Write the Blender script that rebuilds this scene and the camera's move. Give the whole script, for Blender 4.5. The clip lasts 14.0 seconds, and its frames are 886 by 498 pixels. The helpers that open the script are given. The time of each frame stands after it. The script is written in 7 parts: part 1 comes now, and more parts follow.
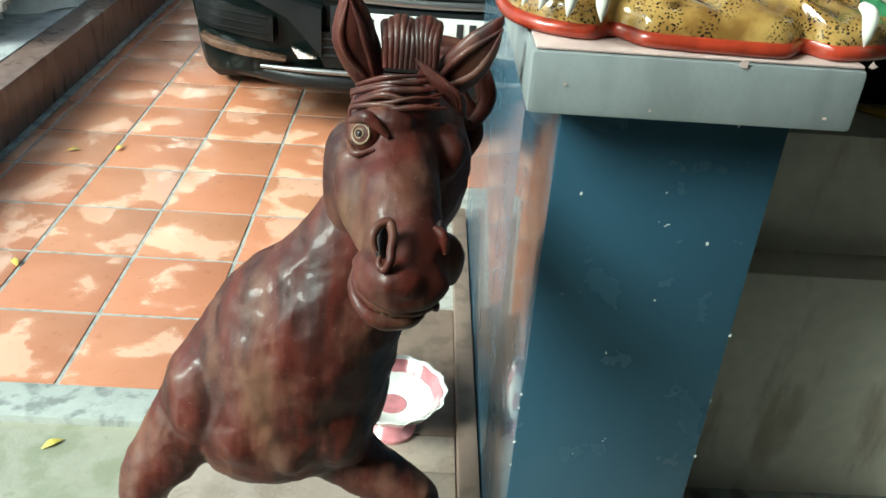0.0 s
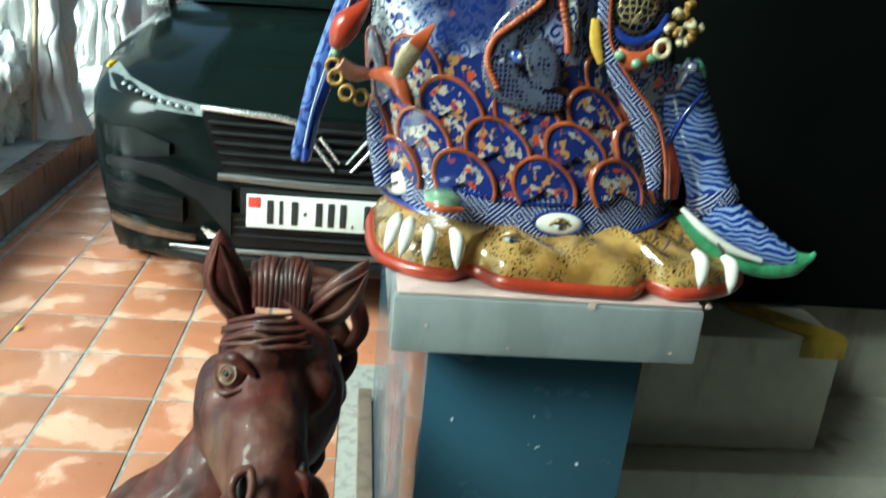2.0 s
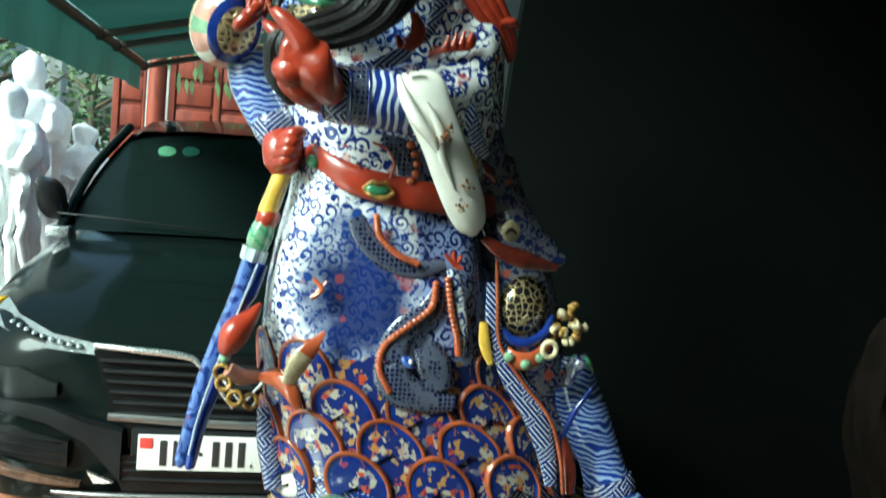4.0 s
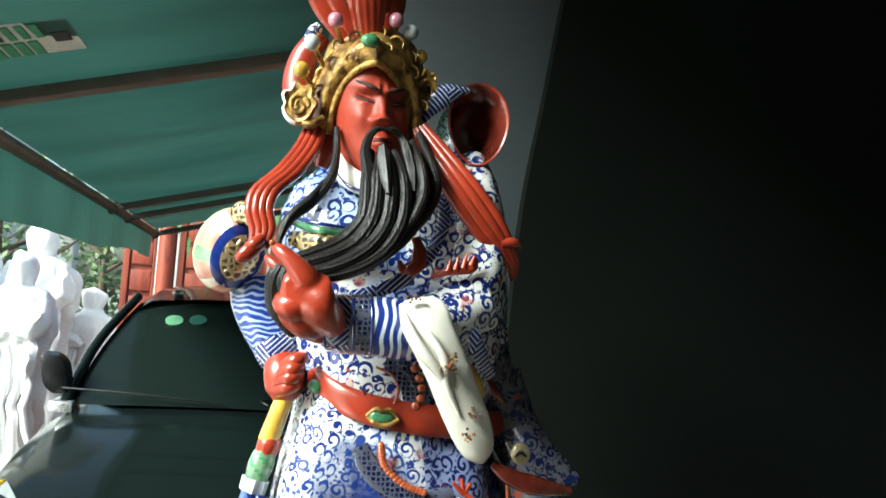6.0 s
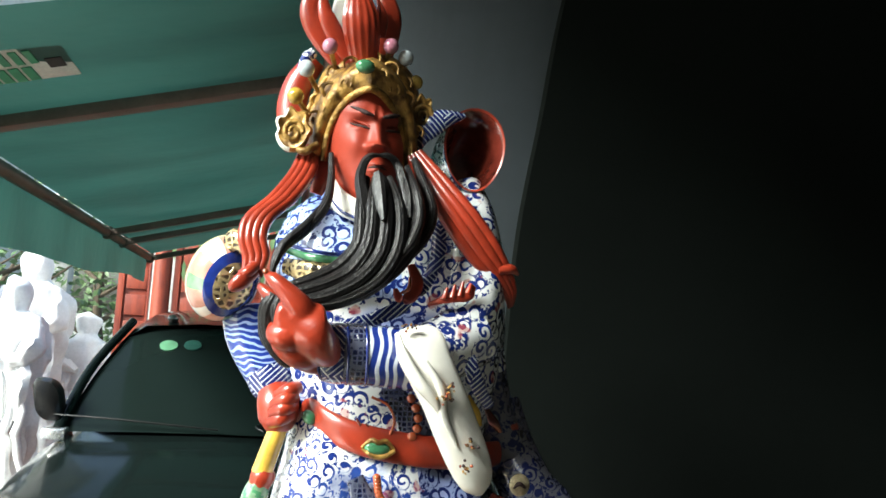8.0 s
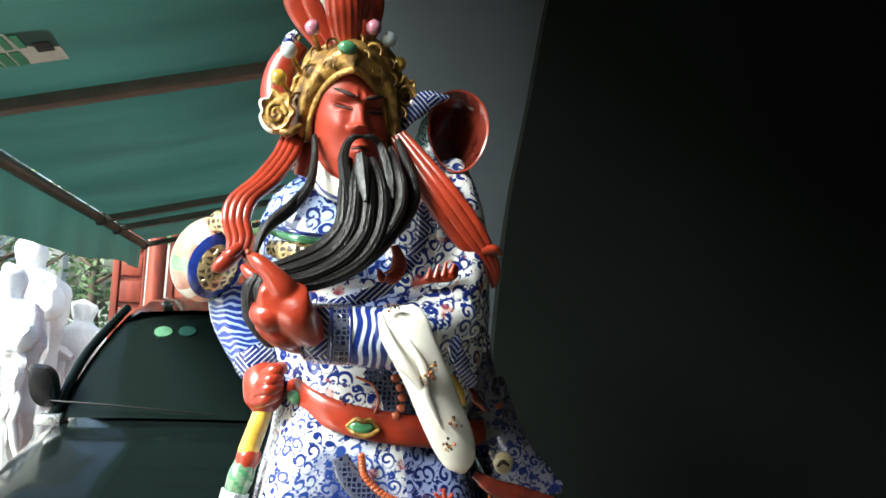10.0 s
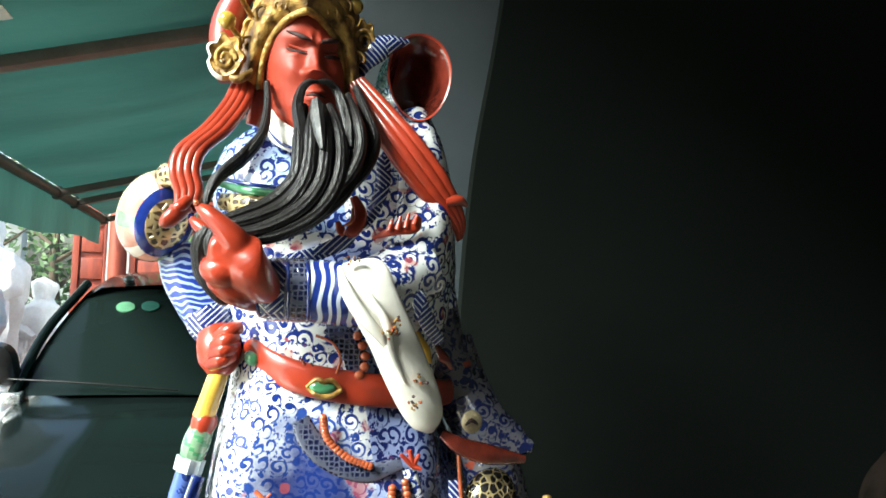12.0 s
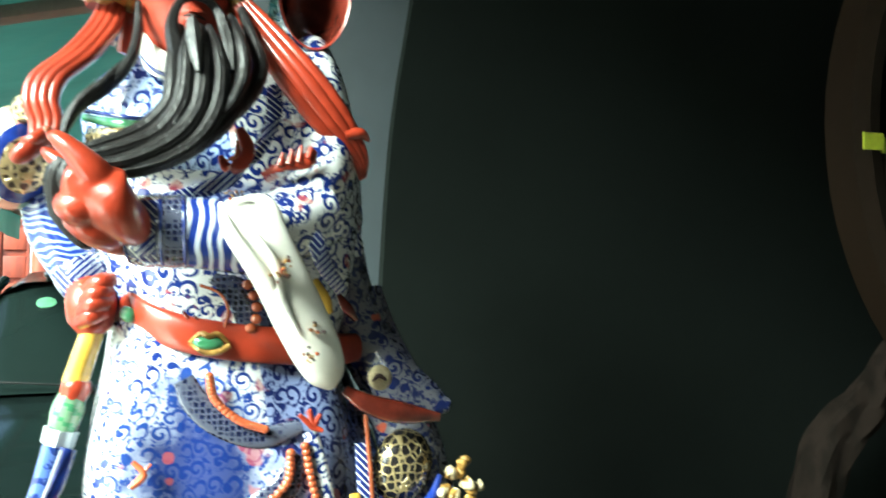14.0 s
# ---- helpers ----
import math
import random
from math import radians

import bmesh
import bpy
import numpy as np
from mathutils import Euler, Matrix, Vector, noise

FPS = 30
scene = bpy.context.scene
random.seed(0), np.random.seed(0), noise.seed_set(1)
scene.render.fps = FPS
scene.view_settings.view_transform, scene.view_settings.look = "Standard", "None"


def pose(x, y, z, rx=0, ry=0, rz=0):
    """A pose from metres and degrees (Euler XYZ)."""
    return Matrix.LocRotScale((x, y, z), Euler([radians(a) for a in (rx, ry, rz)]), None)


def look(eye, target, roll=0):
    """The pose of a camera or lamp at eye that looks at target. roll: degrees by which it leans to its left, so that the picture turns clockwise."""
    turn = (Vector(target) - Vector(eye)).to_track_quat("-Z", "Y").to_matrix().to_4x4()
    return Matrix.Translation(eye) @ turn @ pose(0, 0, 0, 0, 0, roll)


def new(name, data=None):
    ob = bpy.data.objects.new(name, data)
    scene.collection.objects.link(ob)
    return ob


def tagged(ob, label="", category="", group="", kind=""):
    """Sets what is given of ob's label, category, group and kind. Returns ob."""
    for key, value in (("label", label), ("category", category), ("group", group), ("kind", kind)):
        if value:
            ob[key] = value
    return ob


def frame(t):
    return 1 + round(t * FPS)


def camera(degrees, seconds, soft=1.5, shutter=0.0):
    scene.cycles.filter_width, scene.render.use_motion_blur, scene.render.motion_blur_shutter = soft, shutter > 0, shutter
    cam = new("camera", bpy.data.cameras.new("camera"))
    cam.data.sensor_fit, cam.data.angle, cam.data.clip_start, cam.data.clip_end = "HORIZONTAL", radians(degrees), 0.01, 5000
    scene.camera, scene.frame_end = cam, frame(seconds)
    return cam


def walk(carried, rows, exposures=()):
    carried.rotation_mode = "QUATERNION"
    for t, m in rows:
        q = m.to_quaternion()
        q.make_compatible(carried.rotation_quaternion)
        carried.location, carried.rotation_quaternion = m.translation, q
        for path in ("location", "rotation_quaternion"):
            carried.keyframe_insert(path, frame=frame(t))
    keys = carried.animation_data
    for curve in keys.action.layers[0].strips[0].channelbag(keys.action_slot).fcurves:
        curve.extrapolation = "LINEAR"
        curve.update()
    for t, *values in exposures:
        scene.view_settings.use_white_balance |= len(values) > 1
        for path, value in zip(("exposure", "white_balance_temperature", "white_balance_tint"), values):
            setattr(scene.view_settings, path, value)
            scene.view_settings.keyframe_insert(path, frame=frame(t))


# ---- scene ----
cam = camera(54.8, 14.0, soft=1.6, shutter=0.5)
PATH = [
    (0, (0.128, 0.048, 1.317), (0.197, 1.776, 0.313), 4.4),
    (0.5, (0.132, 0.039, 1.318), (0.182, 1.764, 0.307), 4.0),
    (1, (0.157, 0.034, 1.356), (0.232, 1.781, 0.386), 4.7),
    (1.5, (0.175, 0.04, 1.399), (0.327, 1.856, 0.574), 5.6),
    (2, (0.188, 0.057, 1.424), (0.407, 1.927, 0.748), 5.7),
    (2.5, (0.198, 0.077, 1.452), (0.484, 1.978, 0.902), 5.6),
    (3, (0.207, 0.085, 1.484), (0.554, 2.011, 1.07), 5.7),
    (3.5, (0.211, 0.092, 1.514), (0.594, 2.032, 1.215), 5.7),
    (4, (0.199, 0.089, 1.537), (0.598, 2.037, 1.329), 5.6),
    (4.2, (0.189, 0.08, 1.554), (0.592, 2.032, 1.39), 5.2),
    (6.3, (0.2, 0.114, 1.623), (0.551, 2.077, 1.784), 4.1),
    (6.5, (0.195, 0.116, 1.626), (0.546, 2.077, 1.806), 4.1),
    (7, (0.189, 0.113, 1.628), (0.532, 2.072, 1.843), 4.2),
    (7.5, (0.203, 0.119, 1.627), (0.55, 2.078, 1.829), 3.9),
    (8, (0.201, 0.121, 1.625), (0.56, 2.08, 1.808), 3.9),
    (10.5, (0.227, 0.113, 1.619), (0.607, 2.072, 1.759), 3.3),
    (11, (0.239, 0.123, 1.613), (0.64, 2.079, 1.73), 2.9),
    (11.5, (0.231, 0.149, 1.597), (0.662, 2.1, 1.684), 2.9),
    (12, (0.229, 0.156, 1.6), (0.676, 2.103, 1.693), 2.5),
    (12.5, (0.236, 0.154, 1.605), (0.682, 2.099, 1.729), 2.1),
    (13, (0.239, 0.161, 1.597), (0.704, 2.101, 1.732), 1.7),
    (13.5, (0.251, 0.205, 1.573), (0.754, 2.137, 1.695), 1.7),
    (14, (0.289, 0.23, 1.551), (0.863, 2.143, 1.636), 0.9),
]
walk(cam, [(t, look(eye, target, roll)) for t, eye, target, roll in PATH],
     exposures=[(0.0, 0.74, 5800, -14), (1.5, 0.66, 5650, -18), (3.0, 0.56, 5550, -22), (4.2, 0.72, 5650, -20), (6.5, 1.17, 6200, -3), (8.0, 1.17, 6200, -1), (10.5, 1.3, 6200, 0),
                (12.5, 1.5, 6100, -6), (13.5, 1.7, 6000, -12), (14.0, 2.05, 5950, -16)])

# ---- world and light ----
world = bpy.data.worlds.new("sky_world")
scene.world = world
world.use_nodes = True
wn = world.node_tree
sky = wn.nodes.new("ShaderNodeTexSky")
sky.sky_type = "NISHITA"
sky.sun_disc = False
sky.sun_elevation = radians(42)
sky.sun_rotation = radians(-120)
sky.air_density, sky.dust_density, sky.ozone_density = 1.0, 4.0, 1.0
wn.links.new(sky.outputs[0], wn.nodes["Background"].inputs[0])
wn.nodes["Background"].inputs[1].default_value = 0.15

sun = new("sun", bpy.data.lights.new("sun", "SUN"))
sun.data.energy, sun.data.angle, sun.data.color = 4.6, radians(24), (1.0, 0.98, 0.95)
sun.matrix_world = look((-3.0, -0.85, 4.0), (0.25, 1.05, 1.45))

# ---- materials ----


class Nodes:
    """A small builder for node materials."""

    def __init__(self, name, rough=0.5, metal=0.0, coat=0.0):
        self.m = bpy.data.materials.new(name)
        self.m.use_nodes = True
        self.t = self.m.node_tree
        self.p = self.t.nodes["Principled BSDF"]
        self.p.inputs["Roughness"].default_value = rough
        self.p.inputs["Metallic"].default_value = metal
        self.p.inputs["Coat Weight"].default_value = coat
        self.p.inputs["Coat Roughness"].default_value = 0.05
        self.co = self.t.nodes.new("ShaderNodeTexCoord").outputs["Object"]

    def node(self, kind, **ins):
        n = self.t.nodes.new(kind)
        for k, v in ins.items():
            self.put(n, k, v)
        return n

    def put(self, n, k, v):
        s = n.inputs[int(k[1:])] if k[0] == "_" and k[1:].isdigit() else n.inputs[k.replace("_", " ")]
        if isinstance(v, bpy.types.NodeSocket):
            self.t.links.new(v, s)
        else:
            s.default_value = v

    def noise(self, scale, detail=4.0, co=None, rough=0.55):
        return self.node("ShaderNodeTexNoise", Vector=co or self.co, Scale=scale, Detail=detail, Roughness=rough).outputs["Fac"]

    def math(self, op, a, b=0.0, clamp=False):
        n = self.t.nodes.new("ShaderNodeMath")
        n.operation, n.use_clamp = op, clamp
        self.put(n, "_0", a)
        self.put(n, "_1", b)
        return n.outputs[0]

    def vmath(self, op, a, b):
        n = self.t.nodes.new("ShaderNodeVectorMath")
        n.operation = op
        self.put(n, "_0", a)
        self.put(n, "_1", b)
        return n.outputs[0]

    def step(self, v, lo, hi):
        n = self.t.nodes.new("ShaderNodeMapRange")
        n.interpolation_type = "SMOOTHSTEP"
        self.put(n, "Value", v)
        self.put(n, "From_Min", lo)
        self.put(n, "From_Max", hi)
        return n.outputs[0]

    def mix(self, f, a, b):
        n = self.t.nodes.new("ShaderNodeMix")
        n.data_type = "RGBA"
        for k, v in ((0, f), (6, a), (7, b)):
            if isinstance(v, bpy.types.NodeSocket):
                self.t.links.new(v, n.inputs[k])
            else:
                n.inputs[k].default_value = (*v, 1) if isinstance(v, tuple) else v
        return n.outputs[2]

    def scaled(self, s):
        return self.vmath("MULTIPLY", self.co, s)

    def color(self, c):
        self.put(self.p, "Base_Color", (*c, 1) if isinstance(c, tuple) else c)
        return self

    def rough(self, v):
        self.put(self.p, "Roughness", v)
        return self

    def bump(self, h, strength=0.3, dist=0.002):
        n = self.node("ShaderNodeBump", Height=h, Strength=strength, Distance=dist)
        self.t.links.new(n.outputs[0], self.p.inputs["Normal"])
        return self

    def rnd(self):
        return self.t.nodes.new("ShaderNodeObjectInfo").outputs["Random"]


def plain(name, c, rough=0.5, metal=0.0, vary=0.25, scale=30.0, bump=0.15, coat=0.0, dist=0.001):
    """One colour with mottling at two scales, gloss variation and fine relief."""
    n = Nodes(name, rough, metal, coat)
    big, fine = n.noise(scale * 0.25, 3), n.noise(scale * 4, 5)
    f = n.math("ADD", n.math("MULTIPLY", big, 0.7), n.math("MULTIPLY", fine, 0.3))
    lo, hi = tuple(v * (1 - vary) for v in c), tuple(min(1, v * (1 + vary)) for v in c)
    n.color(n.mix(n.step(f, 0.3, 0.7), lo, hi))
    n.rough(n.math("ADD", n.math("MULTIPLY", fine, 0.2), max(0.02, rough - 0.1)))
    if bump:
        n.bump(n.noise(scale * 8, 4), bump, dist)
    return n.m


def glaze(name, c, vary=0.18, dark=None, streak=None, gloss=1.0):
    """Fired porcelain glaze in one colour, a little pooled and uneven."""
    n = Nodes(name, 0.34 - 0.18 * gloss, 0.0, 0.6 * gloss)
    f = n.noise(35, 4)
    col = n.mix(n.step(f, 0.3, 0.72), dark or tuple(v * (1 - 2 * vary) for v in c), c)
    if streak:
        s = n.noise(1.0, 4, n.scaled(streak))
        col = n.mix(n.step(s, 0.45, 0.7), col, tuple(min(1, v * 1.6 + 0.006) for v in c))
        n.put(n.p, "Coat_Weight", 0.0)
        n.put(n.p, "Roughness", 0.36)
        n.put(n.p, "Specular_IOR_Level", 0.3)
        n.bump(s, 0.6, 0.002)
    else:
        n.bump(n.noise(120, 3), 0.12, 0.0006)
    n.color(col)
    return n.m


WHITE_GLAZE, COBALT, NAVY = (0.74, 0.75, 0.74), (0.015, 0.038, 0.25), (0.010, 0.016, 0.085)


def scroll_glaze(name, size, ground=WHITE_GLAZE, ink=COBALT, more=0.0, red=0.0, wash_from=0.55, pool=None):
    """White porcelain painted with rows of cobalt scrolls: a spiral round the middle of every cell."""
    n = Nodes(name, 0.14, 0.0, 0.7)
    warp = n.node("ShaderNodeTexNoise", Vector=n.co, Scale=25.0, Detail=2.0).outputs["Color"]
    co = n.vmath("ADD", n.co, n.vmath("MULTIPLY", n.vmath("SUBTRACT", warp, (0.5, 0.5, 0.5)), (0.014, 0.014, 0.014)))
    v = n.node("ShaderNodeTexVoronoi", Vector=co, Scale=1 / size, Randomness=0.75)
    rel = n.vmath("SUBTRACT", n.vmath("MULTIPLY", co, (1 / size,) * 3), n.vmath("MULTIPLY", v.outputs["Position"], (1 / size,) * 3))
    xyz = n.node("ShaderNodeSeparateXYZ", Vector=rel).outputs
    ang = n.math("ARCTAN2", xyz[2], n.math("ADD", xyz[0], n.math("MULTIPLY", xyz[1], 0.6)))
    turn = n.math("SINE", n.math("ADD", ang, n.math("MULTIPLY", v.outputs["Distance"], 15.0)))
    ink_f = n.step(turn, 0.05 - more, 0.35 - more)
    dabs = n.math("MULTIPLY", n.step(n.noise(2.4 / size, 2, co), 0.535, 0.575), n.step(n.noise(5.5 / size, 1, co), 0.36, 0.42))
    leaf = n.math("MULTIPLY", dabs, n.step(v.outputs["Distance"], 0.40, 0.48))
    f = n.math("MAXIMUM", n.math("MULTIPLY", ink_f, n.step(v.outputs["Distance"], 0.62, 0.52)), leaf)
    wash = n.noise(60, 3)
    col = n.mix(f, ground, n.mix(wash, NAVY, ink))
    # broad areas where the painter laid a blue wash
    area = n.step(n.noise(9, 2), wash_from, wash_from + 0.13)
    col = n.mix(n.math("MULTIPLY", area, 0.75), col, n.mix(f, (0.10, 0.17, 0.48), NAVY))
    if pool:
        # a pool of deep cobalt laid between the knees, running out in lighter washes
        q = n.vmath("MULTIPLY", n.vmath("SUBTRACT", n.co, pool[0]), pool[1])
        far = n.node("ShaderNodeVectorMath", _0=q)
        far.operation = "LENGTH"
        d = n.math("ADD", far.outputs["Value"], n.math("MULTIPLY", n.math("SUBTRACT", n.noise(34, 4), 0.5), 1.3))
        col = n.mix(n.math("MULTIPLY", n.step(d, 1.3, 0.85), 0.6), col, (0.035, 0.085, 0.30))
        col = n.mix(n.math("MULTIPLY", n.step(d, 1.05, 0.5), 0.92), col, (0.008, 0.018, 0.11))
    if red:
        col = n.mix(n.math("MULTIPLY", n.step(n.noise(38, 1), 0.66, 0.69), red), col, (0.42, 0.07, 0.025))
    n.color(col).bump(f, 0.15, 0.0005)
    return n.m


def wave_glaze(name, scale, axis, distort=6.0, ground=(0.62, 0.68, 0.78)):
    """Cobalt with rows of pale wavy lines."""
    n = Nodes(name, 0.14, 0.0, 0.7)
    w = n.node("ShaderNodeTexWave", Vector=n.co, Scale=scale, Distortion=distort, Detail=1.5)
    w.inputs["Detail Scale"].default_value = 0.9
    w.bands_direction = axis
    f = n.step(w.outputs["Fac"], 0.55, 0.78)
    n.color(n.mix(f, n.mix(n.noise(70, 3), NAVY, (0.02, 0.05, 0.34)), ground)).bump(f, 0.4, 0.001)
    return n.m


def fret_glaze(name):
    """Border of broken slanting strokes in white on cobalt."""
    n = Nodes(name, 0.14, 0.0, 0.7)
    v = n.node("ShaderNodeTexVoronoi", Vector=n.co, Scale=54.0, Randomness=0.6)
    side = n.math("GREATER_THAN", n.node("ShaderNodeSeparateXYZ", Vector=v.outputs["Color"]).outputs[0], 0.5)
    xyz = n.node("ShaderNodeSeparateXYZ", Vector=n.co).outputs
    a = n.math("SINE", n.math("MULTIPLY", n.math("ADD", xyz[0], xyz[2]), 960.0))
    b = n.math("SINE", n.math("MULTIPLY", n.math("SUBTRACT", xyz[0], xyz[2]), 960.0))
    s = n.math("ADD", n.math("MULTIPLY", a, side), n.math("MULTIPLY", b, n.math("SUBTRACT", 1.0, side)))
    n.color(n.mix(n.step(s, 0.58, 0.8), (0.012, 0.020, 0.12), (0.52, 0.55, 0.60)))
    return n.m


def scale_fill_glaze():
    """The fillings of the scallops: navy, ochre and cream dabs."""
    n = Nodes("scallop_painting", 0.15, 0.0, 0.7)
    v = n.node("ShaderNodeTexVoronoi", Vector=n.co, Scale=105.0)
    c = n.node("ShaderNodeSeparateXYZ", Vector=v.outputs["Color"]).outputs
    col = n.mix(n.step(c[0], 0.62, 0.68), (0.014, 0.022, 0.13), (0.38, 0.34, 0.28))
    col = n.mix(n.step(c[1], 0.76, 0.8), col, (0.38, 0.20, 0.065))
    col = n.mix(n.step(c[2], 0.9, 0.93), col, (0.4, 0.06, 0.02))
    col = n.mix(n.step(n.noise(160, 2), 0.52, 0.58), col, (0.014, 0.022, 0.12))
    n.color(col)
    return n.m


def pelt_glaze():
    n = Nodes("tiger_pelt_glaze", 0.15, 0.0, 0.7)
    warp = n.node("ShaderNodeTexNoise", Vector=n.co, Scale=30.0).outputs["Color"]
    co = n.vmath("ADD", n.co, n.vmath("MULTIPLY", warp, (0.02, 0.02, 0.02)))
    v = n.node("ShaderNodeTexVoronoi", Vector=co, Scale=240.0)
    spots = n.math("MULTIPLY", n.step(v.outputs["Distance"], 0.42, 0.3), n.step(n.noise(22, 2), 0.4, 0.55))
    col = n.mix(n.step(n.noise(18, 4), 0.35, 0.65), (0.19, 0.10, 0.024), (0.41, 0.26, 0.078))
    n.color(n.mix(spots, col, (0.02, 0.012, 0.006)))
    return n.m


def mesh_gold(name, size, hole, wide=0.22):
    """Gilt openwork in a star net over a dark ground."""
    n = Nodes(name, 0.25, 0.0, 0.4)
    v = n.node("ShaderNodeTexVoronoi", Vector=n.co, Scale=1 / size, Randomness=0.75)
    v.feature = "DISTANCE_TO_EDGE"
    f = n.step(v.outputs["Distance"], wide, wide * 0.55)
    n.color(n.mix(f, hole, (0.62, 0.48, 0.24))).bump(f, 1.0, 0.003)
    n.put(n.p, "Metallic", n.math("MULTIPLY", f, 0.6))
    return n.m


def fish_scale():
    n = Nodes("navy_fish_scale", 0.15, 0.0, 0.6)
    v = n.node("ShaderNodeTexVoronoi", Vector=n.co, Scale=190.0, Randomness=0.3)
    v.feature = "DISTANCE_TO_EDGE"
    f = n.step(v.outputs["Distance"], 0.22, 0.08)
    n.color(n.mix(n.math("MULTIPLY", f, 0.26), (0.007, 0.010, 0.045), (0.30, 0.32, 0.38))).bump(f, 0.4, 0.001)
    return n.m


NET_BLUE = fish_scale()
SCROLL = scroll_glaze("scroll_painted_porcelain", 0.019, red=0.6, more=0.22)
SCROLL_POOL = scroll_glaze("pooled_scroll_porcelain", 0.015, red=0.5, more=0.12, pool=((0.3074, 1.0300, 1.3755), (15, 5, 11)))
# blue wash spread wider than elsewhere, partly for the shade beside the pool
SCROLL_WASHED = scroll_glaze("washed_scroll_porcelain", 0.019, red=0.6, wash_from=0.33)
SCROLL_FINE = scroll_glaze("fine_scroll_porcelain", 0.014, more=0.05)
SCROLL_CHEST = scroll_glaze("chest_scroll_porcelain", 0.017, ground=(0.45, 0.56, 0.78), more=0.15, wash_from=0.48)
# navy painting on a ground darkened for the side turned from the light
SCROLL_SHADE = scroll_glaze("shade_navy_scroll_porcelain", 0.016, ground=(0.14, 0.14, 0.16), ink=(0.010, 0.016, 0.07), more=0.35, red=0.8)
WAVES_UP = wave_glaze("wave_painted_porcelain", 46.0, "Z", 9.0, (0.30, 0.40, 0.62))
BLUE_WASH = scroll_glaze("blue_washed_porcelain", 0.016, ground=(0.07, 0.13, 0.42), ink=(0.02, 0.04, 0.25), more=0.1)
CREAM_GILT = plain("cream_gilt_glaze", (0.62, 0.52, 0.32), 0.15, 0.1, 0.5, 60, 0.6, 0.5, 0.003)
WAVES_ACROSS = wave_glaze("wave_painted_cuff", 30.0, "X", 5.0)
FRET = fret_glaze("fret_border_porcelain")
SCALES = scale_fill_glaze()
PELT = pelt_glaze()
STAR_NET = mesh_gold("gilt_star_net", 0.0085, (0.05, 0.035, 0.02))
CHAIN_GOLD = mesh_gold("gilt_chain_mail", 0.0085, (0.012, 0.010, 0.010), 0.11)
LINING_GLAZE = glaze("dark_red_brown_glaze", (0.16, 0.026, 0.016), 0.3)
RIM_GLAZE = glaze("brown_orange_glaze", (0.35, 0.085, 0.034), 0.25)
RED_GLAZE = glaze("vermilion_glaze", (0.36, 0.040, 0.017), gloss=0.35)
FACE_RED = glaze("face_vermilion_glaze", (0.33, 0.040, 0.019), 0.12, gloss=0.0)
FACE_RED.node_tree.nodes["Principled BSDF"].inputs["Roughness"].default_value = 0.48
FACE_RED.node_tree.nodes["Principled BSDF"].inputs["Specular IOR Level"].default_value = 0.35
ORANGE_GLAZE = glaze("orange_glaze", (0.43, 0.092, 0.034))
WHITE_P = glaze("white_porcelain_glaze", (0.80, 0.78, 0.70), 0.06)
GREEN_GLAZE = glaze("green_glaze", (0.10, 0.33, 0.15), 0.3)
YELLOW_GLAZE = glaze("yellow_glaze", (0.72, 0.45, 0.07), 0.2)
PINK_GLAZE = glaze("pink_glaze", (0.55, 0.22, 0.30), 0.15)
GREY_GLAZE = glaze("pale_grey_glaze", (0.52, 0.58, 0.60), 0.1)
COBALT_GLAZE = glaze("cobalt_glaze", (0.015, 0.034, 0.22), 0.3)
SCABBARD_BLUE = scroll_glaze("scabbard_blue_glaze", 0.03, ground=(0.09, 0.15, 0.42), ink=(0.02, 0.05, 0.25), red=1.0)
BEARD = glaze("black_beard_glaze", (0.010, 0.009, 0.009), 0.1, streak=(420, 420, 40))
PALE_ROSE = glaze("pale_rose_glaze", (0.62, 0.30, 0.22), 0.2)
PALE_GREEN = glaze("pale_green_glaze", (0.24, 0.40, 0.24), 0.3)
GREY_BEARD = glaze("grey_beard_glaze", (0.10, 0.10, 0.10), 0.2, streak=(420, 420, 40))
BROW = plain("dark_brow_paint", (0.03, 0.012, 0.010), 0.75, bump=0.0)


def gilt():
    n = Nodes("gilt_glaze", 0.22, 0.30, 0.12)
    f = n.noise(70, 3)
    n.color(n.mix(n.step(f, 0.35, 0.65), (0.13, 0.065, 0.012), (0.46, 0.27, 0.065))).rough(n.math("ADD", n.math("MULTIPLY", f, 0.35), 0.28)).bump(n.noise(95, 2), 0.9, 0.004)
    return n.m


GILT = gilt()


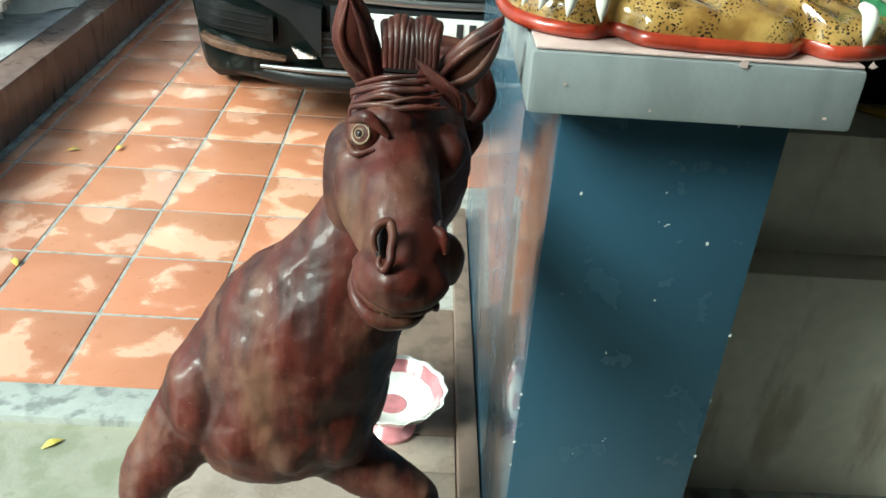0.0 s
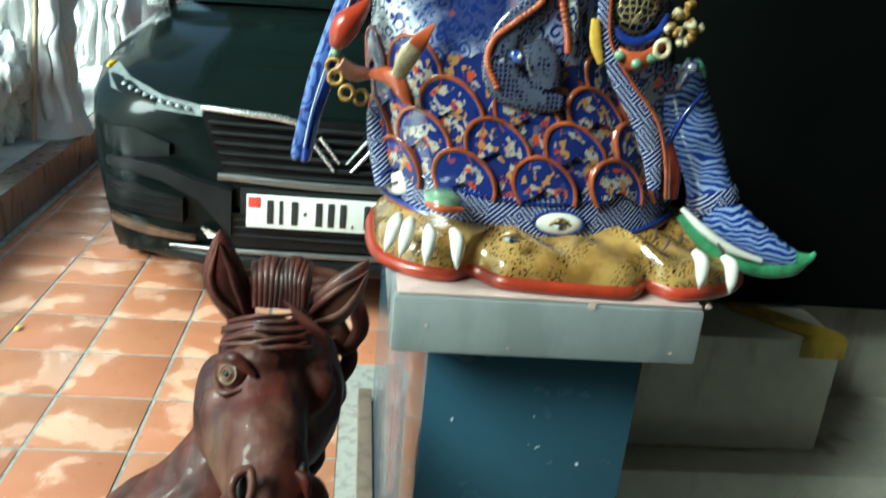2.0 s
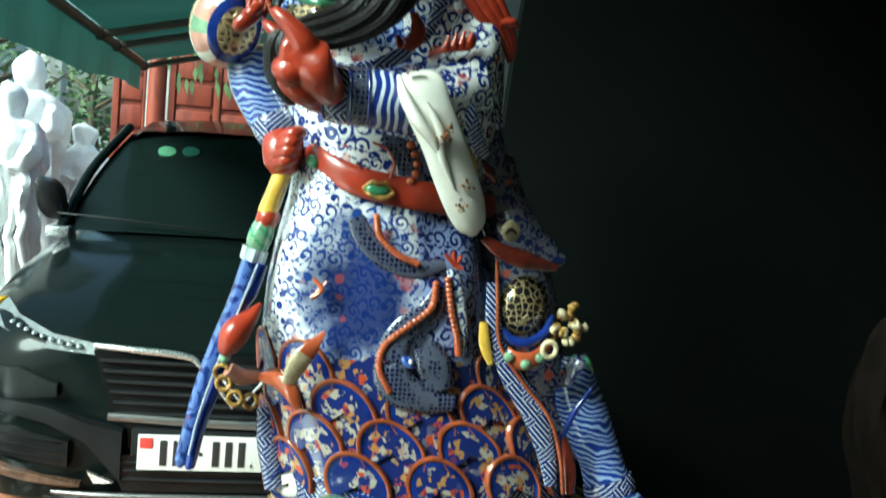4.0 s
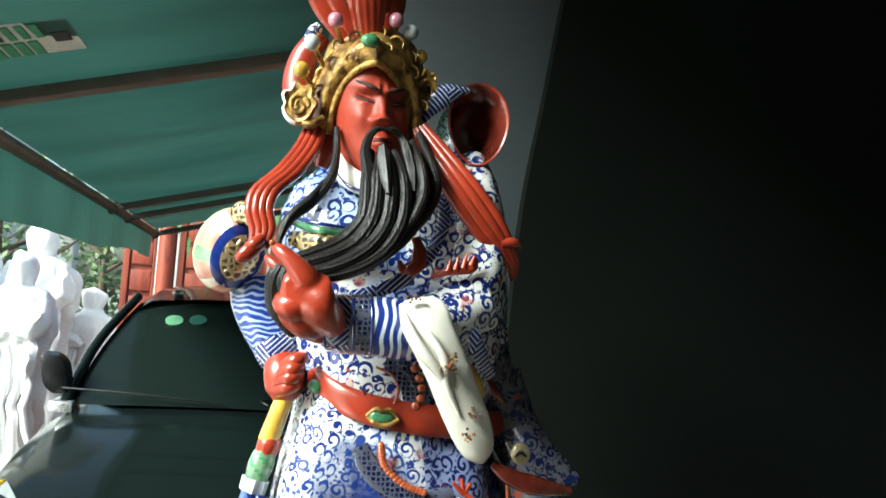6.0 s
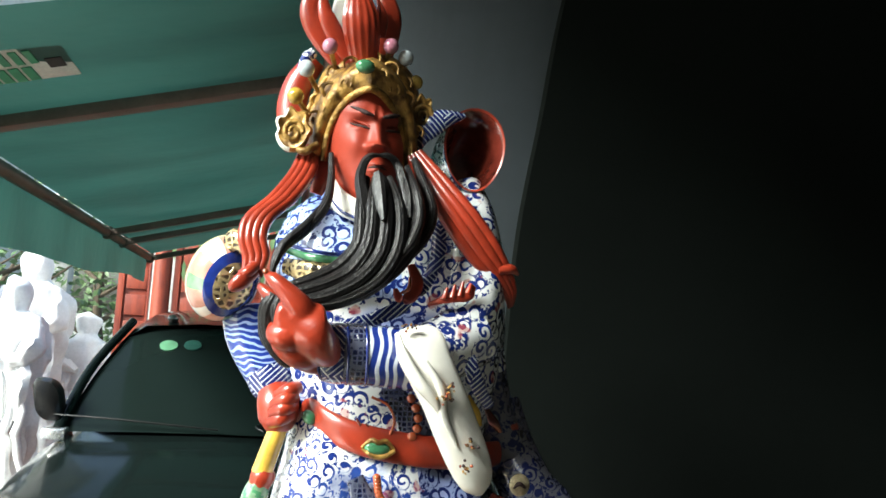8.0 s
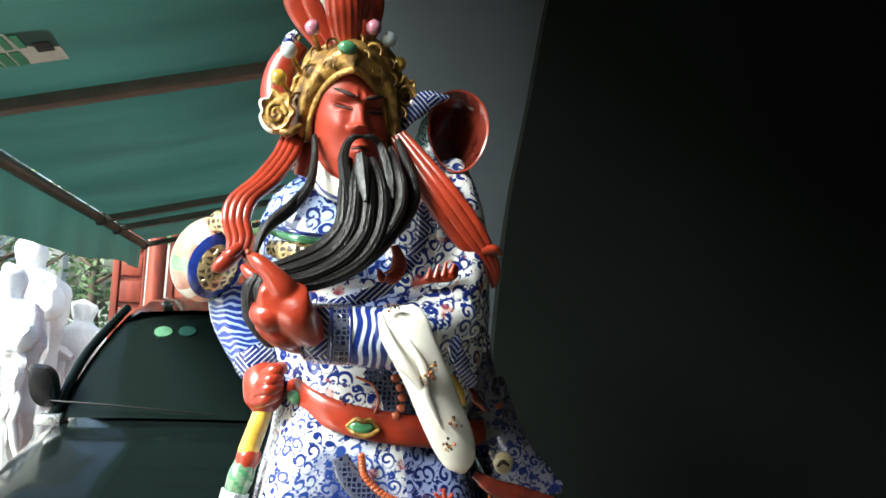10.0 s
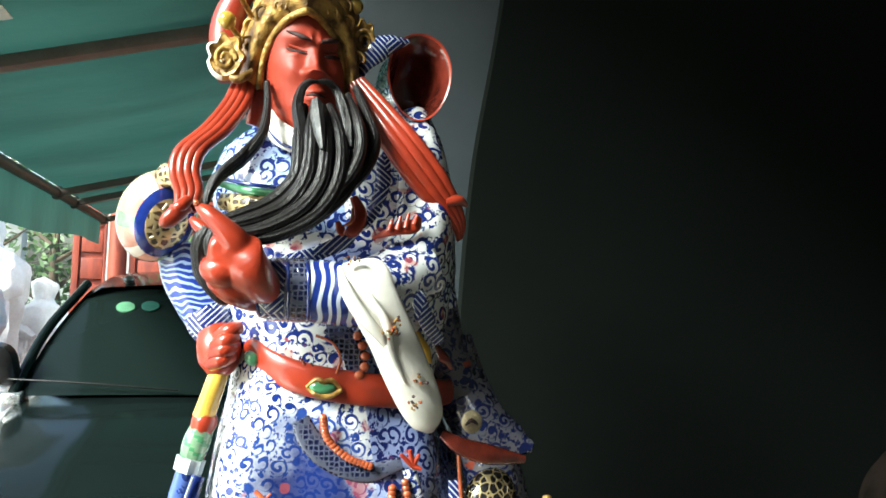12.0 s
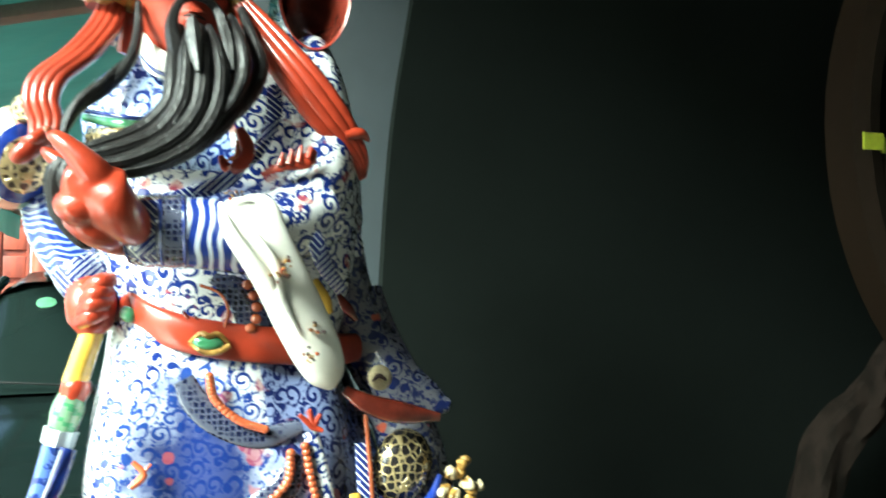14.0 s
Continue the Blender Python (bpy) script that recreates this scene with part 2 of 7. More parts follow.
def stained_wood():
    """Dark red varnished hardwood, worn pale along the grain, dusty on top."""
    n = Nodes("red_varnished_wood", 0.45, 0.0, 0.12)
    grain = n.noise(1.0, 5, n.scaled((30, 8, 5)))
    wear = n.noise(1.0, 4, n.scaled((14, 6, 4)))
    n.put(n.p, "Specular_IOR_Level", 0.28)
    col = n.mix(n.step(grain, 0.32, 0.7), (0.022, 0.005, 0.0035), (0.080, 0.014, 0.008))
    col = n.mix(n.math("MULTIPLY", n.step(wear, 0.54, 0.70), 0.6), col, (0.16, 0.085, 0.048))
    col = n.mix(n.math("MULTIPLY", n.step(n.noise(13, 5), 0.5, 0.66), 0.6), col, (0.115, 0.05, 0.032))
    dust = n.step(n.noise(420, 1), 0.72, 0.75)
    col = n.mix(n.math("MULTIPLY", dust, 0.18), col, (0.5, 0.45, 0.4))
    n.color(col).rough(n.math("ADD", n.math("MULTIPLY", wear, 0.55), 0.27)).bump(n.math("ADD", grain, n.math("MULTIPLY", n.noise(20, 4), 1.4)), 0.4, 0.005)
    return n.m


WOOD = stained_wood()


def terracotta():
    """Wet red clay tiles: each its own tone, pale patches for dried spots and reflected sky, puddled gloss."""
    n = Nodes("wet_terracotta", 0.3)
    geo = n.t.nodes.new("ShaderNodeNewGeometry").outputs["Position"]
    base = n.mix(n.noise(9, 5, geo), (0.35, 0.145, 0.072), (0.48, 0.225, 0.13))
    base = n.mix(n.math("MULTIPLY", n.rnd(), 0.45), base, (0.45, 0.15, 0.075))
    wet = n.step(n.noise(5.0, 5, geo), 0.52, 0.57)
    # sky reflected in the wet patches, put into the colour along with dried spots
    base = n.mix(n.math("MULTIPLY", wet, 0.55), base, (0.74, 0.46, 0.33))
    base = n.mix(n.math("MULTIPLY", n.step(n.noise(30, 5, geo), 0.58, 0.75), 0.35), base, (0.22, 0.06, 0.03))
    n.color(base).rough(n.mix(wet, (0.34, 0.34, 0.34), (0.10, 0.10, 0.10)))
    n.bump(n.noise(60, 4, geo), 0.12, 0.001)
    return n.m


def stained(name, c, stain, rough=0.7, scale=4.0, cover=(0.48, 0.62), coat=0.0, bump=0.4):
    """Cast or plastered surface with grain, runs and dirty blotches."""
    n = Nodes(name, rough, 0.0, coat)
    geo = n.t.nodes.new("ShaderNodeNewGeometry").outputs["Position"]
    col = n.mix(n.noise(scale * 9, 6, geo), tuple(v * 0.8 for v in c), tuple(min(1, v * 1.15) for v in c))
    runs = n.noise(1.0, 5, n.vmath("MULTIPLY", geo, (scale * 3, scale * 3, scale * 0.7)))
    col = n.mix(n.math("MULTIPLY", n.step(runs, *cover), 0.7), col, stain)
    n.color(col).rough(n.math("ADD", n.math("MULTIPLY", runs, 0.3), max(0.03, rough - 0.15)))
    n.bump(n.noise(scale * 40, 5, geo), bump, 0.002)
    return n.m


def painted_blue():
    """Glossy blue wall paint, scuffed, with a few pale chips."""
    n = Nodes("blue_gloss_paint", 0.2, 0.0, 0.4)
    geo = n.t.nodes.new("ShaderNodeNewGeometry").outputs["Position"]
    col = n.mix(n.noise(5, 5, geo), (0.029, 0.070, 0.108), (0.038, 0.090, 0.132))
    chip = n.step(n.noise(55, 2, geo), 0.775, 0.79)
    scuff = n.step(n.noise(90, 2, geo), 0.77, 0.8)
    col = n.mix(chip, n.mix(n.math("MULTIPLY", scuff, 0.6), col, (0.03, 0.04, 0.05)), (0.6, 0.62, 0.6))
    n.color(col).rough(n.math("ADD", n.math("MULTIPLY", n.noise(12, 4, geo), 0.2), 0.15)).bump(n.noise(14, 3, geo), 0.12, 0.004)
    return n.m


TERRACOTTA = terracotta()
GROUT = stained("grey_grout", (0.34, 0.33, 0.30), (0.20, 0.19, 0.17), 0.6, 9)
CONCRETE_WET = stained("wet_green_concrete", (0.30, 0.29, 0.22), (0.20, 0.21, 0.13), 0.32, 3, coat=0.3)
CONCRETE_STRIP = stained("grey_concrete_strip", (0.36, 0.37, 0.34), (0.12, 0.13, 0.12), 0.4, 6)
# strip and skirting by the blue wall: their shade is put into the brown
BASE_CEMENT = stained("shade_brown_cement", (0.19, 0.135, 0.105), (0.11, 0.08, 0.06), 0.4, 5, bump=0.2)
PINK_TILE = stained("pink_beige_tile", (0.31, 0.25, 0.205), (0.22, 0.17, 0.135), 0.25, 5, coat=0.3, bump=0.08)
BEIGE_WALL = stained("stained_cream_plaster", (0.74, 0.69, 0.58), (0.38, 0.30, 0.21), 0.7, 3, cover=(0.55, 0.7))
BLUE_PAINT = painted_blue()
GREY_CAP = stained("grey_cap_paint", (0.255, 0.275, 0.275), (0.19, 0.205, 0.205), 0.4, 4, bump=0.25)
PINK_TOP = stained("pale_pink_cap_top", (0.58, 0.44, 0.40), (0.45, 0.33, 0.30), 0.45, 5, bump=0.2)
# grey-blue taken down to near black: the pillar's shaded face is in the colour
GREY_WALL = stained("shade_grey_blue_paint", (0.046, 0.056, 0.063), (0.038, 0.047, 0.052), 0.5, 2, bump=0.15)
# near-black and almost without gloss, for the dark area beside the statue
DARK_SHEET = plain("near_black_matt", (0.0045, 0.0058, 0.0051), 0.95, scale=6)
DARK_SHEET.node_tree.nodes["Principled BSDF"].inputs["Specular IOR Level"].default_value = 0.05
# for the added walls: near-black holds the room's shade, the grey bounces light
DARK_ROOM = plain("shade_dark_plaster", (0.035, 0.035, 0.03), 0.9, scale=4)
DIM_PLASTER = plain("bounce_grey_plaster", (0.26, 0.25, 0.23), 0.9, scale=4)
CEILING = plain("dim_ceiling_plaster", (0.12, 0.12, 0.11), 0.9, scale=4)
YELLOW_PAINT = stained("worn_yellow_paint", (0.62, 0.42, 0.05), (0.30, 0.22, 0.06), 0.55, 8)
KERB_STONE = stained("brown_granite", (0.13, 0.085, 0.07), (0.20, 0.14, 0.12), 0.3, 6, coat=0.2, bump=0.1)
KERB_TOP = stained("wet_grey_paving", (0.46, 0.47, 0.47), (0.30, 0.29, 0.29), 0.22, 5, coat=0.3)
MARBLE = stained("white_marble", (0.9, 0.9, 0.88), (0.82, 0.82, 0.80), 0.45, 5, cover=(0.55, 0.7), bump=0.2)
ROCK = stained("pale_limestone", (0.82, 0.82, 0.80), (0.46, 0.46, 0.45), 0.7, 9, bump=0.9)
RED_DOOR = stained("red_brown_door_paint", (0.27, 0.055, 0.03), (0.15, 0.03, 0.02), 0.4, 5, bump=0.15)
CAR_PAINT = plain("black_car_paint", (0.005, 0.008, 0.0075), 0.14, 0.0, 0.15, 3, 0.0, 0.12)
CAR_PLASTIC = plain("dark_grey_car_plastic", (0.011, 0.012, 0.013), 0.42, scale=40)
CAR_BLACK = plain("black_grille_plastic", (0.008, 0.008, 0.008), 0.3, scale=40)
SMOKED = plain("smoked_lamp_lens", (0.012, 0.014, 0.014), 0.15, 0.0, 0.3, 60, 0.2, 0.3)
CHROME = plain("chrome_trim", (0.85, 0.86, 0.86), 0.28, 0.9, 0.05, 20, 0.03)
SATIN = plain("satin_silver_trim", (0.28, 0.28, 0.28), 0.35, 0.9, 0.1, 20, 0.03)
LENS_CLEAR = plain("clear_lamp_lens", (0.10, 0.12, 0.12), 0.12, 0.1, 0.3, 60, 0.3, 1.0)
BRONZE_LENS = plain("amber_fog_lens", (0.10, 0.055, 0.035), 0.25, 0.1, 0.4, 60, 0.4, 0.2)
AMBER = plain("amber_marker", (0.7, 0.42, 0.02), 0.2, scale=60)
CAR_GLASS = plain("tinted_windscreen", (0.006, 0.010, 0.009), 0.08, 0.0, 0.1, 2, 0.0, 0.0)
for m_ in (CAR_PLASTIC, CAR_BLACK, SMOKED):
    m_.node_tree.nodes["Principled BSDF"].inputs["Specular IOR Level"].default_value = 0.2
    m_.node_tree.nodes["Principled BSDF"].inputs["Coat Weight"].default_value = 0.0
for m_ in (CAR_PAINT, CAR_GLASS):
    m_.node_tree.nodes["Principled BSDF"].inputs["Specular IOR Level"].default_value = 0.07
RUBBER = plain("tyre_rubber", (0.015, 0.015, 0.015), 0.8, scale=60)
ALLOY = plain("grey_alloy", (0.3, 0.3, 0.31), 0.3, 0.9)
PLATE_WHITE = plain("plate_white", (0.72, 0.72, 0.68), 0.4, scale=40, vary=0.05)
PLATE_RED = plain("plate_red", (0.62, 0.06, 0.05), 0.4, scale=40)
INK = plain("black_ink", (0.02, 0.02, 0.02), 0.5)
STICKER = plain("green_sticker", (0.12, 0.28, 0.16), 0.4, scale=60)
STICKER_DARK = plain("dark_green_sticker", (0.03, 0.10, 0.08), 0.4, scale=60)
AWNING_BAR = plain("grey_brown_awning_bar", (0.16, 0.12, 0.10), 0.5, 0.3, scale=25)
LABEL_WHITE = plain("label_white", (0.62, 0.66, 0.60), 0.5, scale=30)
LABEL_GREEN = plain("label_green", (0.06, 0.30, 0.16), 0.5, scale=30)
# brown rim taken near black, as the sun would otherwise light it
BROWN_RING = plain("brown_lacquer_rim", (0.016, 0.010, 0.006), 0.5, scale=10)
for m_ in (BROWN_RING,):
    m_.node_tree.nodes["Principled BSDF"].inputs["Specular IOR Level"].default_value = 0.15
BROWN_PANEL = plain("brown_lacquer_panel", (0.035, 0.024, 0.014), 0.3, scale=8, coat=0.3)
LIME = plain("lime_reflective_tape", (0.50, 0.58, 0.05), 0.4, scale=30)
SPEAR_WOOD = plain("pale_bamboo", (0.45, 0.34, 0.22), 0.6, scale=20)
FACADE = stained("grey_white_facade", (0.55, 0.55, 0.53), (0.4, 0.4, 0.38), 0.7, 1)
ROOF_TILE = plain("grey_roof_tiles", (0.35, 0.36, 0.36), 0.7, scale=10)
BARK = plain("bark", (0.10, 0.075, 0.05), 0.9, scale=20, bump=0.8)
DISH_WHITE = glaze("dish_white_glaze", (0.78, 0.77, 0.72), 0.05)
DISH_PINK = glaze("dish_pink_glaze", (0.55, 0.22, 0.24), 0.15)
DRY_LEAF = plain("yellow_fallen_leaf", (0.6, 0.48, 0.1), 0.6, scale=60)


def leafy(name, c1, c2):
    n = Nodes(name, 0.5)
    r = n.t.nodes.new("ShaderNodeNewGeometry").outputs["Random Per Island"]
    n.color(n.mix(r, c1, c2))
    n.put(n.p, "Transmission_Weight", 0.0)
    return n.m


LEAVES = leafy("green_leaves", (0.07, 0.13, 0.05), (0.16, 0.25, 0.10))


def awning_cloth():
    """Green tarpaulin that lets some daylight through, with faint seams and stains."""
    n = Nodes("green_tarpaulin", 0.55)
    geo = n.t.nodes.new("ShaderNodeNewGeometry").outputs["Position"]
    st = n.noise(1.0, 4, n.vmath("MULTIPLY", geo, (1.2, 3.5, 2.0)))
    col = n.mix(n.step(st, 0.3, 0.7), (0.026, 0.085, 0.072), (0.040, 0.125, 0.106))
    n.color(col).bump(n.noise(5, 3, geo), 0.3, 0.02)
    tr = n.t.nodes.new("ShaderNodeBsdfTranslucent")
    n.t.links.new(col, tr.inputs[0])
    mx = n.t.nodes.new("ShaderNodeMixShader")
    mx.inputs[0].default_value = 0.22
    n.t.links.new(n.p.outputs[0], mx.inputs[1])
    n.t.links.new(tr.outputs[0], mx.inputs[2])
    n.t.links.new(mx.outputs[0], n.t.nodes["Material Output"].inputs[0])
    return n.m


TARP = awning_cloth()

# ---- mesh tools ----


class Shape:
    """Collects swept, turned and lofted pieces, each with its own material, into one mesh."""

    def __init__(self):
        self.v, self.f, self.m, self.mats = [], [], [], []

    def mat(self, m):
        if m not in self.mats:
            self.mats.append(m)
        return self.mats.index(m)

    def grid(self, rings, m, closed=True, caps=True):
        """Rings of equal length become a skin; caps close its ends."""
        k, base, n = self.mat(m) if not callable(m) else None, len(self.v), len(rings[0])
        for r in rings:
            self.v += [tuple(p) for p in r]
        for i in range(len(rings) - 1):
            for j in range(n if closed else n - 1):
                a, b = base + i * n + j, base + i * n + (j + 1) % n
                self.f.append((a, b, b + n, a + n))
                self.m.append(k if k is not None else self.mat(m(i / (len(rings) - 1), j / n)))
        if caps and closed:
            for i, flip in ((0, True), (len(rings) - 1, False)):
                c = len(self.v)
                self.v.append(tuple(np.mean(np.array(rings[i]), axis=0)))
                for j in range(n):
                    a, b = base + i * n + j, base + i * n + (j + 1) % n
                    self.f.append((b, a, c) if flip else (a, b, c))
                    self.m.append(k if k is not None else self.mat(m(i / max(1, len(rings) - 1), j / n)))
        return self

    def tube(self, pts, radii, m, seg=14, steps=8, flat=1.0, side=None, ribs=0, rib=0.0, twist=0.0):
        """A tapered sweep along a smooth curve. flat: thickness over width; side: the direction of the width; ribs: grooves along it."""
        P, R = smooth(pts, steps), smooth([(r, 0, 0) for r in radii], steps)[:, 0]
        rings, ref = [], Vector(side) if side else None
        for i, p in enumerate(P):
            d = Vector(P[min(i + 1, len(P) - 1)] - P[max(i - 1, 0)]).normalized()
            u = ref if ref else Vector((0, 0, 1)) if abs(d.z) < 0.9 else Vector((1, 0, 0))
            u = (u - d * u.dot(d)).normalized()
            if not side:
                ref = u
            w = d.cross(u)
            ring = []
            for j in range(seg):
                a = 2 * math.pi * j / seg
                r = R[i] * (1 + rib * math.cos(ribs * a + twist * i))
                ring.append(Vector(p) + u * (math.cos(a) * r) + w * (math.sin(a) * r * flat))
            rings.append(ring)
        return self.grid(rings, m)

    def ball(self, c, r, m, rot=(0, 0, 0), seg=16, rows=10):
        R = Euler([radians(a) for a in rot]).to_matrix()
        r = (r, r, r) if isinstance(r, (int, float)) else r
        rings = []
        for i in range(rows + 1):
            e = math.pi * (i / rows - 0.5) * 0.998
            rings.append([Vector(c) + R @ Vector((r[0] * math.cos(e) * math.cos(2 * math.pi * j / seg),
                                                  r[1] * math.cos(e) * math.sin(2 * math.pi * j / seg), r[2] * math.sin(e))) for j in range(seg)])
        return self.grid(rings, m)

    def turned(self, c, profile, m, seg=28, wobble=0.0, waves=0, caps=True):
        """A turned form: (radius, height) from bottom to top round a vertical axis."""
        rings = [[(c[0] + r * (1 + wobble * math.cos(waves * 2 * math.pi * j / seg)) * math.cos(2 * math.pi * j / seg),
                   c[1] + r * (1 + wobble * math.cos(waves * 2 * math.pi * j / seg)) * math.sin(2 * math.pi * j / seg), c[2] + h) for j in range(seg)]
                 for r, h in profile]
        return self.grid(rings, m, caps=caps)

    def box(self, lo, hi, m, bevel=0.0, rot=None):
        """A block with chamfered edges; rot: a matrix applied after."""
        bm = bmesh.new()
        bmesh.ops.create_cube(bm, size=1)
        for v in bm.verts:
            v.co = Vector([(lo[i] + hi[i]) / 2 + v.co[i] * (hi[i] - lo[i]) for i in range(3)])
        if bevel:
            bmesh.ops.bevel(bm, geom=bm.edges[:], offset=bevel, segments=2, affect="EDGES", profile=0.6)
        if rot:
            bmesh.ops.transform(bm, matrix=rot, verts=bm.verts)
        base, k = len(self.v), self.mat(m)
        bm.verts.index_update()
        self.v += [tuple(v.co) for v in bm.verts]
        for f in bm.faces:
            self.f.append(tuple(base + v.index for v in f.verts))
            self.m.append(k)
        bm.free()
        return self

    def face(self, pts, m):
        base = len(self.v)
        self.v += [tuple(p) for p in pts]
        self.f.append(tuple(range(base, base + len(pts))))
        self.m.append(self.mat(m))
        return self

    def slab(self, pts, thick, m):
        """A flat polygon with thickness (a vector)."""
        n, base, k = len(pts), len(self.v), self.mat(m)
        t = Vector(thick)
        self.v += [tuple(p) for p in pts] + [tuple(Vector(p) + t) for p in pts]
        for f in [tuple(range(base, base + n)), tuple(range(base + 2 * n - 1, base + n - 1, -1))] + \
                [(base + (j + 1) % n, base + j, base + n + j, base + n + (j + 1) % n) for j in range(n)]:
            self.f.append(f)
            self.m.append(k)
        return self

    def mesh(self, name, smooth_angle=40):
        me = bpy.data.meshes.new(name)
        me.from_pydata(self.v, [], self.f)
        for m in self.mats:
            me.materials.append(m)
        me.polygons.foreach_set("material_index", self.m)
        bm = bmesh.new()
        bm.from_mesh(me)
        bmesh.ops.recalc_face_normals(bm, faces=bm.faces)
        bm.to_mesh(me)
        bm.free()
        if smooth_angle:
            me.shade_smooth()
            me.set_sharp_from_angle(angle=radians(smooth_angle))
        me.update()
        return me


def smooth(pts, steps):
    """Catmull-Rom through the points."""
    p = np.array([tuple(q) for q in pts], float)
    p = np.vstack([2 * p[0] - p[1], p, 2 * p[-1] - p[-2]])
    out = []
    for i in range(1, len(p) - 2):
        for s in range(steps):
            t = s / steps
            out.append(0.5 * (2 * p[i] + (p[i + 1] - p[i - 1]) * t + (2 * p[i - 1] - 5 * p[i] + 4 * p[i + 1] - p[i + 2]) * t * t
                              + (3 * p[i] - p[i - 1] - 3 * p[i + 1] + p[i + 2]) * t ** 3))
    out.append(p[-2])
    return np.array(out)


def fused(into, pieces, voxel, rounds, m):
    """Melts closed, overlapping pieces into one continuous skin and adds it to another shape."""
    ob = new("blank", pieces.mesh("blank", 0))
    skin = ob.modifiers.new("skin", "REMESH")
    skin.mode, skin.voxel_size = "VOXEL", voxel
    ease = ob.modifiers.new("ease", "SMOOTH")
    ease.factor, ease.iterations = 0.5, rounds
    bpy.context.view_layer.update()
    done = ob.evaluated_get(bpy.context.evaluated_depsgraph_get())
    me = done.to_mesh()
    base, k = len(into.v), into.mat(m)
    into.v += [tuple(v.co) for v in me.vertices]
    for p in me.polygons:
        into.f.append(tuple(base + i for i in p.vertices))
        into.m.append(k)
    done.to_mesh_clear()
    bpy.data.objects.remove(ob)


def part(name, shape, parent=None, label="", angle=40):
    ob = new(name, shape.mesh(name, angle))
    if parent:
        ob.parent = parent
    if label:
        ob["label"] = label
    return ob


def thing(name, label, category, group="", kind="", shape=None, at=(0, 0, 0), angle=40):
    ob = new(name, shape.mesh(name, angle) if shape else None)
    ob.location = at
    return tagged(ob, label, category, group, kind)


# ---- the large structure ----
G = -0.02
thing("ground", "wet grey-green concrete yard surface", "ground", kind="structure",
      shape=Shape().face([(-150, -150, G), (150, -150, G), (150, 150, G), (-150, 150, G)], CONCRETE_WET), angle=0)
# bed of grey grout under the clay tiles, and the concrete strip along their edge
tile_floor = thing("floor_1", "wet terracotta floor tiles with grey grout joints", "floor", kind="structure",
                   shape=Shape().box((-1.32, 1.595, -0.06), (1.4, 9.6, -0.003), GROUT), angle=0)
thing("floor_2", "grey concrete strip along the tile edge", "floor", kind="structure",
      shape=Shape().box((-1.32, 1.485, -0.06), (0.0, 1.595, 0.0), CONCRETE_STRIP, 0.004))
pink_floor = thing("floor_3", "pale pink glazed floor tiles beside the plinth", "floor", kind="structure",
                   shape=Shape().box((-0.335, -0.4, -0.06), (0.245, 1.484, -0.006), GROUT), angle=0)
thing("floor_4", "beige worn cement strip beside the blue wall, darkened for shade", "floor", kind="structure",
      shape=Shape().box((0.001, 1.486, -0.06), (0.245, 1.98, 0.004), BASE_CEMENT, 0.003))

# low granite kerb wall with paving on top
thing("kerb", "brown granite kerb of a raised planting bed", "kerb", kind="structure",
      shape=Shape().box((-1.46, 0.9, -0.05), (-1.335, 12.0, 0.2), KERB_STONE, 0.006))
thing("pavement", "wet grey paving on the raised bed", "pavement", kind="structure",
      shape=Shape().box((-6.0, 0.9, -0.05), (-1.462, 12.0, 0.204), KERB_TOP, 0.004))
thing("trim", "thin grey mortar line at the kerb's foot", "trim", kind="structure",
      shape=Shape().box((-1.334, 1.6, -0.05), (-1.305, 9.6, 0.006), CONCRETE_STRIP, 0.002))

# blue wall behind the plinth, with a grey-blue pillar above it, its shade in the colour
thing("wall_1", "glossy light blue painted low wall behind the plinth", "wall", kind="structure",
      shape=Shape().box((0.292, 1.33, -0.05), (0.58, 2.5, 1.27), BLUE_PAINT, 0.006))
thing("baseboard", "pinkish cement skirting at the blue wall", "baseboard", kind="structure",
      shape=Shape().box((0.246, 0.99, -0.05), (0.2885, 2.5, 0.05), BASE_CEMENT, 0.004))
thing("wall_2", "grey-blue painted pillar rising behind the statue, darkened for its shade", "wall", kind="structure",
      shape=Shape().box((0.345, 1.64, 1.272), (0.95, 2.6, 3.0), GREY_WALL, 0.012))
# added walls and ceiling, out of view: they close off light beside and behind
thing("wall_3", "added dark wall behind the ledge, out of view", "wall", kind="structure",
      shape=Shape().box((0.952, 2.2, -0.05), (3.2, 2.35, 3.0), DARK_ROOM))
thing("wall_4", "added side wall, out of view, that closes off and bounces light", "wall", kind="structure",
      shape=Shape().box((3.0, -3.4, -0.05), (3.15, 2.19, 3.0), DIM_PLASTER))
thing("wall_5", "added plaster wall behind the camera that blocks sky and bounces light", "wall", kind="structure",
      shape=Shape().box((-2.6, -2.4, -0.05), (2.99, -2.25, 3.0), DIM_PLASTER))
# added only to block sun and sky from the front left
thing("wall_9", "added unseen wall that keeps sun and sky light off the plinth", "wall", kind="structure",
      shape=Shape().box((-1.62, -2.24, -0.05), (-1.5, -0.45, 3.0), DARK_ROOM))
thing("ceiling", "added plaster ceiling, out of view, that keeps sky light off the statue", "ceiling", kind="structure",
      shape=Shape().box((-0.95, -2.4, 3.002), (3.15, 2.62, 3.12), CEILING))

# near-black sheet put in for the dark area beside the statue, on the stepped ledge, its edge bowed
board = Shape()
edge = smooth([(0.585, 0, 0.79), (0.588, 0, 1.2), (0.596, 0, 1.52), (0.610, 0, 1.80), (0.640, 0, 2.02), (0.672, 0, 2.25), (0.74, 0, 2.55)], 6)
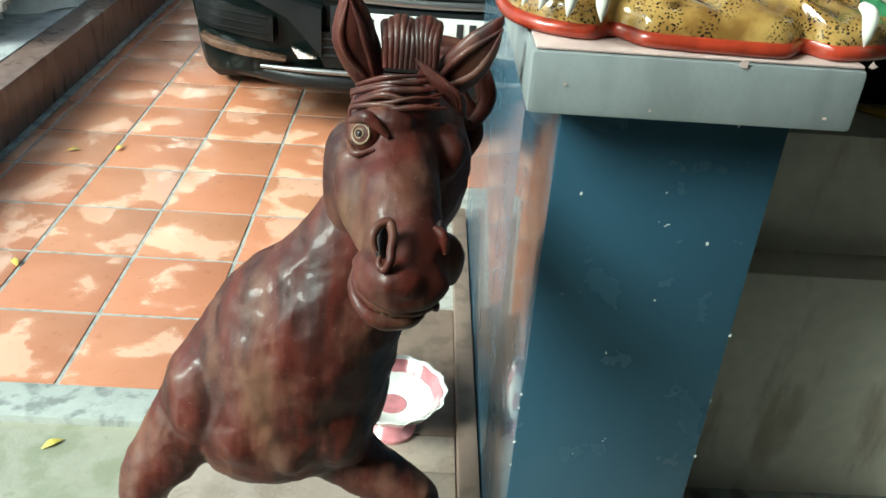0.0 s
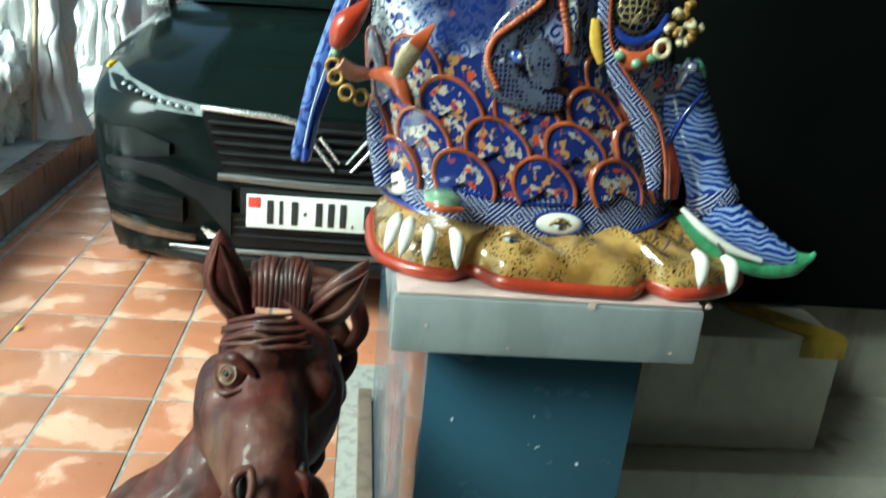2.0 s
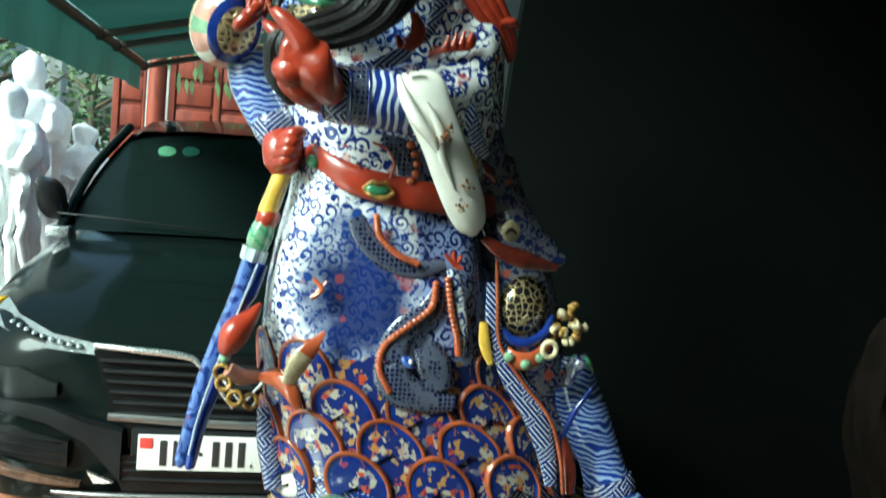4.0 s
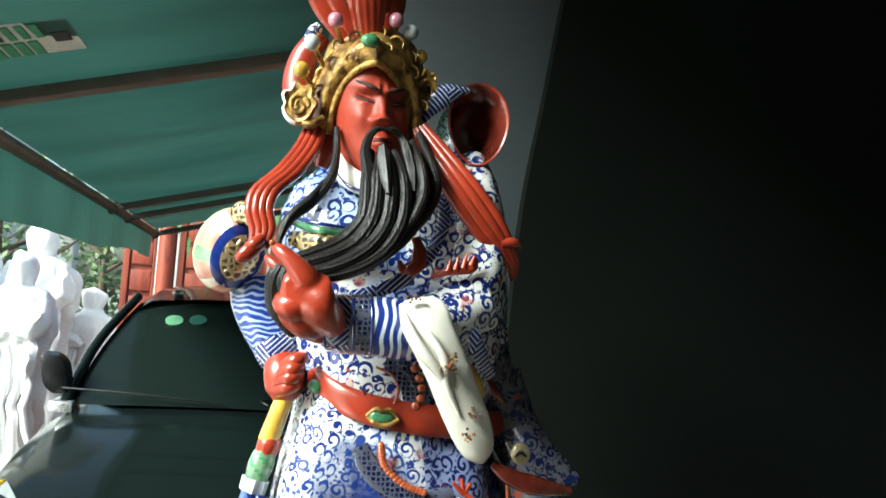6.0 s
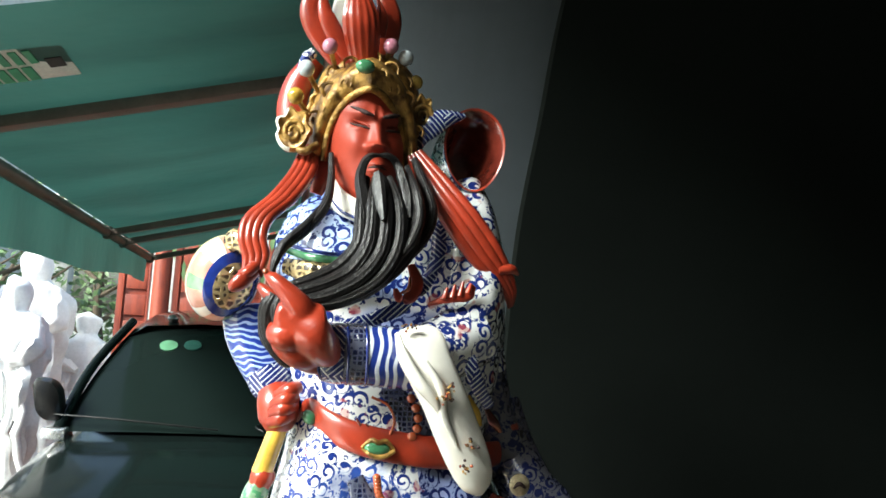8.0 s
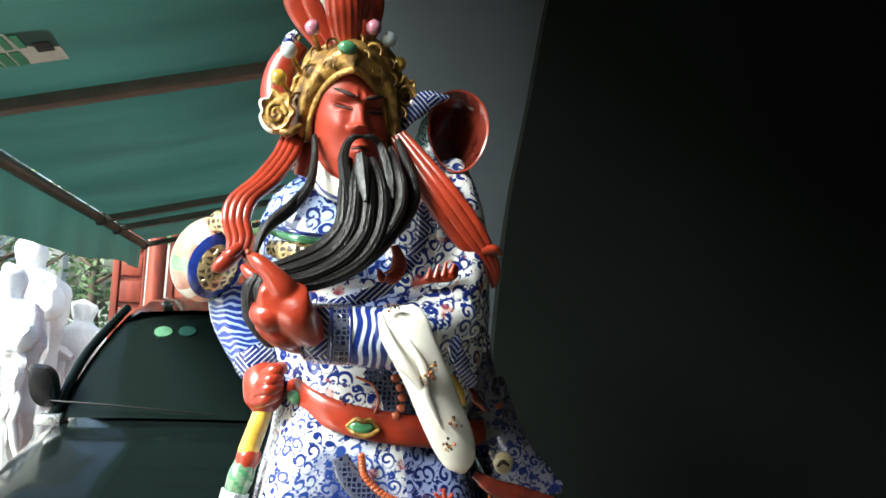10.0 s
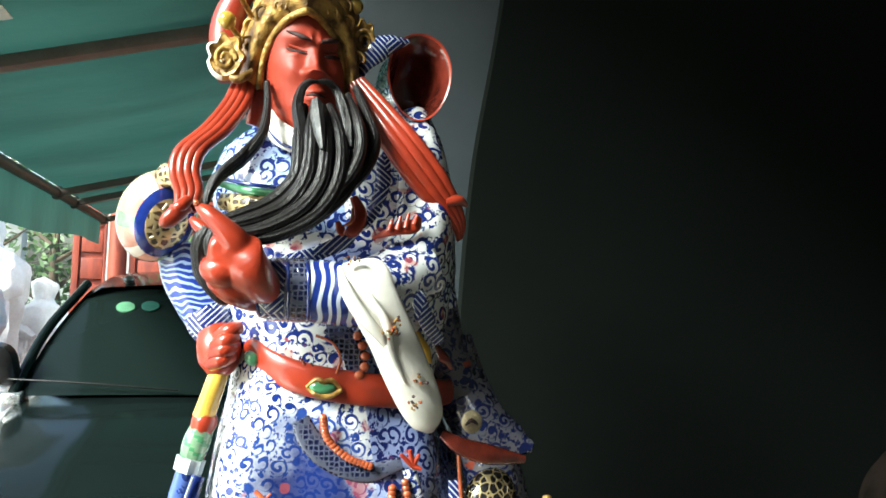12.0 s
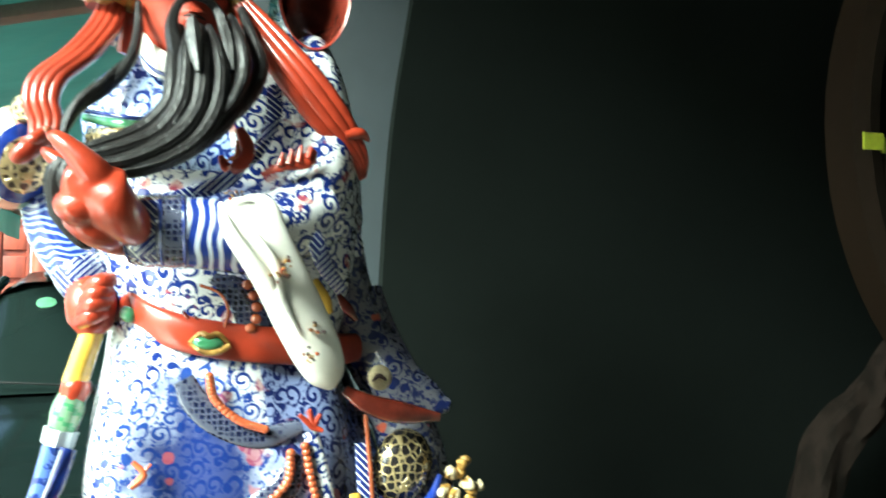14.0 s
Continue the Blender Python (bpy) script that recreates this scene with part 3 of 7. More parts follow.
board.slab([(x, 1.60, z) for x, _, z in edge] + [(2.9, 1.60, 2.55), (2.9, 1.60, 0.79)], (0, 0.03, 0), DARK_SHEET)
thing("dark_sheet", "large matt near-black sheet with a bowed edge", "board", shape=board, angle=30)

# stepped cement ledge
ledge = thing("ledge", "stained cream cement step of the ledge", "ledge", kind="structure",
              shape=Shape().box((0.30, 1.372, -0.05), (2.9, 1.70, 0.535), BEIGE_WALL, 0.012))
upper = thing("ledge_1", "upper cement step with worn yellow edge", "ledge", kind="structure",
              shape=Shape().box((0.60, 1.452, 0.537), (1.135, 1.70, 0.78), BEIGE_WALL, 0.01))
part("yellow_stripe", Shape().slab([(0.94, 1.597, 0.783), (1.02, 1.597, 0.783), (1.136, 1.48, 0.783), (1.136, 1.449, 0.783), (1.07, 1.449, 0.783)], (0, 0, 0.004), YELLOW_PAINT), upper)
part("yellow_edge", Shape().box((1.05, 1.446, 0.745), (1.138, 1.4515, 0.784), YELLOW_PAINT, 0.002), upper)
thing("wall_6", "stained cream wall at the ledge's foot", "wall", kind="structure",
      shape=Shape().box((0.585, 1.72, -0.05), (2.9, 1.80, 0.79), BEIGE_WALL))

# ---- plinth ----
plinth = thing("plinth", "blue painted plinth with chipped edges and a grey slab", "plinth")
part("shaft", Shape().box((0.291, 0.99, 0.0), (0.564, 1.328, 0.986), BLUE_PAINT, 0.005), plinth)
cap = part("cap", Shape().box((0.240, 0.918, 0.986), (0.597, 1.328, 1.056), GREY_CAP, 0.007), plinth, "thick grey painted slab")
part("cap_top", Shape().box((0.244, 0.922, 1.0565), (0.593, 1.324, 1.060), PINK_TOP, 0.002), cap, "pale pink painted top")
crng = random.Random(5)
for x, z in ((0.292, 0.54), (0.2915, 0.515), (0.292, 0.45), (0.2915, 0.405), (0.563, 0.66), (0.563, 0.545), (0.4, 0.62), (0.33, 0.86), (0.45, 0.71), (0.50, 0.80), (0.2915, 0.30), (0.563, 0.44)):
    r = crng.uniform(0.0010, 0.0021)
    part("paint_chip", Shape().slab([(x + r * crng.uniform(0.6, 1.2) * math.cos(a), 0.9897, z + 1.5 * r * crng.uniform(0.6, 1.2) * math.sin(a)) for a in np.linspace(0, 2 * math.pi, 8)[:-1]], (0, -0.0008, 0), PLATE_WHITE), plinth, angle=0)
for c, r in (((0.4628, 0.9172, 1.0558), 0.0055), ((0.5975, 0.9172, 1.0623), 0.005), ((0.3733, 0.9172, 0.9985), 0.0022), ((0.5641, 0.9172, 1.0021), 0.0028), ((0.2783, 0.9172, 1.0214), 0.002)):
    part("paint_chip", Shape().slab([(c[0] + r * crng.uniform(0.5, 1.3) * math.cos(a), c[1], c[2] + r * crng.uniform(0.4, 1.2) * math.sin(a)) for a in np.linspace(0, 2 * math.pi, 8)[:-1]], (0, -0.0008, 0), PINK_TOP), plinth, angle=0)
# slab put in under the plinth, grey so that it throws light on the ledge
thing("foundation", "grey concrete slab under the plinth that bounces light to the ledge", "base", kind="structure", shape=Shape().box((0.291, 0.5, -0.05), (2.9, 1.37, -0.004), CONCRETE_STRIP))

# ---- awning ----
awning = thing("awning", "green tarpaulin awning on brown metal bars", "awning")


def awn_z(x, y):
    return 1.995 + 0.27 * (x + 0.68) + (4.2 - y) * 0.022


cloth = []
for i in range(29):
    y = 1.75 + (6.05 - 1.75) * i / 28
    bars = (2.45, 3.6, 4.75, 5.3, 6.05)
    sag = 0.022 * min(1, min(abs(y - b) for b in bars) / 0.4)
    cloth.append([(x, y, awn_z(x, y) + 0.03 - sag * math.sin(math.pi * min(1, max(0, (x + 0.68) / 0.95)))) for x in np.linspace(-0.68, 0.275, 12)])
# added stretch hidden by the figure, so that the car reflects dark cloth
hidden_reach = [[(x, y, awn_z(0.275, y) + 0.03 - 0.02 * math.sin(math.pi * (x - 0.275) / 1.6)) for x in np.linspace(0.276, 1.9, 9)] for y in np.linspace(2.65, 6.05, 15)]
part("canopy", Shape().grid(cloth, TARP, closed=False), awning, "green translucent tarpaulin")
part("canopy", Shape().grid(hidden_reach, TARP, closed=False), awning, "green translucent tarpaulin")
val = []
for i in range(25):
    y = 1.75 + (6.05 - 1.75) * i / 24
    dx = 0.012 * math.sin(y * 5.1) + 0.006 * math.sin(y * 13)
    val.append([(-0.70 + dx * k, y, awn_z(-0.68, y) + 0.03 - (0.31 - 0.03 * (y - 1.75)) * k - 0.012 * k * math.sin(y * 3.3)) for k in (0, 0.35, 0.7, 1)])
part("valance", Shape().grid(val, TARP, closed=False), awning, "hanging green valance")
part("wall_bar", Shape().tube([(0.275, 1.74, awn_z(0.275, 1.74)), (0.275, 6.06, awn_z(0.275, 6.06))], [0.02, 0.02], AWNING_BAR, 10), awning)
part("front_bar", Shape().tube([(-0.685, 1.74, awn_z(-0.68, 1.74)), (-0.685, 6.06, awn_z(-0.68, 6.06))], [0.024, 0.024], AWNING_BAR, 10), awning)
for y in (2.45, 4.62, 5.05, 6.04):
    part("rafter", Shape().box((-0.68, y - 0.03, -0.02), (0.27, y + 0.03, 0.012), AWNING_BAR, 0.005,
                               Matrix.Translation((-0.68, 0, awn_z(-0.68, y))) @ Matrix.Rotation(-math.atan(0.27), 4, "Y") @ Matrix.Translation((0.68, 0, 0))), awning)
    part("joint", Shape().ball((-0.685, y, awn_z(-0.68, y)), 0.036, AWNING_BAR, seg=10, rows=6), awning)
for y in (1.95, 2.45):
    part("wall_bracket", Shape().box((0.262, y - 0.025, awn_z(0.275, y) - 0.022), (0.353, y + 0.025, awn_z(0.275, y) + 0.008), AWNING_BAR, 0.004), awning)
# printed label on the cloth, its lettering too blurred to read
label = thing("printed_label", "white printed label with dark and green lettering stuck under the awning", "label")


def cloth_bar(name, x0, x1, y0, y1, m, up):
    pts = [(x, y, awn_z(x, y) + 0.018 + up) for x, y in ((x0, y0), (x1, y0), (x1, y1), (x0, y1))]
    part(name, Shape().slab(pts, (0, 0, -0.002), m), label, angle=0)


LY = 0.12
cloth_bar("sheet", -0.60, -0.30, 1.86 + LY, 2.07 + LY, LABEL_WHITE, -0.004)
for i in range(9):
    cloth_bar("dark_bar" if i < 6 else "green_bar", -0.59 + 0.027 * i, -0.575 + 0.027 * i, 1.87 + LY, 1.95 + LY, INK if i < 6 else LABEL_GREEN, -0.008)
    if i < 8:
        cloth_bar("green_bar" if i > 3 else "dark_bar", -0.59 + 0.027 * i, -0.57 + 0.027 * i, 1.97 + LY, 2.06 + LY, LABEL_GREEN if i > 3 else INK, -0.008)
cloth_bar("dark_bar", -0.345, -0.312, 1.93 + LY, 1.99 + LY, INK, -0.008)

# ---- red gate wall ----
gate = thing("red_gate", "red-brown panelled wooden gate with a round post", "gate")
part("post", Shape().turned((-0.78, 7.45, -0.03), [(0.10, 0), (0.085, 0.1), (0.075, 0.4), (0.07, 2.9)], RED_DOOR, 20), gate)
for x0, x1 in ((-1.12, -0.87), (-0.69, 0.03), (0.05, 0.77), (0.79, 1.5)):
    leaf = part("gate_leaf", Shape().box((x0, 7.47, -0.02), (x1, 7.50, 2.9), RED_DOOR, 0.004), gate)
    cols = 1 if x1 - x0 < 0.4 else 2
    w = (x1 - x0) / cols
    for c in range(cols):
        part("stile", Shape().box((x0 + c * w, 7.44, -0.02), (x0 + c * w + 0.05, 7.468, 2.9), RED_DOOR, 0.004), leaf)
        for k in range(13):
            part("raised_panel", Shape().box((x0 + c * w + 0.065, 7.445, 0.05 + 0.215 * k), (x0 + (c + 1) * w - 0.02, 7.468, 0.22 + 0.215 * k), RED_DOOR, 0.012), leaf)
    part("stile", Shape().box((x1 - 0.018, 7.44, -0.02), (x1, 7.468, 2.9), RED_DOOR, 0.004), leaf)

# ---- car ----
car = thing("car", "glossy black sport utility car parked nose-on", "car", at=(0.15, 3.06, 0))


def ring(y, w, zb, zs, zt, wt, n=24, crown=0.04):
    """A cross-section of the body: half-width w at the shoulder zs, from zb up to zt where it is wt wide."""
    out = []
    for j in range(n + 1):
        a = j / n
        if a < 0.12:
            x, z = w * 0.92 * a / 0.12, zb
        elif a < 0.5:
            k = (a - 0.12) / 0.38
            x, z = w * (0.92 + 0.08 * math.sin(k * math.pi * 0.5)), zb + (zs - zb) * k
        elif a < 0.8:
            k = (a - 0.5) / 0.3
            x, z = w + (wt - w) * k ** 1.2, zs + (zt - crown - zs) * math.sin(k * math.pi / 2)
        else:
            k = (a - 0.8) / 0.2
            x, z = wt * (1 - k), zt - crown + crown * math.sin(k * math.pi / 2)
        out.append((x, z))
    left = [(-x, y, z) for x, z in reversed(out)]
    return left + [(x, y, z) for x, z in out[1:]]


def nose(x):
    return float(np.interp(abs(x), [0, 0.56, 0.65, 0.72, 0.79, 0.835, 0.87, 0.915], [0.0, 0.012, 0.028, 0.044, 0.066, 0.105, 0.150, 0.28]))


def nose_strip(s, x0, x1, top, bot, m, proud=0.016):
    """A lamp or vent that follows the rounded nose; top and bot: heights along it."""
    rings = []
    for k in np.linspace(0, 1, 9):
        x = (x0 + (x1 - x0) * k) * 1.085
        zt, zb = float(np.interp(k, np.linspace(0, 1, len(top)), top)), float(np.interp(k, np.linspace(0, 1, len(bot)), bot))
        y = nose(x)
        rings.append([(s * x, y + 0.02, zt), (s * x, y - proud, zt - 0.004), (s * x, y - proud - 0.003, (zt + zb) / 2), (s * x, y - proud, zb + 0.004), (s * x, y + 0.02, zb)])
    return Shape().grid(rings, m)


body = Shape()
secs = [(0.03, 0.69, 0.30, 0.60, 0.80, 0.54), (0.07, 0.80, 0.24, 0.66, 0.845, 0.65), (0.16, 0.905, 0.215, 0.72, 0.885, 0.73), (0.28, 0.938, 0.21, 0.78, 0.925, 0.76),
        (0.45, 0.945, 0.22, 0.86, 0.975, 0.74), (0.8, 0.940, 0.22, 0.93, 1.035, 0.76), (1.1, 0.935, 0.22, 0.96, 1.08, 0.78),
        (2.6, 0.915, 0.22, 0.99, 1.08, 0.80), (4.2, 0.90, 0.24, 1.0, 1.08, 0.78), (4.5, 0.86, 0.30, 0.98, 1.04, 0.66), (4.58, 0.78, 0.36, 0.92, 0.98, 0.6)]
body.grid([ring(*s) for s in secs], CAR_PAINT)
part("body", body, car)
cabin = Shape()


def cab(y, wb, zb, wt, zt):
    pts = [(-wb, zb), (-wb + (wb - wt) * 0.35, (zb + zt) / 2 + 0.03), (-wt, zt - 0.09), (-wt + 0.10, zt - 0.015), (-wt * 0.5, zt + 0.01), (0, zt + 0.018)]
    return [(x, y, z) for x, z in pts] + [(-x, y, z) for x, z in reversed(pts[:-1])]


cabin.grid([cab(1.80, 0.80, 1.06, 0.74, 1.545), cab(2.1, 0.83, 1.05, 0.74, 1.60), cab(2.8, 0.83, 1.05, 0.73, 1.63), cab(3.6, 0.78, 1.05, 0.64, 1.59), cab(4.3, 0.74, 1.04, 0.6, 1.50)], CAR_PAINT, closed=False)
cabin.grid([cab(4.3, 0.74, 1.04, 0.6, 1.50), cab(4.52, 0.66, 1.0, 0.55, 1.1)], CAR_GLASS, closed=False)
part("roof", cabin, car)
ws = Shape()
rows = []
for i in range(9):
    k = i / 8
    y, z, w = 1.06 + 0.75 * k, 1.085 + 0.485 * k - 0.03 * k * k, 0.86 - 0.05 * k - 0.10 * k * k
    rows.append([(w * u, y + 0.10 * u * u - 0.02, z - 0.03 * u * u) for u in np.linspace(-1, 1, 15)])
ws.grid(rows, CAR_GLASS, closed=False)
screen = part("windscreen", ws, car, "dark tinted windscreen")
for s in (-1, 1):
    part("pillar", Shape().tube([(s * 0.87, 1.12, 1.06), (s * 0.835, 1.5, 1.31), (s * 0.725, 1.9, 1.545)], [0.026, 0.024, 0.024], CAR_PAINT, 10, 6), car)
    part("side_glass", Shape().slab([(s * 0.80, 1.45, 1.07), (s * 0.80, 3.6, 1.07), (s * 0.69, 3.4, 1.5), (s * 0.695, 2.0, 1.5)], (s * 0.008, 0, 0), CAR_GLASS), car)
    mir = Shape().grid([[(s * (0.935 + w * math.copysign(abs(math.cos(a)) ** 0.6, math.cos(a)) + 0.03 * math.sin(a)), 1.20 + dy, 1.185 + h * math.copysign(abs(math.sin(a)) ** 0.6, math.sin(a))) for a in np.linspace(0, 2 * math.pi, 25)[:-1]]
                        for dy, w, h in ((-0.07, 0.030, 0.050), (-0.055, 0.052, 0.085), (0.0, 0.062, 0.098), (0.04, 0.058, 0.092), (0.045, 0.045, 0.075))], CAR_BLACK)
    m_ob = part("wing_mirror", mir, car)
    part("mirror_stalk", Shape().box((s * 0.87 - 0.03, 1.18, 1.03), (s * 0.87 + 0.03, 1.25, 1.13), CAR_PAINT, 0.01), m_ob)
    part("mirror_trim", Shape().box((s * 0.865 - 0.065, 1.08, 1.025), (s * 0.865 + 0.035, 1.24, 1.075), CHROME, 0.01), m_ob, "pale shining trim at the mirror foot")
    # headlamps, wrapped round the corner
    hl = Shape()
    hl.slab([(s * 0.49, 0.05, 0.800), (s * 0.64, 0.085, 0.820), (s * 0.78, 0.20, 0.858), (s * 0.855, 0.34, 0.888), (s * 0.895, 0.34, 0.852), (s * 0.845, 0.19, 0.815), (s * 0.66, 0.070, 0.772), (s * 0.49, 0.038, 0.765)], (0, -0.018, 0.004), LENS_CLEAR)
    lamp = part("headlamp", hl, car, "narrow clear headlamp")
    for i in range(9):
        k = i / 8
        part("light_cell", Shape().ball((s * (0.55 + 0.25 * k), 0.034 + 0.145 * k * k, 0.794 + 0.040 * k), (0.011, 0.012, 0.008), CHROME, seg=8, rows=5), lamp)
    part("marker", Shape().ball((s * 0.880, 0.345, 0.872), (0.014, 0.04, 0.018), AMBER, (0, 0, s * 20), 10, 6), lamp, "amber side marker")
    part("lower_lamp", nose_strip(s, 0.56, 0.80, (0.67, 0.715, 0.70), (0.62, 0.60, 0.63), SMOKED), car, "smoked lower lamp")
    part("bumper_vent", nose_strip(s, 0.52, 0.80, (0.47, 0.50, 0.51), (0.375, 0.39, 0.41), CAR_BLACK, 0.010), car)
    for k in range(3):
        part("vent_bar", nose_strip(s, 0.54, 0.79, (0.412 + 0.03 * k, 0.428 + 0.03 * k), (0.403 + 0.03 * k, 0.420 + 0.03 * k), CAR_PLASTIC, 0.018), car)
    part("fog_lamp", nose_strip(s, 0.48, 0.78, (0.325, 0.352, 0.368), (0.308, 0.315, 0.335), BRONZE_LENS, 0.014), car, "brownish fog lamp strip")
    part("bumper_fin", Shape().slab([(s * 0.41, 0.0, 0.335), (s * 0.50, 0.02, 0.365), (s * 0.475, 0.02, 0.325)], (0, -0.018, 0), CHROME), car, "small chrome fin")
    part("bumper_arm", nose_strip(s, 0.36, 0.81, (0.515, 0.545, 0.59, 0.60, 0.585), (0.335, 0.47, 0.525, 0.545, 0.545), CAR_PLASTIC, 0.020), car, "matt grey bumper moulding")
    part("door_panel", Shape().box((s * 0.905 - 0.012, 1.5, 0.35), (s * 0.905 + 0.012, 3.3, 0.95), CAR_PAINT, 0.01), car)
    for y in (0.75, 3.75):
        wh = part("wheel", Shape().grid([[(s * (0.930 + dx), y + r * math.cos(a), 0.345 + r * math.sin(a)) for a in np.linspace(0, 2 * math.pi, 29)[:-1]]
                                         for dx, r in ((-0.2, 0.25), (-0.2, 0.33), (-0.17, 0.345), (-0.02, 0.345), (0.012, 0.325), (0.015, 0.25), (-0.03, 0.24))], RUBBER), car, "black tyre")
        part("rim", Shape().grid([[(s * (0.930 + dx), y + r * math.cos(a), 0.345 + r * math.sin(a)) for a in np.linspace(0, 2 * math.pi, 29)[:-1]]
                                  for dx, r in ((0.018, 0.245), (0.0, 0.235), (-0.02, 0.06), (0.005, 0.05))], ALLOY), wh)
# grille with its bars, mark and plate
grille = part("grille", Shape().slab([(-0.50, 0.03, 0.785), (-0.44, 0.018, 0.60), (-0.38, 0.014, 0.525), (0.38, 0.014, 0.525), (0.44, 0.018, 0.60), (0.50, 0.03, 0.785)], (0, -0.014, 0), CAR_BLACK), car, "black slatted grille")
for k in range(6):
    z, w = 0.755 - 0.036 * k, 0.475 - 0.012 * k
    part("slat", Shape().tube([(-w, 0.006, z), (0, -0.006, z), (w, 0.006, z)], [0.007, 0.009, 0.007], CAR_PLASTIC, 8, 4), grille)
for s in (-1, 1):
    part("wing_trim", Shape().tube([(s * 0.50, 0.025, 0.80), (s * 0.36, 0.0, 0.797), (s * 0.20, -0.008, 0.785), (s * 0.145, -0.012, 0.752), (s * 0.03, -0.02, 0.615)], [0.010, 0.012, 0.012, 0.009, 0.006], CHROME, 10, 7), grille, "bright chrome trim")
    part("emblem_bar", Shape().tube([(s * 0.085, -0.018, 0.735), (s * 0.012, -0.024, 0.645)], [0.008, 0.004], CHROME, 8, 4), grille, "chrome slanting bar")
part("lower_trim", Shape().tube([(-0.44, -0.002, 0.563), (0, -0.016, 0.552), (0.44, -0.002, 0.563)], [0.014, 0.015, 0.014], SATIN, 10, 8, 0.6, (0, 0, 1)), grille, "satin silver strip")
part("intake", Shape().slab([(-0.44, 0.012, 0.43), (-0.38, 0.012, 0.30), (0.38, 0.012, 0.30), (0.44, 0.012, 0.43)], (0, -0.014, 0), CAR_BLACK), car)
for z in (0.405, 0.375, 0.345):
    part("intake_bar", Shape().tube([(-0.40, 0.0, z), (0, -0.01, z), (0.40, 0.0, z)], [0.006, 0.007, 0.006], CAR_PLASTIC, 8, 4), car)
part("bumper_panel", Shape().box((-0.36, -0.012, 0.43), (0.36, 0.02, 0.528), CAR_PLASTIC, 0.008), car)
part("skid_trim", Shape().tube([(-0.62, 0.05, 0.275), (-0.40, 0.0, 0.283), (0, -0.014, 0.285), (0.40, 0.0, 0.283), (0.62, 0.05, 0.275)], [0.008, 0.011, 0.012, 0.011, 0.008], SATIN, 10, 8), car, "silver line along the bumper foot")
part("chin", Shape().tube([(-0.72, 0.14, 0.245), (-0.4, 0.03, 0.24), (0, 0.015, 0.24), (0.4, 0.03, 0.24), (0.72, 0.14, 0.245)], [0.035, 0.04, 0.04, 0.04, 0.035], CAR_BLACK, 10, 6), car)
plate = part("number_plate", Shape().box((-0.335, -0.030, 0.3890), (0.185, -0.016, 0.5110), PLATE_WHITE, 0.003), car, "white plate with dark bars")
part("plate_band", Shape().box((-0.328, -0.0325, 0.4660), (-0.286, -0.0305, 0.5040), PLATE_RED, 0.0005), plate, "red and white end band")
for i, w in enumerate((0.036, 0.020, 0.036, 0.018, 0.036, 0.036, 0.036, 0.010, 0.036, 0.036)):
    x = -0.262 + 0.0435 * i
    h = (0.4440, 0.4560) if i == 3 else (0.4060, 0.4180) if i == 7 else (0.4060, 0.4960)
    part("dark_bar", Shape().box((x, -0.0328, h[0]), (x + w * 0.62, -0.0305, h[1]), INK, 0.0005), plate)
for s in (-1, 1):
    part("wiper", Shape().tube([(s * 0.10 - 0.08, 1.03, 1.105), (s * 0.3 - 0.3, 1.08, 1.125), (s * 0.3 - 0.62 * (s < 0), 1.14, 1.13)], [0.004, 0.005, 0.003], CAR_BLACK, 8, 5), car)
part("sticker", Shape().slab([(-0.50 + 0.045 * math.cos(a), 1.665 + 0.045 * 0.83 * math.sin(a), 1.435 + 0.045 * 0.53 * math.sin(a)) for a in np.linspace(0, 2 * math.pi, 17)[:-1]], (0, -0.004, 0.006), STICKER), car, "round green sticker")
part("sticker", Shape().slab([(-0.38 + 0.043 * math.cos(a), 1.65 + 0.043 * 0.83 * math.sin(a), 1.445 + 0.043 * 0.53 * math.sin(a)) for a in np.linspace(0, 2 * math.pi, 17)[:-1]], (0, -0.004, 0.006), STICKER_DARK), car, "round dark green sticker")
part("antenna", Shape().ball((-0.52, 1.9, 1.575), (0.03, 0.06, 0.022), SATIN, seg=10, rows=6), car)

# ---- footed dish on the floor ----
dish = thing("footed_dish", "white and pink scalloped porcelain dish on a foot", "dish", at=(0.10, 1.50, 0.004))
part("foot", Shape().turned((0, 0, 0), [(0.055, 0), (0.056, 0.01), (0.035, 0.03), (0.03, 0.045), (0.045, 0.06)], DISH_PINK, 24), dish)
bowl = part("bowl", Shape().turned((0, 0, 0.055), [(0.03, 0.0), (0.07, 0.012), (0.10, 0.035), (0.118, 0.06), (0.114, 0.06), (0.095, 0.036), (0.065, 0.016), (0.0, 0.012)], DISH_WHITE, 48, 0.03, 14), dish)
part("painted_band", Shape().turned((0, 0, 0.055), [(0.108, 0.0545), (0.1085, 0.0555), (0.090, 0.0345), (0.0895, 0.0335)], DISH_PINK, 48, 0.02, 14, False), bowl, "pink painted band")
part("painted_spot", Shape().turned((0, 0, 0.055), [(0.032, 0.0145), (0.032, 0.0155), (0.0, 0.0158)], DISH_PINK, 24), bowl, "pink round spot")
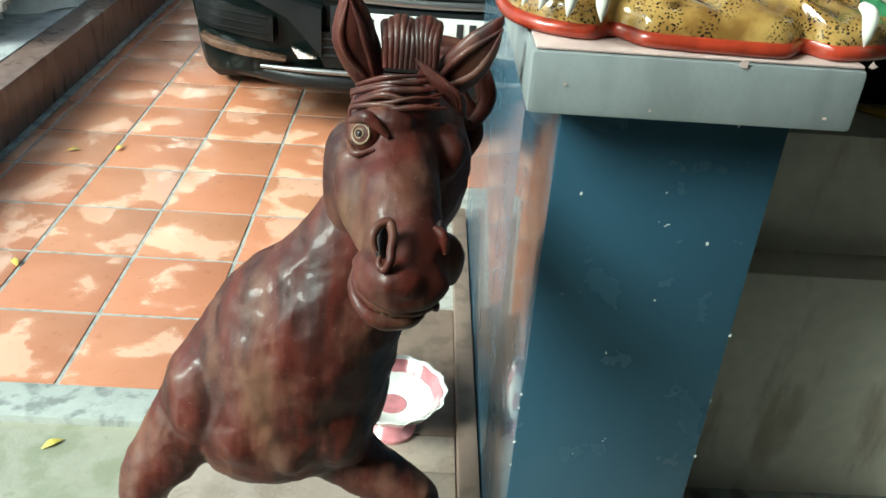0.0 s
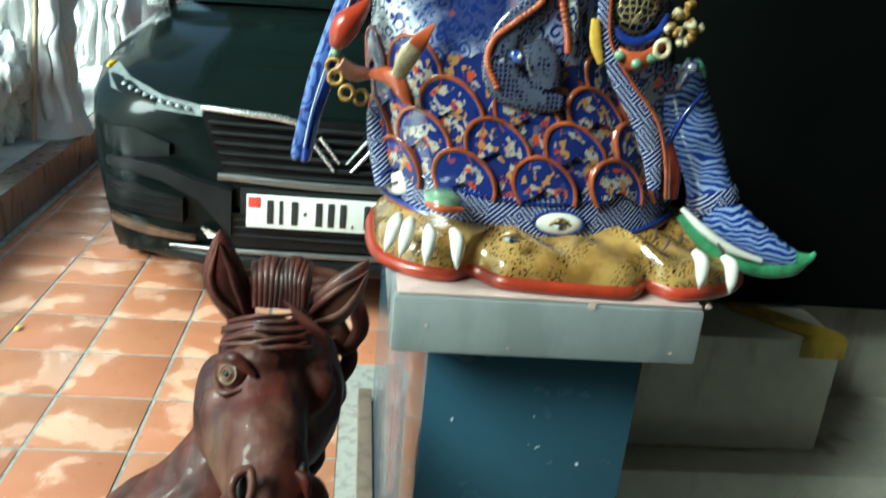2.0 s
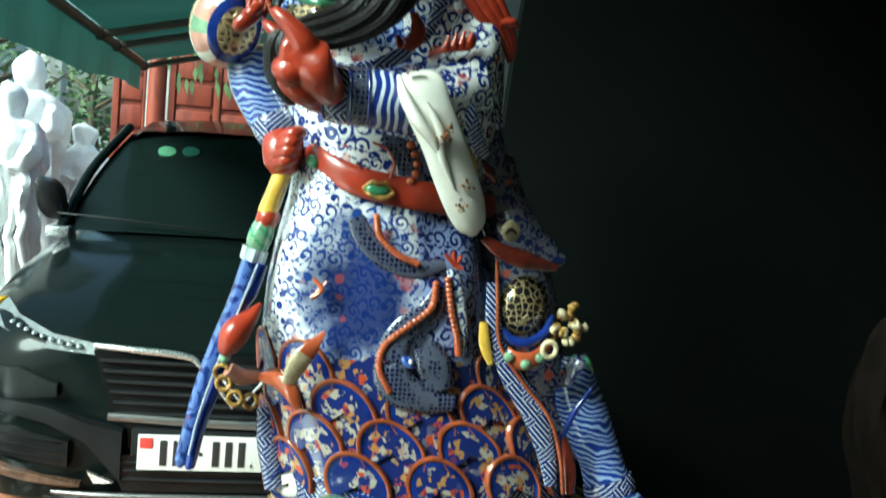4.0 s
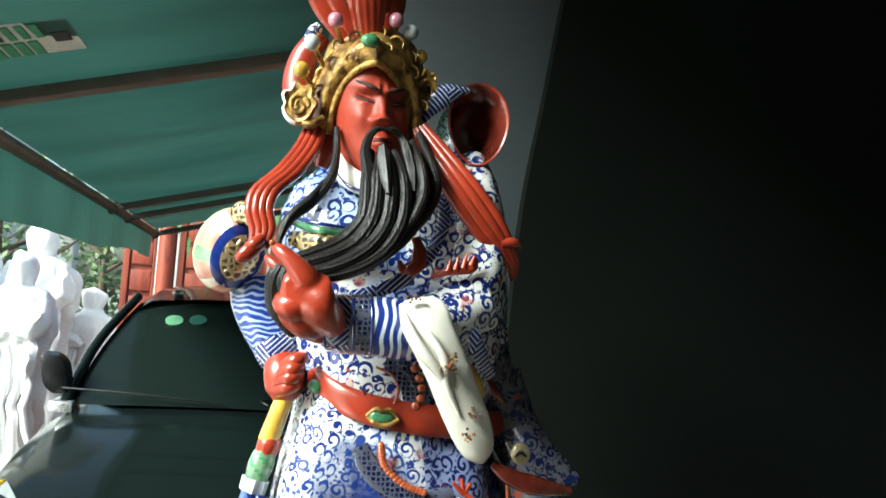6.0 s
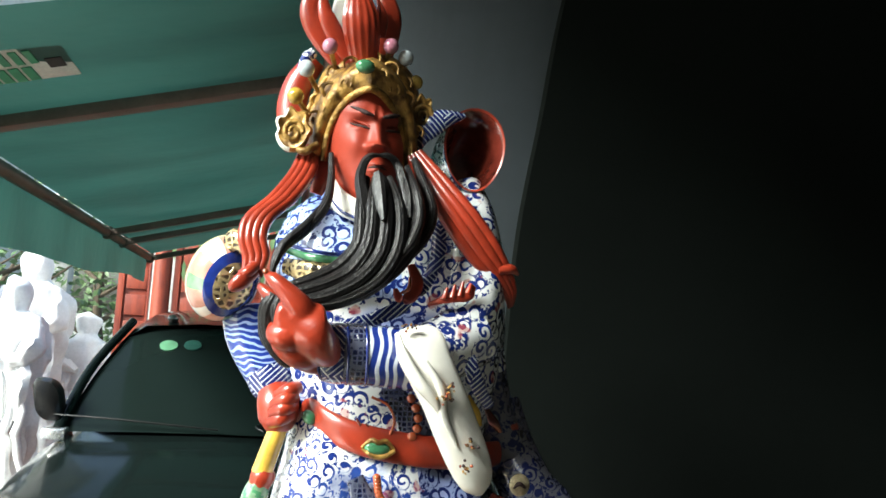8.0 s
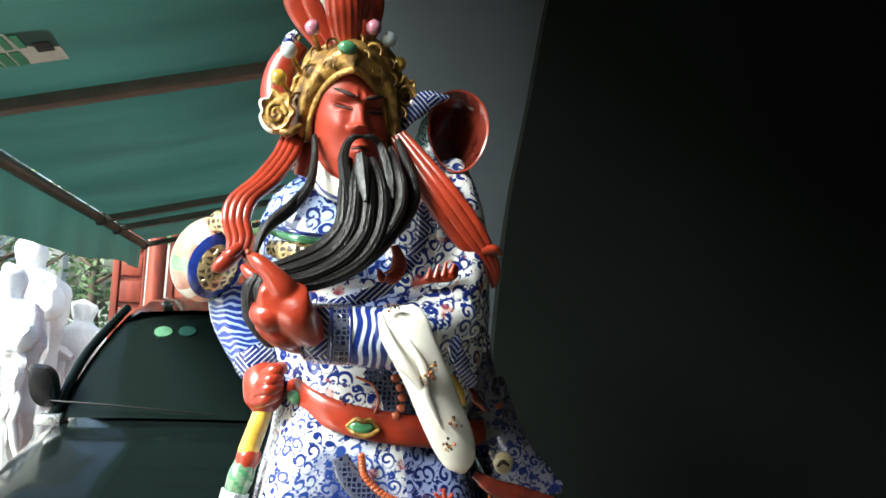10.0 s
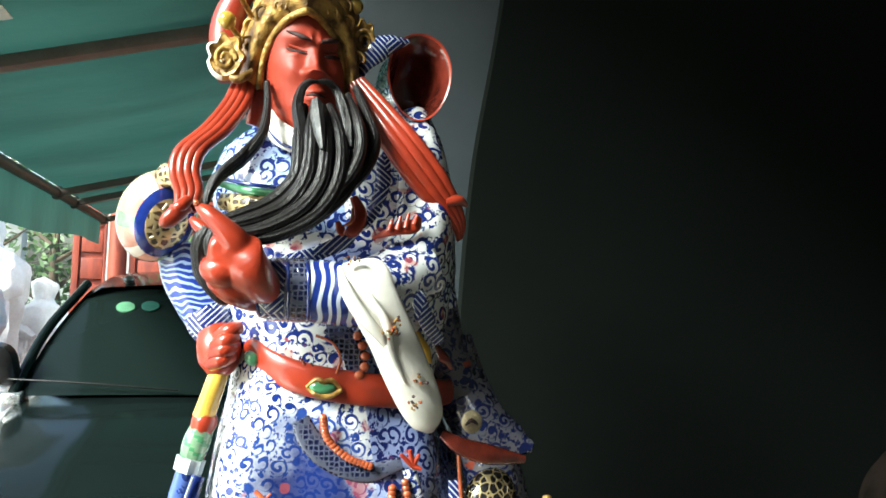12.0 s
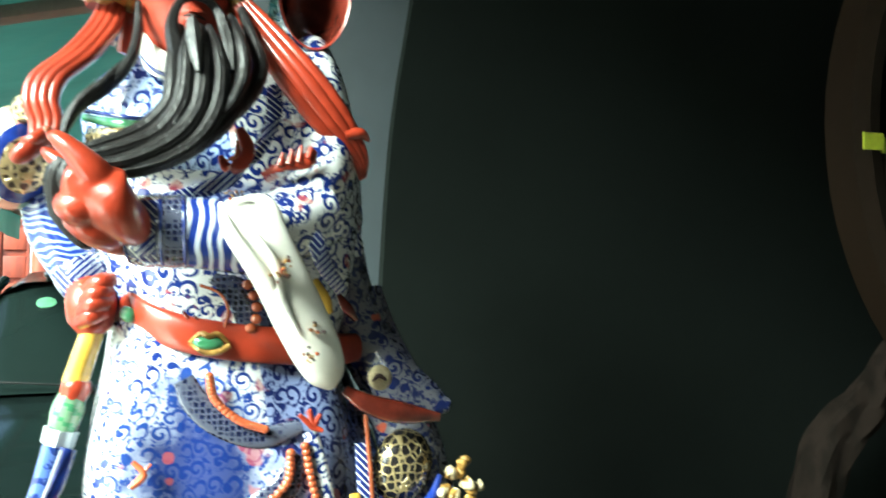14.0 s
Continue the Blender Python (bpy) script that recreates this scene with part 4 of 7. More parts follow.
for x, y, r in ((-1.10, 2.86, 20), (-0.95, 2.9, 80), (-0.62, 1.42, 40), (-0.98, 2.1, 120)):
    lf = Shape().tube([(-0.022, 0, 0.001), (0, 0.003, 0.006), (0.024, 0, 0.002)], [0.002, 0.010, 0.001], DRY_LEAF, 8, 4, 0.15, (0, 1, 0))
    ob = thing("fallen_leaf", "small yellow fallen leaf on wet floor", "leaf", "fallen leaves", shape=lf, at=(x, y, 0.004 if y > 1.5 else G + 0.001))
    ob.rotation_euler = (0, 0, radians(r))

# ---- things beyond the dark sheet: round lacquer frame and a root carving ----
rnd = thing("round_frame", "dark brown round lacquered frame with a lime tape strip", "frame", at=(2.03, 1.50, 1.86))
hoop = Shape()
hoop.grid([[(r * math.cos(a), dy, r * 1.05 * math.sin(a)) for a in np.linspace(0, 2 * math.pi, 65)[:-1]] for r, dy in ((0.61, 0.04), (0.61, -0.03), (0.585, -0.045), (0.55, -0.03), (0.545, 0.04))], BROWN_RING)
part("hoop", hoop, rnd)
part("panel", Shape().grid([[(r * math.cos(a), 0.02, r * 1.05 * math.sin(a)) for a in np.linspace(0, 2 * math.pi, 65)[:-1]] for r in (0.55, 0.3, 0.05)], BROWN_PANEL), rnd)
part("tape", Shape().box((-0.607, -0.054, -0.058), (-0.565, -0.05, -0.028), LIME), rnd, "lime tape strip")
part("tape", Shape().box((-0.555, -0.040, -0.06), (-0.515, -0.036, -0.032), LIME), rnd, "lime tape strip")
part("inner_arc", Shape().tube([(-0.54, -0.02, -0.05), (-0.52, -0.02, -0.13), (-0.47, -0.02, -0.22)], [0.006, 0.014, 0.006], BROWN_RING, 8, 6), rnd)
part("stand", Shape().box((-0.3, -0.08, -1.075), (0.3, 0.08, -0.62), BROWN_RING, 0.02), rnd)
rk = Shape()
rk.tube([(1.46, 1.46, 0.52), (1.40, 1.46, 0.9), (1.32, 1.46, 1.12), (1.35, 1.46, 1.27), (1.44, 1.46, 1.36), (1.49, 1.46, 1.46)], [0.10, 0.05, 0.036, 0.04, 0.035, 0.012], WOOD, 18, 12, 1, None, 5, 0.18, 0.3)
# brown root taken near black: the shade it stands in is in the colour
root_mat = stained("shade_dark_root_wood", (0.014, 0.010, 0.008), (0.006, 0.005, 0.004), 0.9, 12, bump=1.0)
root_mat.node_tree.nodes["Principled BSDF"].inputs["Specular IOR Level"].default_value = 0.05
rk.mats = [root_mat]
thing("root_carving", "rough dusty brown root carving on the ledge, darkened for shade", "carving", shape=rk)

# ---- the horse: one carved piece ----
horse = Shape()
DARKHOLE = plain("dark_nostril_and_pupil", (0.012, 0.006, 0.005), 0.5)
OLIVE = plain("worn_pale_wood_edge", (0.12, 0.072, 0.036), 0.35, scale=60)


def lumps(sh, first, amount=0.004, scale=14.0):
    """Uneven knife work: pushes the skin in and out a little."""
    for i in range(first, len(sh.v)):
        p = Vector(sh.v[i])
        d = noise.noise_vector(p * scale) * amount + noise.noise_vector(p * scale * 3) * amount * 0.35
        sh.v[i] = tuple(p + d)


# trunk behind, chest and neck in one taper, shoulders, legs and head, carved from one block
core = Shape()
core.tube([(-0.0088, 1.0800, 0.5084), (-0.0101, 1.2000, 0.5248), (-0.0178, 1.3500, 0.4898), (-0.0234, 1.5000, 0.4415), (-0.0260, 1.5800, 0.4141)], [0.10, 0.095, 0.085, 0.085, 0.04], WOOD, 30, 8)
core.tube([(0.0773, 1.0600, 0.8789), (0.0722, 1.0550, 0.8125), (0.0564, 1.0450, 0.7488), (0.0306, 1.0350, 0.6817), (0.0000, 1.0300, 0.6268), (-0.0294, 1.0300, 0.5660), (-0.0569, 1.0350, 0.4769), (-0.0726, 1.0450, 0.4095), (-0.0721, 1.0600, 0.3392)], [0.048, 0.058, 0.078, 0.106, 0.128, 0.142, 0.150, 0.130, 0.070], WOOD, 44, 8, 0.80, (1, 0, 0))
core.ball((-0.1568, 1.0050, 0.5060), (0.062, 0.075, 0.090), WOOD, (0, 12, 0), 24, 16)
core.ball((0.0256, 1.0000, 0.4821), (0.062, 0.075, 0.085), WOOD, (0, -12, 0), 24, 16)
core.ball((-0.0937, 0.9850, 0.4800), (0.055, 0.075, 0.075), WOOD, (0, 6, 0), 24, 16)
core.ball((-0.0296, 0.9850, 0.4661), (0.055, 0.075, 0.070), WOOD, (0, 6, 0), 24, 16)
core.tube([(0.0099, 1.0050, 0.7600), (-0.0389, 0.9800, 0.6859), (-0.0761, 0.9650, 0.6120), (-0.1023, 0.9650, 0.5427)], [0.012, 0.020, 0.024, 0.018], WOOD, 16, 8)
core.tube([(0.0900, 1.0000, 0.6535), (0.0657, 0.9850, 0.5869), (0.0401, 0.9750, 0.5131)], [0.014, 0.020, 0.016], WOOD, 16, 8)
# head: flat brow to the muzzle, turned a little aside
core.tube([(0.0999, 1.0100, 0.9666), (0.0987, 0.9850, 0.9410), (0.1020, 0.9350, 0.9169), (0.1100, 0.8850, 0.8961), (0.1163, 0.8450, 0.8727), (0.1190, 0.8150, 0.8502), (0.1188, 0.8000, 0.8267), (0.1186, 0.8020, 0.8017)],
          [0.050, 0.056, 0.054, 0.046, 0.043, 0.046, 0.040, 0.018], WOOD, 38, 9, 0.88, (1, 0, 0))
core.ball((0.0469, 0.9850, 0.8670), (0.036, 0.062, 0.070), WOOD, (-32, 0, 8), 28, 16)
core.tube([(0.0585, 0.9350, 0.9210), (0.0665, 0.9050, 0.8937), (0.0790, 0.8700, 0.8705), (0.0897, 0.8350, 0.8559)], [0.026, 0.030, 0.026, 0.018], WOOD, 22, 8)
core.tube([(0.0714, 0.9450, 0.9619), (0.0942, 0.9280, 0.9655), (0.1192, 0.9280, 0.9605)], [0.014, 0.017, 0.010], WOOD, 16, 8)
core.ball((0.1544, 1.0000, 0.8761), (0.036, 0.070, 0.085), WOOD, (-32, 0, -8), 24, 14)
core.ball((0.1062, 0.8150, 0.7942), (0.040, 0.044, 0.024), WOOD, (-42, 0, 0), 22, 12)
core.tube([(0.1142, 0.9370, 0.9545), (0.1221, 0.8920, 0.9242), (0.1282, 0.8480, 0.8992), (0.1310, 0.8220, 0.8798)], [0.010, 0.013, 0.013, 0.010], WOOD, 16, 8)
core.tube([(0.0461, 0.9330, 0.9071), (0.0590, 0.9030, 0.9025), (0.0563, 0.8930, 0.8920), (0.0760, 0.8660, 0.8829)], [0.004, 0.009, 0.008, 0.004], WOOD, 12, 8)
core.tube([(0.0815, 0.8930, 0.9277), (0.0872, 0.8680, 0.9132), (0.1012, 0.8380, 0.9013)], [0.004, 0.010, 0.005], WOOD, 12, 8)
core.tube([(0.1577, 0.9550, 0.9466), (0.1693, 0.9500, 0.9273), (0.1672, 0.9450, 0.9025), (0.1519, 0.9300, 0.8871)], [0.008, 0.015, 0.012, 0.005], WOOD, 14, 8)
core.tube([(0.1500, 0.8150, 0.8782), (0.1637, 0.8250, 0.8665), (0.1676, 0.8250, 0.8459), (0.1623, 0.8180, 0.8250)], [0.010, 0.014, 0.014, 0.008], WOOD, 14, 8)
core.ball((0.1174, 0.7880, 0.8448), (0.050, 0.026, 0.032), WOOD, (-35, 0, 0), 26, 16)
core.tube([(0.0741, 0.8220, 0.8486), (0.0877, 0.7950, 0.8535), (0.1120, 0.7720, 0.8546), (0.1376, 0.7750, 0.8510)], [0.012, 0.018, 0.020, 0.014], WOOD, 16, 8)
# legs and hooves
for pts, rad in ((((-0.1653, 1.0000, 0.4835), (-0.2122, 0.9850, 0.4127), (-0.2553, 0.9650, 0.3387), (-0.27, 0.97, 0.16), (-0.275, 0.955, 0.05), (-0.28, 0.935, 0.002)), (0.060, 0.050, 0.036, 0.027, 0.030, 0.042)),
                 (((0.0065, 1.0200, 0.4169), (0.0683, 1.0000, 0.3827), (0.1527, 0.9750, 0.3311), (0.165, 0.98, 0.22), (0.170, 0.975, 0.06), (0.170, 0.96, 0.002)), (0.062, 0.046, 0.036, 0.027, 0.030, 0.042)),
                 (((-0.0655, 1.4800, 0.4312), (-0.10, 1.50, 0.28), (-0.10, 1.53, 0.16), (-0.10, 1.51, 0.06), (-0.10, 1.50, 0.004)), (0.05, 0.045, 0.028, 0.024, 0.034)),
                 (((0.0047, 1.5000, 0.4237), (0.0, 1.53, 0.28), (0.0, 1.56, 0.16), (0.0, 1.54, 0.06), (0.0, 1.53, 0.006)), (0.05, 0.045, 0.028, 0.024, 0.034))):
    core.tube(pts, rad, WOOD, 20, 7)
fused(horse, core, 0.0045, 5, WOOD)
lumps(horse, 0, 0.006, 13.0)
lumps(horse, 0, 0.0022, 34.0)
first = len(horse.v)
# muzzle: upper lip, lower lip, teeth between
horse.tube([(0.0732, 0.8320, 0.8495), (0.0708, 0.8060, 0.8373), (0.0832, 0.7850, 0.8292), (0.1073, 0.7750, 0.8215), (0.1335, 0.7780, 0.8176), (0.1509, 0.7900, 0.8177)], [0.005, 0.007, 0.008, 0.008, 0.007, 0.004], WOOD, 12, 8)
horse.tube([(0.0696, 0.8340, 0.8397), (0.0670, 0.8120, 0.8226), (0.0784, 0.7920, 0.8080), (0.0987, 0.7840, 0.7998), (0.1253, 0.7860, 0.8001), (0.1416, 0.7950, 0.8022)], [0.004, 0.007, 0.009, 0.010, 0.009, 0.004], WOOD, 12, 8)
for p in ((0.0726, 0.8000, 0.8342), (0.0755, 0.7940, 0.8298), (0.0807, 0.7880, 0.8257), (0.0870, 0.7830, 0.8224), (0.0937, 0.7800, 0.8193), (0.1010, 0.7770, 0.8169), (0.1086, 0.7760, 0.8152)):
    horse.box((-0.0028, -0.0025, -0.0055), (0.0028, 0.0025, 0.0055), OLIVE, 0.001, Matrix.Translation(p))
horse.tube([(0.1465, 0.7950, 0.8212), (0.1542, 0.7970, 0.8117), (0.1572, 0.8000, 0.8026)], [0.007, 0.006, 0.001], WOOD, 8, 5)
# nostrils: a flared curling rim round a near-black ball that stands for the shade inside
horse.tube([(0.0903, 0.7780, 0.8859), (0.0873, 0.7840, 0.8997), (0.0933, 0.7920, 0.9084), (0.1032, 0.7940, 0.9099), (0.1075, 0.7820, 0.9008), (0.1062, 0.7700, 0.8916), (0.1057, 0.7640, 0.8842), (0.1006, 0.7620, 0.8747), (0.0947, 0.7660, 0.8771), (0.0952, 0.7720, 0.8852)], [0.003, 0.0045, 0.005, 0.005, 0.005, 0.005, 0.005, 0.0045, 0.004, 0.002], WOOD, 10, 6)
horse.ball((0.0965, 0.7970, 0.8851), (0.0085, 0.012, 0.019), DARKHOLE, (-32, 0, 0), 16, 12)
horse.tube([(0.1477, 0.8150, 0.8968), (0.1581, 0.8100, 0.8883), (0.1609, 0.8050, 0.8713)], [0.003, 0.006, 0.003], WOOD, 10, 6)
horse.ball((0.1544, 0.8220, 0.8813), (0.007, 0.010, 0.018), DARKHOLE, (-32, 0, 0), 14, 10)
# eyes: ringed balls under heavy lids
for e, s in ((Vector((0.0716, 0.9220, 0.9472)), -1), (Vector((0.1601, 0.9680, 0.9309)), 1)):
    horse.ball(e, (0.018, 0.019, 0.018), WOOD, (0, 0, 0), 18, 12)
    if s > 0:
        continue
    out = Vector((s * 0.5, -0.72, 0.42)).normalized()
    u = out.cross(Vector((0, 0, 1))).normalized()
    w = u.cross(out)
    for r, d, t in ((0.0115, 0.0145, 0.0018), (0.0055, 0.0180, 0.0011)):
        horse.tube([e + out * d + u * r * math.cos(a) + w * r * 0.9 * math.sin(a) for a in np.linspace(0, 2 * math.pi, 19)], [t] * 19, OLIVE, 8, 2)
    horse.ball(e + out * 0.0165, 0.0045, DARKHOLE, seg=10, rows=6)
    horse.tube([e + out * 0.004 - u * 0.028 + w * 0.006, e + out * 0.015 - u * 0.012 + w * 0.016, e + out * 0.018 + w * 0.019, e + out * 0.010 + u * 0.022 + w * 0.010], [0.003, 0.007, 0.008, 0.003], WOOD, 10, 7)
    horse.tube([e + out * 0.010 - u * 0.02 - w * 0.012, e + out * 0.015 - w * 0.021, e + out * 0.008 + u * 0.022 - w * 0.010], [0.002, 0.0045, 0.002], WOOD, 10, 7)
# ears: leaf-shaped, hollow to the front
for base, mid, tip, side in (((0.068, 0.992, 0.985), (0.050, 0.975, 1.042), (0.045, 0.97, 1.100), (1, 0, 0.15)), ((0.147, 0.992, 0.98), (0.178, 0.975, 1.022), (0.212, 0.97, 1.075), (0.75, 0.1, -0.6))):
    horse.tube([base, Vector(base).lerp(Vector(mid), 0.5), mid, Vector(mid).lerp(Vector(tip), 0.55), tip], [0.017, 0.024, 0.025, 0.016, 0.001], WOOD, 20, 8, 0.5, side)
    b, m_, t_ = Vector(base) + Vector((0, -0.014, 0.012)), Vector(mid) + Vector((0, -0.0125, 0)), Vector(tip) + Vector((0, -0.006, -0.012))
    horse.tube([b, m_, t_], [0.007, 0.013, 0.001], WOOD, 12, 8, 0.12, side)
    for g in (-1, 1):
        o = Vector(side).normalized() * 0.013 * g
        horse.tube([b + o * 0.4, m_ + o, t_], [0.004, 0.005, 0.001], WOOD, 10, 8)
# forelock: strands laid across the brow, two rolled tufts between the ears
frng = random.Random(21)
for k in range(8):
    z, y = 0.996 - 0.0040 * k, 0.958 - 0.0042 * k
    d = [frng.uniform(-0.0045, 0.0045) for _ in range(6)]
    horse.tube([(0.150 + d[0], y + 0.005, z + 0.012), (0.118, y - 0.004 + 0.4 * d[1], z + 0.010 + d[1]), (0.085, y + 0.002, z + 0.004 + d[2]), (0.056 + 2 * d[3], y + 0.018, z - 0.006 + d[4]), (0.052 + 2 * d[3], y + 0.03, z - 0.016 + d[5])],
               [0.0016, 0.0030 + 0.25 * d[0], 0.0032 + 0.25 * d[2], 0.0026, 0.0008], WOOD, 9, 7, 0.7)
for k in range(6):
    horse.tube([(0.118 + 0.005 * k, 0.958 - 0.004 * k, 1.026 - 0.002 * k), (0.138 + 0.006 * k, 0.948 - 0.003 * k, 1.006 - 0.002 * k), (0.155 + 0.004 * k, 0.955, 0.985 - 0.003 * k), (0.166 + 0.003 * k, 0.975, 0.968 - 0.003 * k)], [0.002, 0.0036, 0.0036, 0.001], WOOD, 9, 7, 0.8)
for x, w in ((0.100, 0.017), (0.128, 0.014)):
    for k in range(6):
        dx = (k - 2.5) * w * 0.36
        horse.tube([(x + dx, 1.035, 1.005), (x + dx * 1.1, 1.02, 1.048 - abs(dx) * 0.5), (x + dx * 1.1, 0.995, 1.058 - abs(dx) * 0.5), (x + dx, 0.975, 1.040), (x + dx * 0.9, 0.968, 1.010)], [0.005, 0.006, 0.0062, 0.0055, 0.004], WOOD, 9, 7)
# mane in carved curls down the far side of the neck
for k in range(7):
    z = 0.985 - 0.05 * k
    for q in range(3):
        horse.tube([(0.135 - 0.015 * k, 1.075 + 0.012 * q, z + 0.012 * q), (0.185 - 0.012 * k, 1.075 + 0.012 * q, z + 0.005), (0.210 - 0.012 * k, 1.065 + 0.012 * q, z - 0.035 - 0.008 * q), (0.190 - 0.012 * k, 1.06 + 0.012 * q, z - 0.072), (0.175 - 0.012 * k, 1.055 + 0.01 * q, z - 0.055)], [0.008, 0.012, 0.011, 0.008, 0.003], WOOD, 10, 7, 0.8)
lumps(horse, first, 0.0012, 30)
thing("horse_statue", "dark red varnished carved wooden horse, worn and dusty", "statue", shape=horse, angle=60)

# ---- the warrior figure: one glazed porcelain piece ----
st = Shape()
CX = 0.32


def robe_ring(z, x0, x1, y0, y1, n=72, fold=0.0, waves=11, ph=0.0, power=2.3):
    """A fold-rippled oval section; the fold follows the front and sides."""
    cx, cy, rx, ry = (x0 + x1) / 2, (y0 + y1) / 2, (x1 - x0) / 2, (y1 - y0) / 2
    out = []
    for j in range(n):
        a = 2 * math.pi * j / n
        c, s = math.cos(a), math.sin(a)
        k = (abs(c) ** power + abs(s) ** power) ** (-1 / power)
        k *= 1 + fold * math.sin(waves * a + ph + z * 9) + 0.6 * fold * math.sin(5 * a - ph)
        out.append((cx + rx * k * c, cy + ry * k * s, z))
    return out


# skirt of the robe, from the hem up to the belt
PROFILE = [(1.085, 0.240, 0.604, 1.002, 1.27), (1.115, 0.230, 0.604, 1.000, 1.27), (1.16, 0.219, 0.590, 1.006, 1.27), (1.21, 0.209, 0.570, 1.012, 1.265), (1.26, 0.201, 0.535, 1.016, 1.255), (1.31, 0.197, 0.505, 1.018, 1.25),
           (1.37, 0.200, 0.485, 1.018, 1.24), (1.43, 0.209, 0.462, 1.020, 1.23), (1.475, 0.218, 0.444, 1.026, 1.22), (1.54, 0.224, 0.438, 1.034, 1.21)]
PZ = [p[0] for p in PROFILE]


def prof(z):
    return [float(np.interp(z, PZ, [p[k] for p in PROFILE])) for k in (1, 2, 3, 4)]


def skirt_point(u, z, out=0.0):
    """A place on the skirt's front: u from 0 (one side) to 1 (the other)."""
    x0, x1, y0, y1 = prof(z)
    a = math.pi + u * math.pi
    cx, cy, rx, ry = (x0 + x1) / 2, (y0 + y1) / 2, (x1 - x0) / 2, (y1 - y0) / 2
    c, s = math.cos(a), math.sin(a)
    k = (abs(c) ** 2.3 + abs(s) ** 2.3) ** (-1 / 2.3)
    return Vector((cx + (rx + out) * k * c, cy + (ry + out) * k * s, z))


def hem_z(u):
    """The lower edge of the robe, wavy over the pelt."""
    return 1.104 + 0.013 * math.sin(u * 8.5 + 0.6) + 0.008 * math.sin(u * 3.0)


def fold(u, z):
    """Modelled folds of the thin robe over the legs: how far the cloth stands out."""
    knee = 0.014 * math.exp(-((u - 0.24) / 0.12) ** 2 - ((z - 1.41) / 0.10) ** 2)
    hollow = -0.010 * math.exp(-((u - 0.40 - 0.4 * (1.37 - z)) / 0.075) ** 2 - ((z - 1.37) / 0.055) ** 2)
    lap = 0.010 * math.exp(-((u - 0.60 + 0.5 * (z - 1.38)) / 0.07) ** 2 - ((z - 1.37) / 0.08) ** 2)
    pleat = 0.0035 * math.sin(26 * u + 22 * (1.5 - z)) * max(0.0, min(1.0, (z - 1.29) / 0.06)) * (0.4 + u)
    return knee + hollow + lap + pleat


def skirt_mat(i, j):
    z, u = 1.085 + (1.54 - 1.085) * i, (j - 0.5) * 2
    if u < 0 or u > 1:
        return SCROLL_SHADE
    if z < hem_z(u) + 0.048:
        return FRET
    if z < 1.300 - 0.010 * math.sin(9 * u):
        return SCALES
    # towards u = 1 the scrolls darken: the side's shade is in the paint
    return SCROLL_SHADE if u > 0.76 else SCROLL_WASHED if u > 0.56 else SCROLL_POOL


rings = []
for z in np.linspace(1.085, 1.54, 92):
    r_ = []
    for j in range(120):
        if j < 60:
            a = math.pi * j / 60
            x0, x1, y0, y1 = prof(z)
            r_.append(((x0 + x1) / 2 + (x1 - x0) / 2 * math.cos(a), (y0 + y1) / 2 + (y1 - y0) / 2 * math.sin(a), z))
        else:
            u = (j - 60) / 60
            r_.append(skirt_point(u, max(z, hem_z(u) - 0.012), fold(u, z)))
    rings.append(r_)
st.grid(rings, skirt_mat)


# overlapping scallops in staggered rows: an orange rim, a navy band and a painted filling
def scallop(u0, z0, rad, out):
    width = prof(z0)[1] - prof(z0)[0]
    rings = []
    for g, lift in ((1.0, -0.004), (1.0, 0.0022), (0.95, 0.0032), (0.88, 0.0022), (0.87, 0.0012), (0.70, 0.0010), (0.34, 0.0014), (0.03, 0.0014)):
        ring_ = []
        for a in np.linspace(-0.16 * math.pi, 1.16 * math.pi, 19):
            u = u0 + rad * g / width * math.cos(a) * 0.66
            zz = z0 + rad * g * 1.08 * math.sin(a)
            ring_.append(skirt_point(min(0.985, max(0.015, u)), zz, out + lift + 0.03 * (zz - z0)))
        rings.append(ring_)
    st.grid(rings, lambda i, j: RIM_GLAZE if i < 0.5 else COBALT_GLAZE if i < 0.68 else SCALES, closed=False)


for r in (3, 2, 1, 0):
    z0 = 1.163 + 0.0405 * r
    for k in range(8):
        u0 = (k + 0.5 * (r % 2)) / 6.3 + 0.035
        if 0.06 < u0 < 0.93 - 0.035 * r and not (r == 3 and 0.34 < u0 < 0.66):
            scallop(u0, z0, 0.0365, 0.0045 - 0.0006 * r)
# hem edges and oval white cartouches with a dark sprig
st.tube([skirt_point(u, hem_z(u), 0.003) for u in np.linspace(0.02, 0.98, 33)], [0.0034] * 33, COBALT_GLAZE, 8, 2)
st.tube([skirt_point(u, hem_z(u) - 0.0045, 0.0035) for u in np.linspace(0.02, 0.98, 33)], [0.0024] * 33, RIM_GLAZE, 8, 2)
st.tube([skirt_point(u, hem_z(u) + 0.046, 0.001) for u in np.linspace(0.02, 0.96, 33)], [0.0022] * 33, COBALT_GLAZE, 8, 2)
